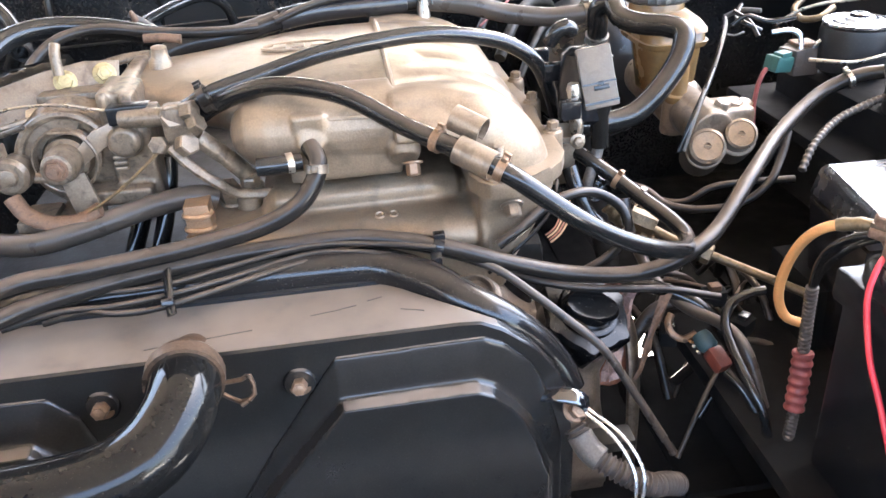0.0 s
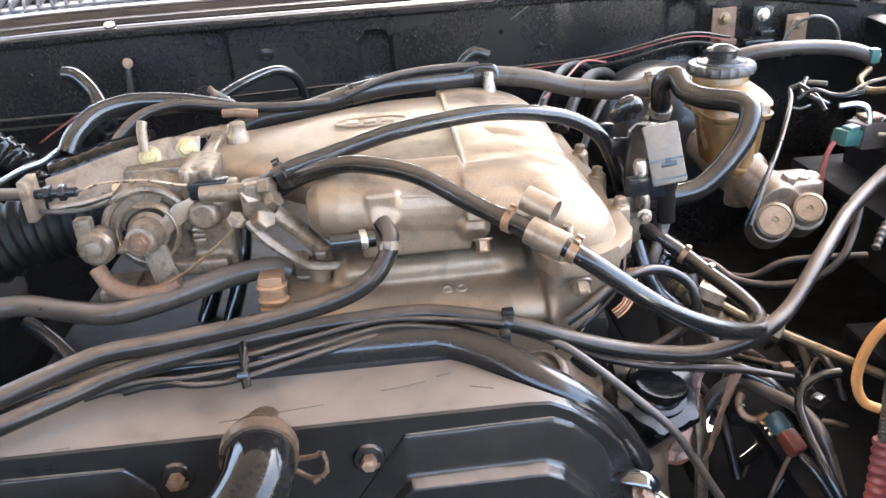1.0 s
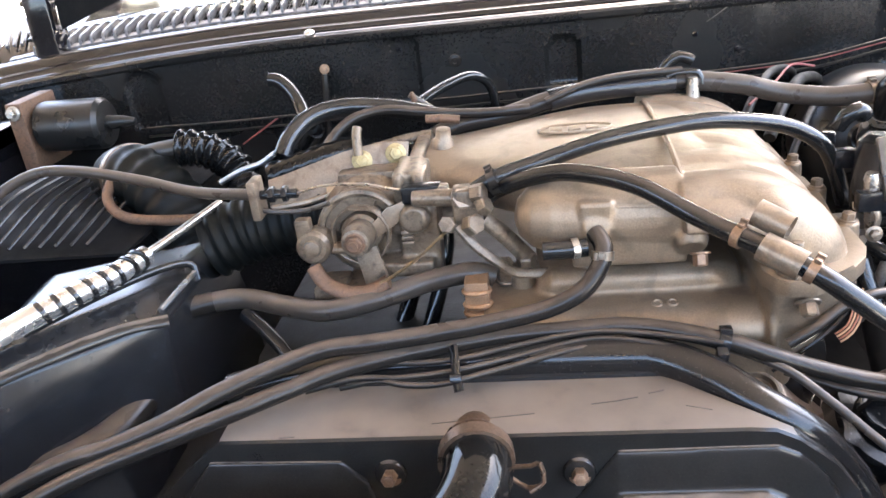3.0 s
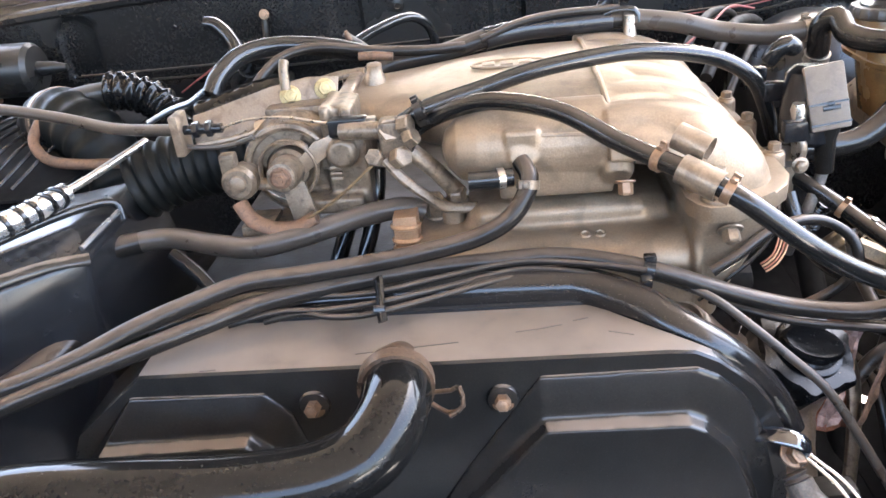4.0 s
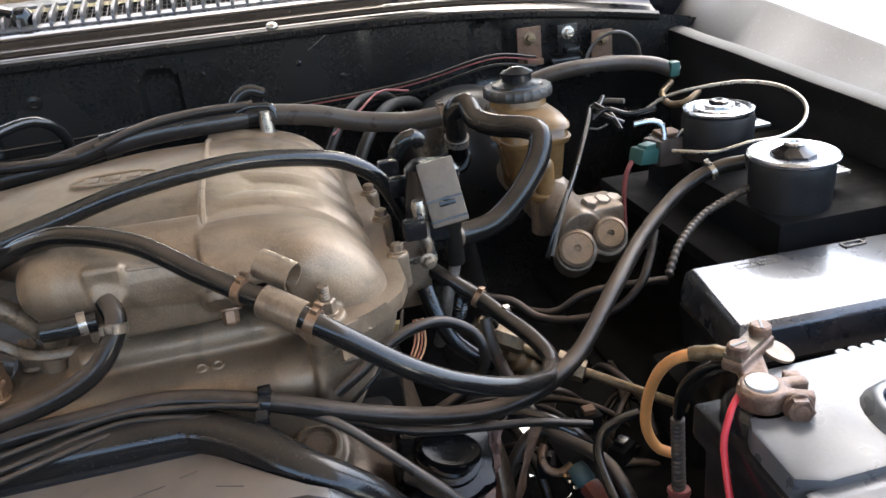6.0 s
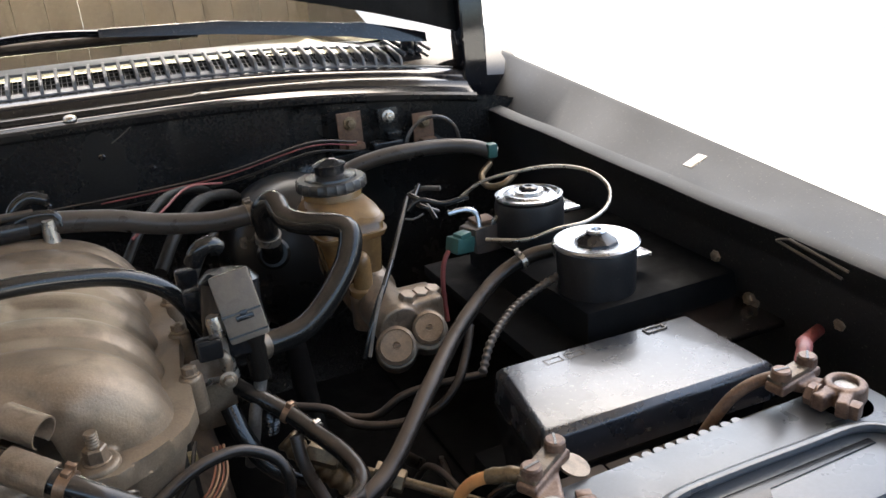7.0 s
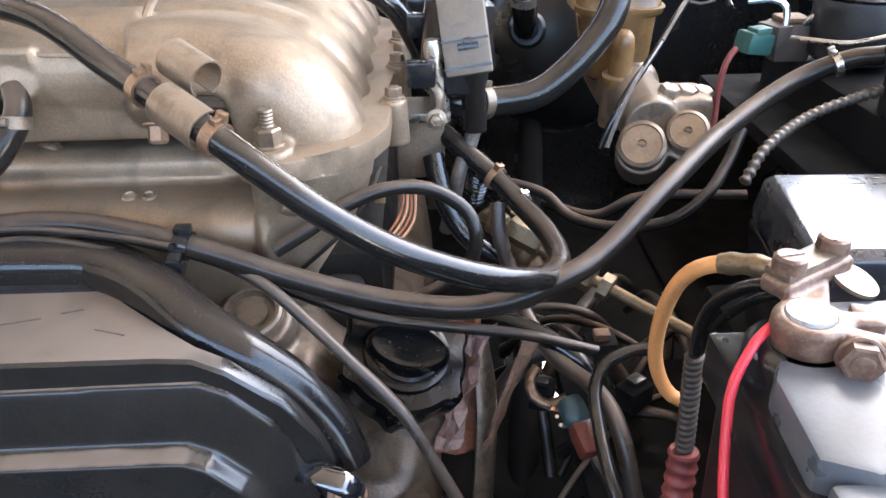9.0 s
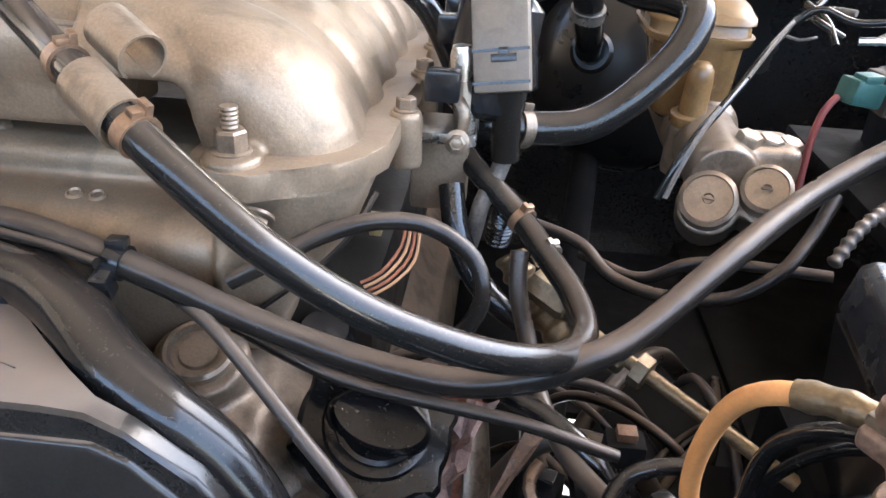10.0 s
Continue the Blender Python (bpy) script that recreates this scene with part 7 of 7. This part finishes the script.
part("ferrule", pipe([(0.461, 0.467, 1.011), (0.448, 0.478, 1.010), (0.4365, 0.488, 1.0055)], 0.0054, seg=14, rib=0.0005, pitch=0.012), BRASS, oc2)
hose("red_wire", RED_LINE, 0.0023, RED, "bright red wire hanging in front of the battery", "wire", seg=12)
rl = hose("red_cable", [(0.704, 0.47, 1.018), (0.73, 0.49, 1.02), (0.775, 0.53, 0.99), (0.83, 0.565, 0.968), (0.85, 0.575, 0.963)], 0.006, RED_DULL, "dull red cable from the terminal to the wing", "cable", seg=12)
hose("ground_strap", [(0.69, 0.470, 1.016), (0.668, 0.478, 1.012), (0.648, 0.484, 1.000), (0.632, 0.49, 0.975), (0.62, 0.50, 0.94)], 0.0048, RUST, "corroded brown cable beside the terminal", "cable", seg=12)
WRAP = [(0.4403, 0.499, 0.872), (0.4395, 0.496, 0.855), (0.438, 0.493, 0.838), (0.436, 0.489, 0.815)]
rt = hose("loom_sleeve", [(0.4385, 0.503, 0.938), (0.4395, 0.5025, 0.915), (0.440, 0.5005, 0.890), (0.440, 0.498, 0.865), (0.437, 0.490, 0.82), (0.43, 0.48, 0.75)], 0.0062, LOOM, "brown corrugated cable sleeve with red tape", "cable", seg=16, rib=0.0007, pitch=0.0042, flat=0.8)
part("wire", pipe([(0.470, 0.472, 1.000), (0.455, 0.485, 0.994), (0.443, 0.497, 0.978), (0.4385, 0.502, 0.958), (0.4385, 0.503, 0.932)], 0.0036, seg=10), RUBBER_SHINY, rt, "thin black wire into the sleeve")
part("wire", pipe([(0.474, 0.474, 0.996), (0.460, 0.487, 0.985), (0.449, 0.498, 0.966), (0.442, 0.5035, 0.945), (0.440, 0.503, 0.925)], 0.0026, seg=10), RUBBER_SHINY, rt, "thin black wire into the sleeve")
part("red_wrap", pipe(WRAP, 0.0086, seg=16, rib=0.0009, pitch=0.009), RED_DULL, rt, "dull red wrap")

# ---- lower right: pipes, wires and connectors ----
hose("wire_loop", [(0.1905, 0.6229, 0.9453), (0.2132, 0.6264, 0.9585), (0.2378, 0.6378, 0.9706), (0.2666, 0.6486, 0.9770), (0.2962, 0.6581, 0.9715), (0.3212, 0.6559, 0.9554), (0.3282, 0.6481, 0.9368), (0.3225, 0.6478, 0.9163), (0.307, 0.6506, 0.8985), (0.2772, 0.6467, 0.8857)], 0.0052, RUBBER, "thin black pipe bent in a loop", "pipe", seg=12)
hose("wire_loop", [(0.300, 0.76, 0.955), (0.306, 0.745, 0.93), (0.318, 0.735, 0.905), (0.335, 0.725, 0.888), (0.355, 0.72, 0.875)], 0.009, RUBBER_SHINY, "glossy black hose behind the loop", "hose", seg=14)
hose("brake_pipe", [(0.35, 0.7193, 0.93), (0.3515, 0.7075, 0.9052), (0.36, 0.6942, 0.8783), (0.3707, 0.6637, 0.8543), (0.3872, 0.623, 0.8461), (0.4072, 0.5832, 0.8491), (0.4184, 0.5529, 0.8379), (0.4281, 0.5228, 0.7884)], 0.0062, RUBBER_GREY, "dusty bent pipe going down", "pipe", seg=12)
bp = hose("brass_pipe", [(0.36, 0.73, 0.905), (0.385, 0.715, 0.890), (0.407, 0.70, 0.880), (0.437, 0.680, 0.870), (0.471, 0.655, 0.860), (0.52, 0.62, 0.845)], 0.0050, BRASS, "tarnished brass pipe with hexagon unions", "pipe", seg=12)
for p, r, h in (((0.414, 0.695, 0.878), 0.0125, 0.014), ((0.430, 0.684, 0.872), 0.0115, 0.010), ((0.362, 0.728, 0.903), 0.012, 0.03)):
    bm = bmesh.new()
    hexagon(bm, aim(p, (1, -0.66, -0.33)), r, h)
    part("union", bm, BRASS, bp)
hose("flex_pipe", [(0.335, 0.78, 0.905), (0.338, 0.775, 0.925), (0.342, 0.765, 0.94)], 0.009, RUBBER_SHINY, "short ribbed black hose stub", "hose", seg=12, rib=0.0012, pitch=0.004)
hose("foil_pipe", [(0.345, 0.75, 0.91), (0.36, 0.735, 0.89), (0.38, 0.715, 0.875), (0.395, 0.70, 0.865)], 0.011, BRASS, "crumpled foil wrapped pipe", "pipe", seg=12, rib=0.0015, pitch=0.012)
hose("back_cable", [(0.345, 0.82, 0.905), (0.365, 0.80, 0.911), (0.397, 0.78, 0.908), (0.418, 0.76, 0.895), (0.451, 0.74, 0.894), (0.489, 0.72, 0.908), (0.517, 0.72, 0.930), (0.539, 0.74, 0.950), (0.555, 0.76, 0.970)], 0.0048, RUBBER, "thin cable hanging behind the hoses", "cable", seg=10)
hose("back_cable", [(0.40, 0.80, 0.89), (0.44, 0.77, 0.89), (0.47, 0.76, 0.91), (0.50, 0.755, 0.915), (0.56, 0.74, 0.92)], 0.0045, RUBBER, "thin cable hanging behind the hoses", "cable", seg=10)
hose("side_wire", [(0.448, 0.585, 0.882), (0.43, 0.585, 0.880), (0.412, 0.582, 0.872), (0.403, 0.57, 0.86), (0.403, 0.55, 0.845), (0.405, 0.522, 0.83), (0.414, 0.496, 0.80), (0.42, 0.48, 0.74)], 0.0048, RUBBER_SHINY, "glossy black wire curving down", "wire", seg=10)
TEAL_DARK = material("dirty_teal_plastic", (0.03, 0.06, 0.065), 0.5, 0.0, 0.3, 90, 0.1, 500)
PLUG_RED = material("grimy_red_plastic", (0.13, 0.032, 0.022), 0.45, 0.0, 0.5, 70, 0.3, 500)
lp = thing("wire_plug", (0.40, 0.56, 0.80), "brown and teal plug with orange and white wires", "connector")
mm = aim((0.391, 0.594, 0.832), (0.25, -0.75, -0.4)) @ Matrix.Scale(0.82, 4)
part("boot", turned([(0.010, 0), (0.012, 0.006), (0.012, 0.02), (0.009, 0.024)], mm, 18), TEAL_DARK, lp)
part("shell", block((0.021, 0.020, 0.030), mm @ Matrix.Translation((0, 0, 0.038)), 0.006), PLUG_RED, lp)
part("tail", pipe([mm @ Vector((0, 0, 0.055)), mm @ Vector((0.004, 0.0, 0.08)), mm @ Vector((0.008, -0.01, 0.11))], 0.005, seg=10), RUBBER_SHINY, lp)
for k, mat in enumerate((ORANGE, FOIL, FOIL)):
    part("wire", pipe([mm @ Vector((-0.014, -0.006, 0.002 + 0.008 * k)), mm @ Vector((-0.004, -0.016, 0.002 + 0.008 * k)), mm @ Vector((0.010, -0.014, 0.002 + 0.008 * k))], 0.0015, seg=6), mat, lp)
cd = hose("conduit", [(0.235, 0.505, 0.815), (0.244, 0.490, 0.80), (0.263, 0.472, 0.79), (0.292, 0.463, 0.775), (0.311, 0.470, 0.765), (0.330, 0.480, 0.75)], 0.0095, LOOM, "corrugated brown conduit bent below the cover", "conduit", seg=16, rib=0.0018, pitch=0.005)
part("tape_end", pipe([(0.238, 0.500, 0.810), (0.244, 0.490, 0.80), (0.252, 0.481, 0.795)], 0.0120, seg=14), SKIN_TAPE, cd, "worn tape round the end")
for k in range(2):
    hose("wire", [(0.24 + 0.006 * k, 0.505, 0.835), (0.262 + 0.008 * k, 0.478, 0.822), (0.274 + 0.008 * k, 0.455, 0.80), (0.27 + 0.006 * k, 0.44, 0.77)], 0.0018, FOIL, "thin pale wire by the timing cover", "wire", group="pale wires", seg=6)
tc2 = thing("tension_bracket", (0.30, 0.52, 0.75), "rusty bracket below the oil cap", "bracket")
part("arm", span((0.262, 0.515, 0.765), (0.30, 0.54, 0.778), 0.004), NEAR_BLACK, tc2)
crumple = [[(0.325 - 0.0035 * j + 0.0030 * i + 0.007 * noise.noise(Vector((i * 1.1, j * 0.9, 1))), 0.640 - 0.004 * j + 0.012 * noise.noise(Vector((i * 1.3, j * 1.1, 5))), 0.868 - 0.010 * j + 0.006 * noise.noise(Vector((i * 0.9, j * 0.8, 9)))) for i in range(6)] for j in range(10)]
part("heat_shield", sheet(crumple, 0.0015), PINKISH, tc2, "crumpled pinkish shield", 10)
scrap = [[(0.362 - 0.0042 * j + (0.0022 + 0.0006 * max(0, 4 - j)) * i, 0.632 - 0.004 * j + 0.006 * noise.noise(Vector((i * 1.7, j * 1.3, 3))), 0.858 - 0.010 * j) for i in range(4)] for j in range(9)]
part("foil_scrap", sheet(scrap, 0.0008), RUST, tc2, "torn strip of rusty metal", 10)
part("arm", pipe([(0.33, 0.66, 0.84), (0.335, 0.63, 0.80), (0.33, 0.60, 0.72), (0.32, 0.58, 0.60)], 0.012, seg=12, flat=0.5), CAST_DARK, tc2)
RUST_RED = material("red_rusted_sheet", (0.30, 0.085, 0.04), 0.6, 0.1, 0.5, 70, 0.4, 500, second=(0.42, 0.17, 0.09), grime=0.5, grime_tint=(0.06, 0.025, 0.015))
rusty = [[(0.292 + 0.009 * i + 0.003 * noise.noise(Vector((i * 0.8, j * 0.6, 2))), 0.672 - 0.006 * j + 0.008 * noise.noise(Vector((i * 0.9, j * 0.7, 6))), 0.858 - 0.0125 * j) for i in range(6)] for j in range(9)]
part("rusty_sheet", sheet(rusty, 0.0015), RUST_RED, tc2, "red rusted sheet", 20)
hk = thing("hook_clip", (0.37, 0.60, 0.80), "grimy open metal hook low in the bay", "hook")
part("hook", pipe([(0.372, 0.622, 0.840), (0.366, 0.615, 0.834), (0.368, 0.606, 0.826), (0.379, 0.601, 0.822), (0.392, 0.603, 0.826)], 0.0042, seg=10, flat=0.7), BROWNED, hk)
for k, (x, y, z) in enumerate(((0.42, 0.63, 0.85), (0.44, 0.60, 0.83), (0.38, 0.64, 0.80))):
    cb = thing("small_connector", (x, y, z), "small black plug among the wires", "connector", "small connectors")
    part("shell", block((0.024, 0.018, 0.018), Matrix.Translation((x, y, z)) @ Matrix.Rotation(radians(35 * k), 4, "Z"), 0.003), DEAD_BLACK, cb)
    part("tab", block((0.012, 0.01, 0.006), Matrix.Translation((x, y, z + 0.012)) @ Matrix.Rotation(radians(35 * k), 4, "Z"), 0.001), RUST if k == 0 else PLASTIC_CLEAN, cb)
random.seed(11)
for k in range(16):
    x, y = random.uniform(0.37, 0.52), random.uniform(0.60, 0.80)
    a = random.uniform(0, 6.28)
    ln = random.uniform(0.06, 0.12)
    z = random.uniform(0.74, 0.84)
    hose("wire", [(x - ln * math.cos(a), y - ln * math.sin(a), z - 0.03), (x - 0.4 * ln * math.cos(a), y - 0.4 * ln * math.sin(a) + 0.01, z + 0.012), (x + 0.4 * ln * math.cos(a), y + 0.4 * ln * math.sin(a), z + 0.010), (x + ln * math.cos(a), y + ln * math.sin(a), z - 0.05)],
         random.choice((0.003, 0.004, 0.006, 0.008)), random.choice((RUBBER, RUBBER_SHINY, RUBBER_GREY)), "loose black wire low in the bay", "wire", group="low wires", seg=8)
part("steering_shaft", pipe([(0.36, 0.60, 0.60), (0.40, 0.85, 0.70), (0.43, 1.10, 0.82), (0.45, 1.29, 0.90)], 0.016, seg=14), DEAD_BLACK, eng)
ow = thing("orange_wires", (0.262, 0.69, 0.93), "bundle of orange wires under the manifold", "wires")
for k in range(4):
    part("wire", pipe([(0.252 + 0.002 * k, 0.68, 0.918 - 0.003 * k), (0.264 + 0.002 * k, 0.685, 0.924 - 0.003 * k), (0.274 + 0.003 * k, 0.70, 0.935 - 0.003 * k), (0.276 + 0.003 * k, 0.71, 0.95)], 0.0011, seg=6), BROWN_PLASTIC if k % 2 else RUST_RED, ow)
part("brass_tag", block((0.008, 0.008, 0.014), Matrix.Translation((0.258, 0.70, 0.95)), 0.001), GOLD, ow)
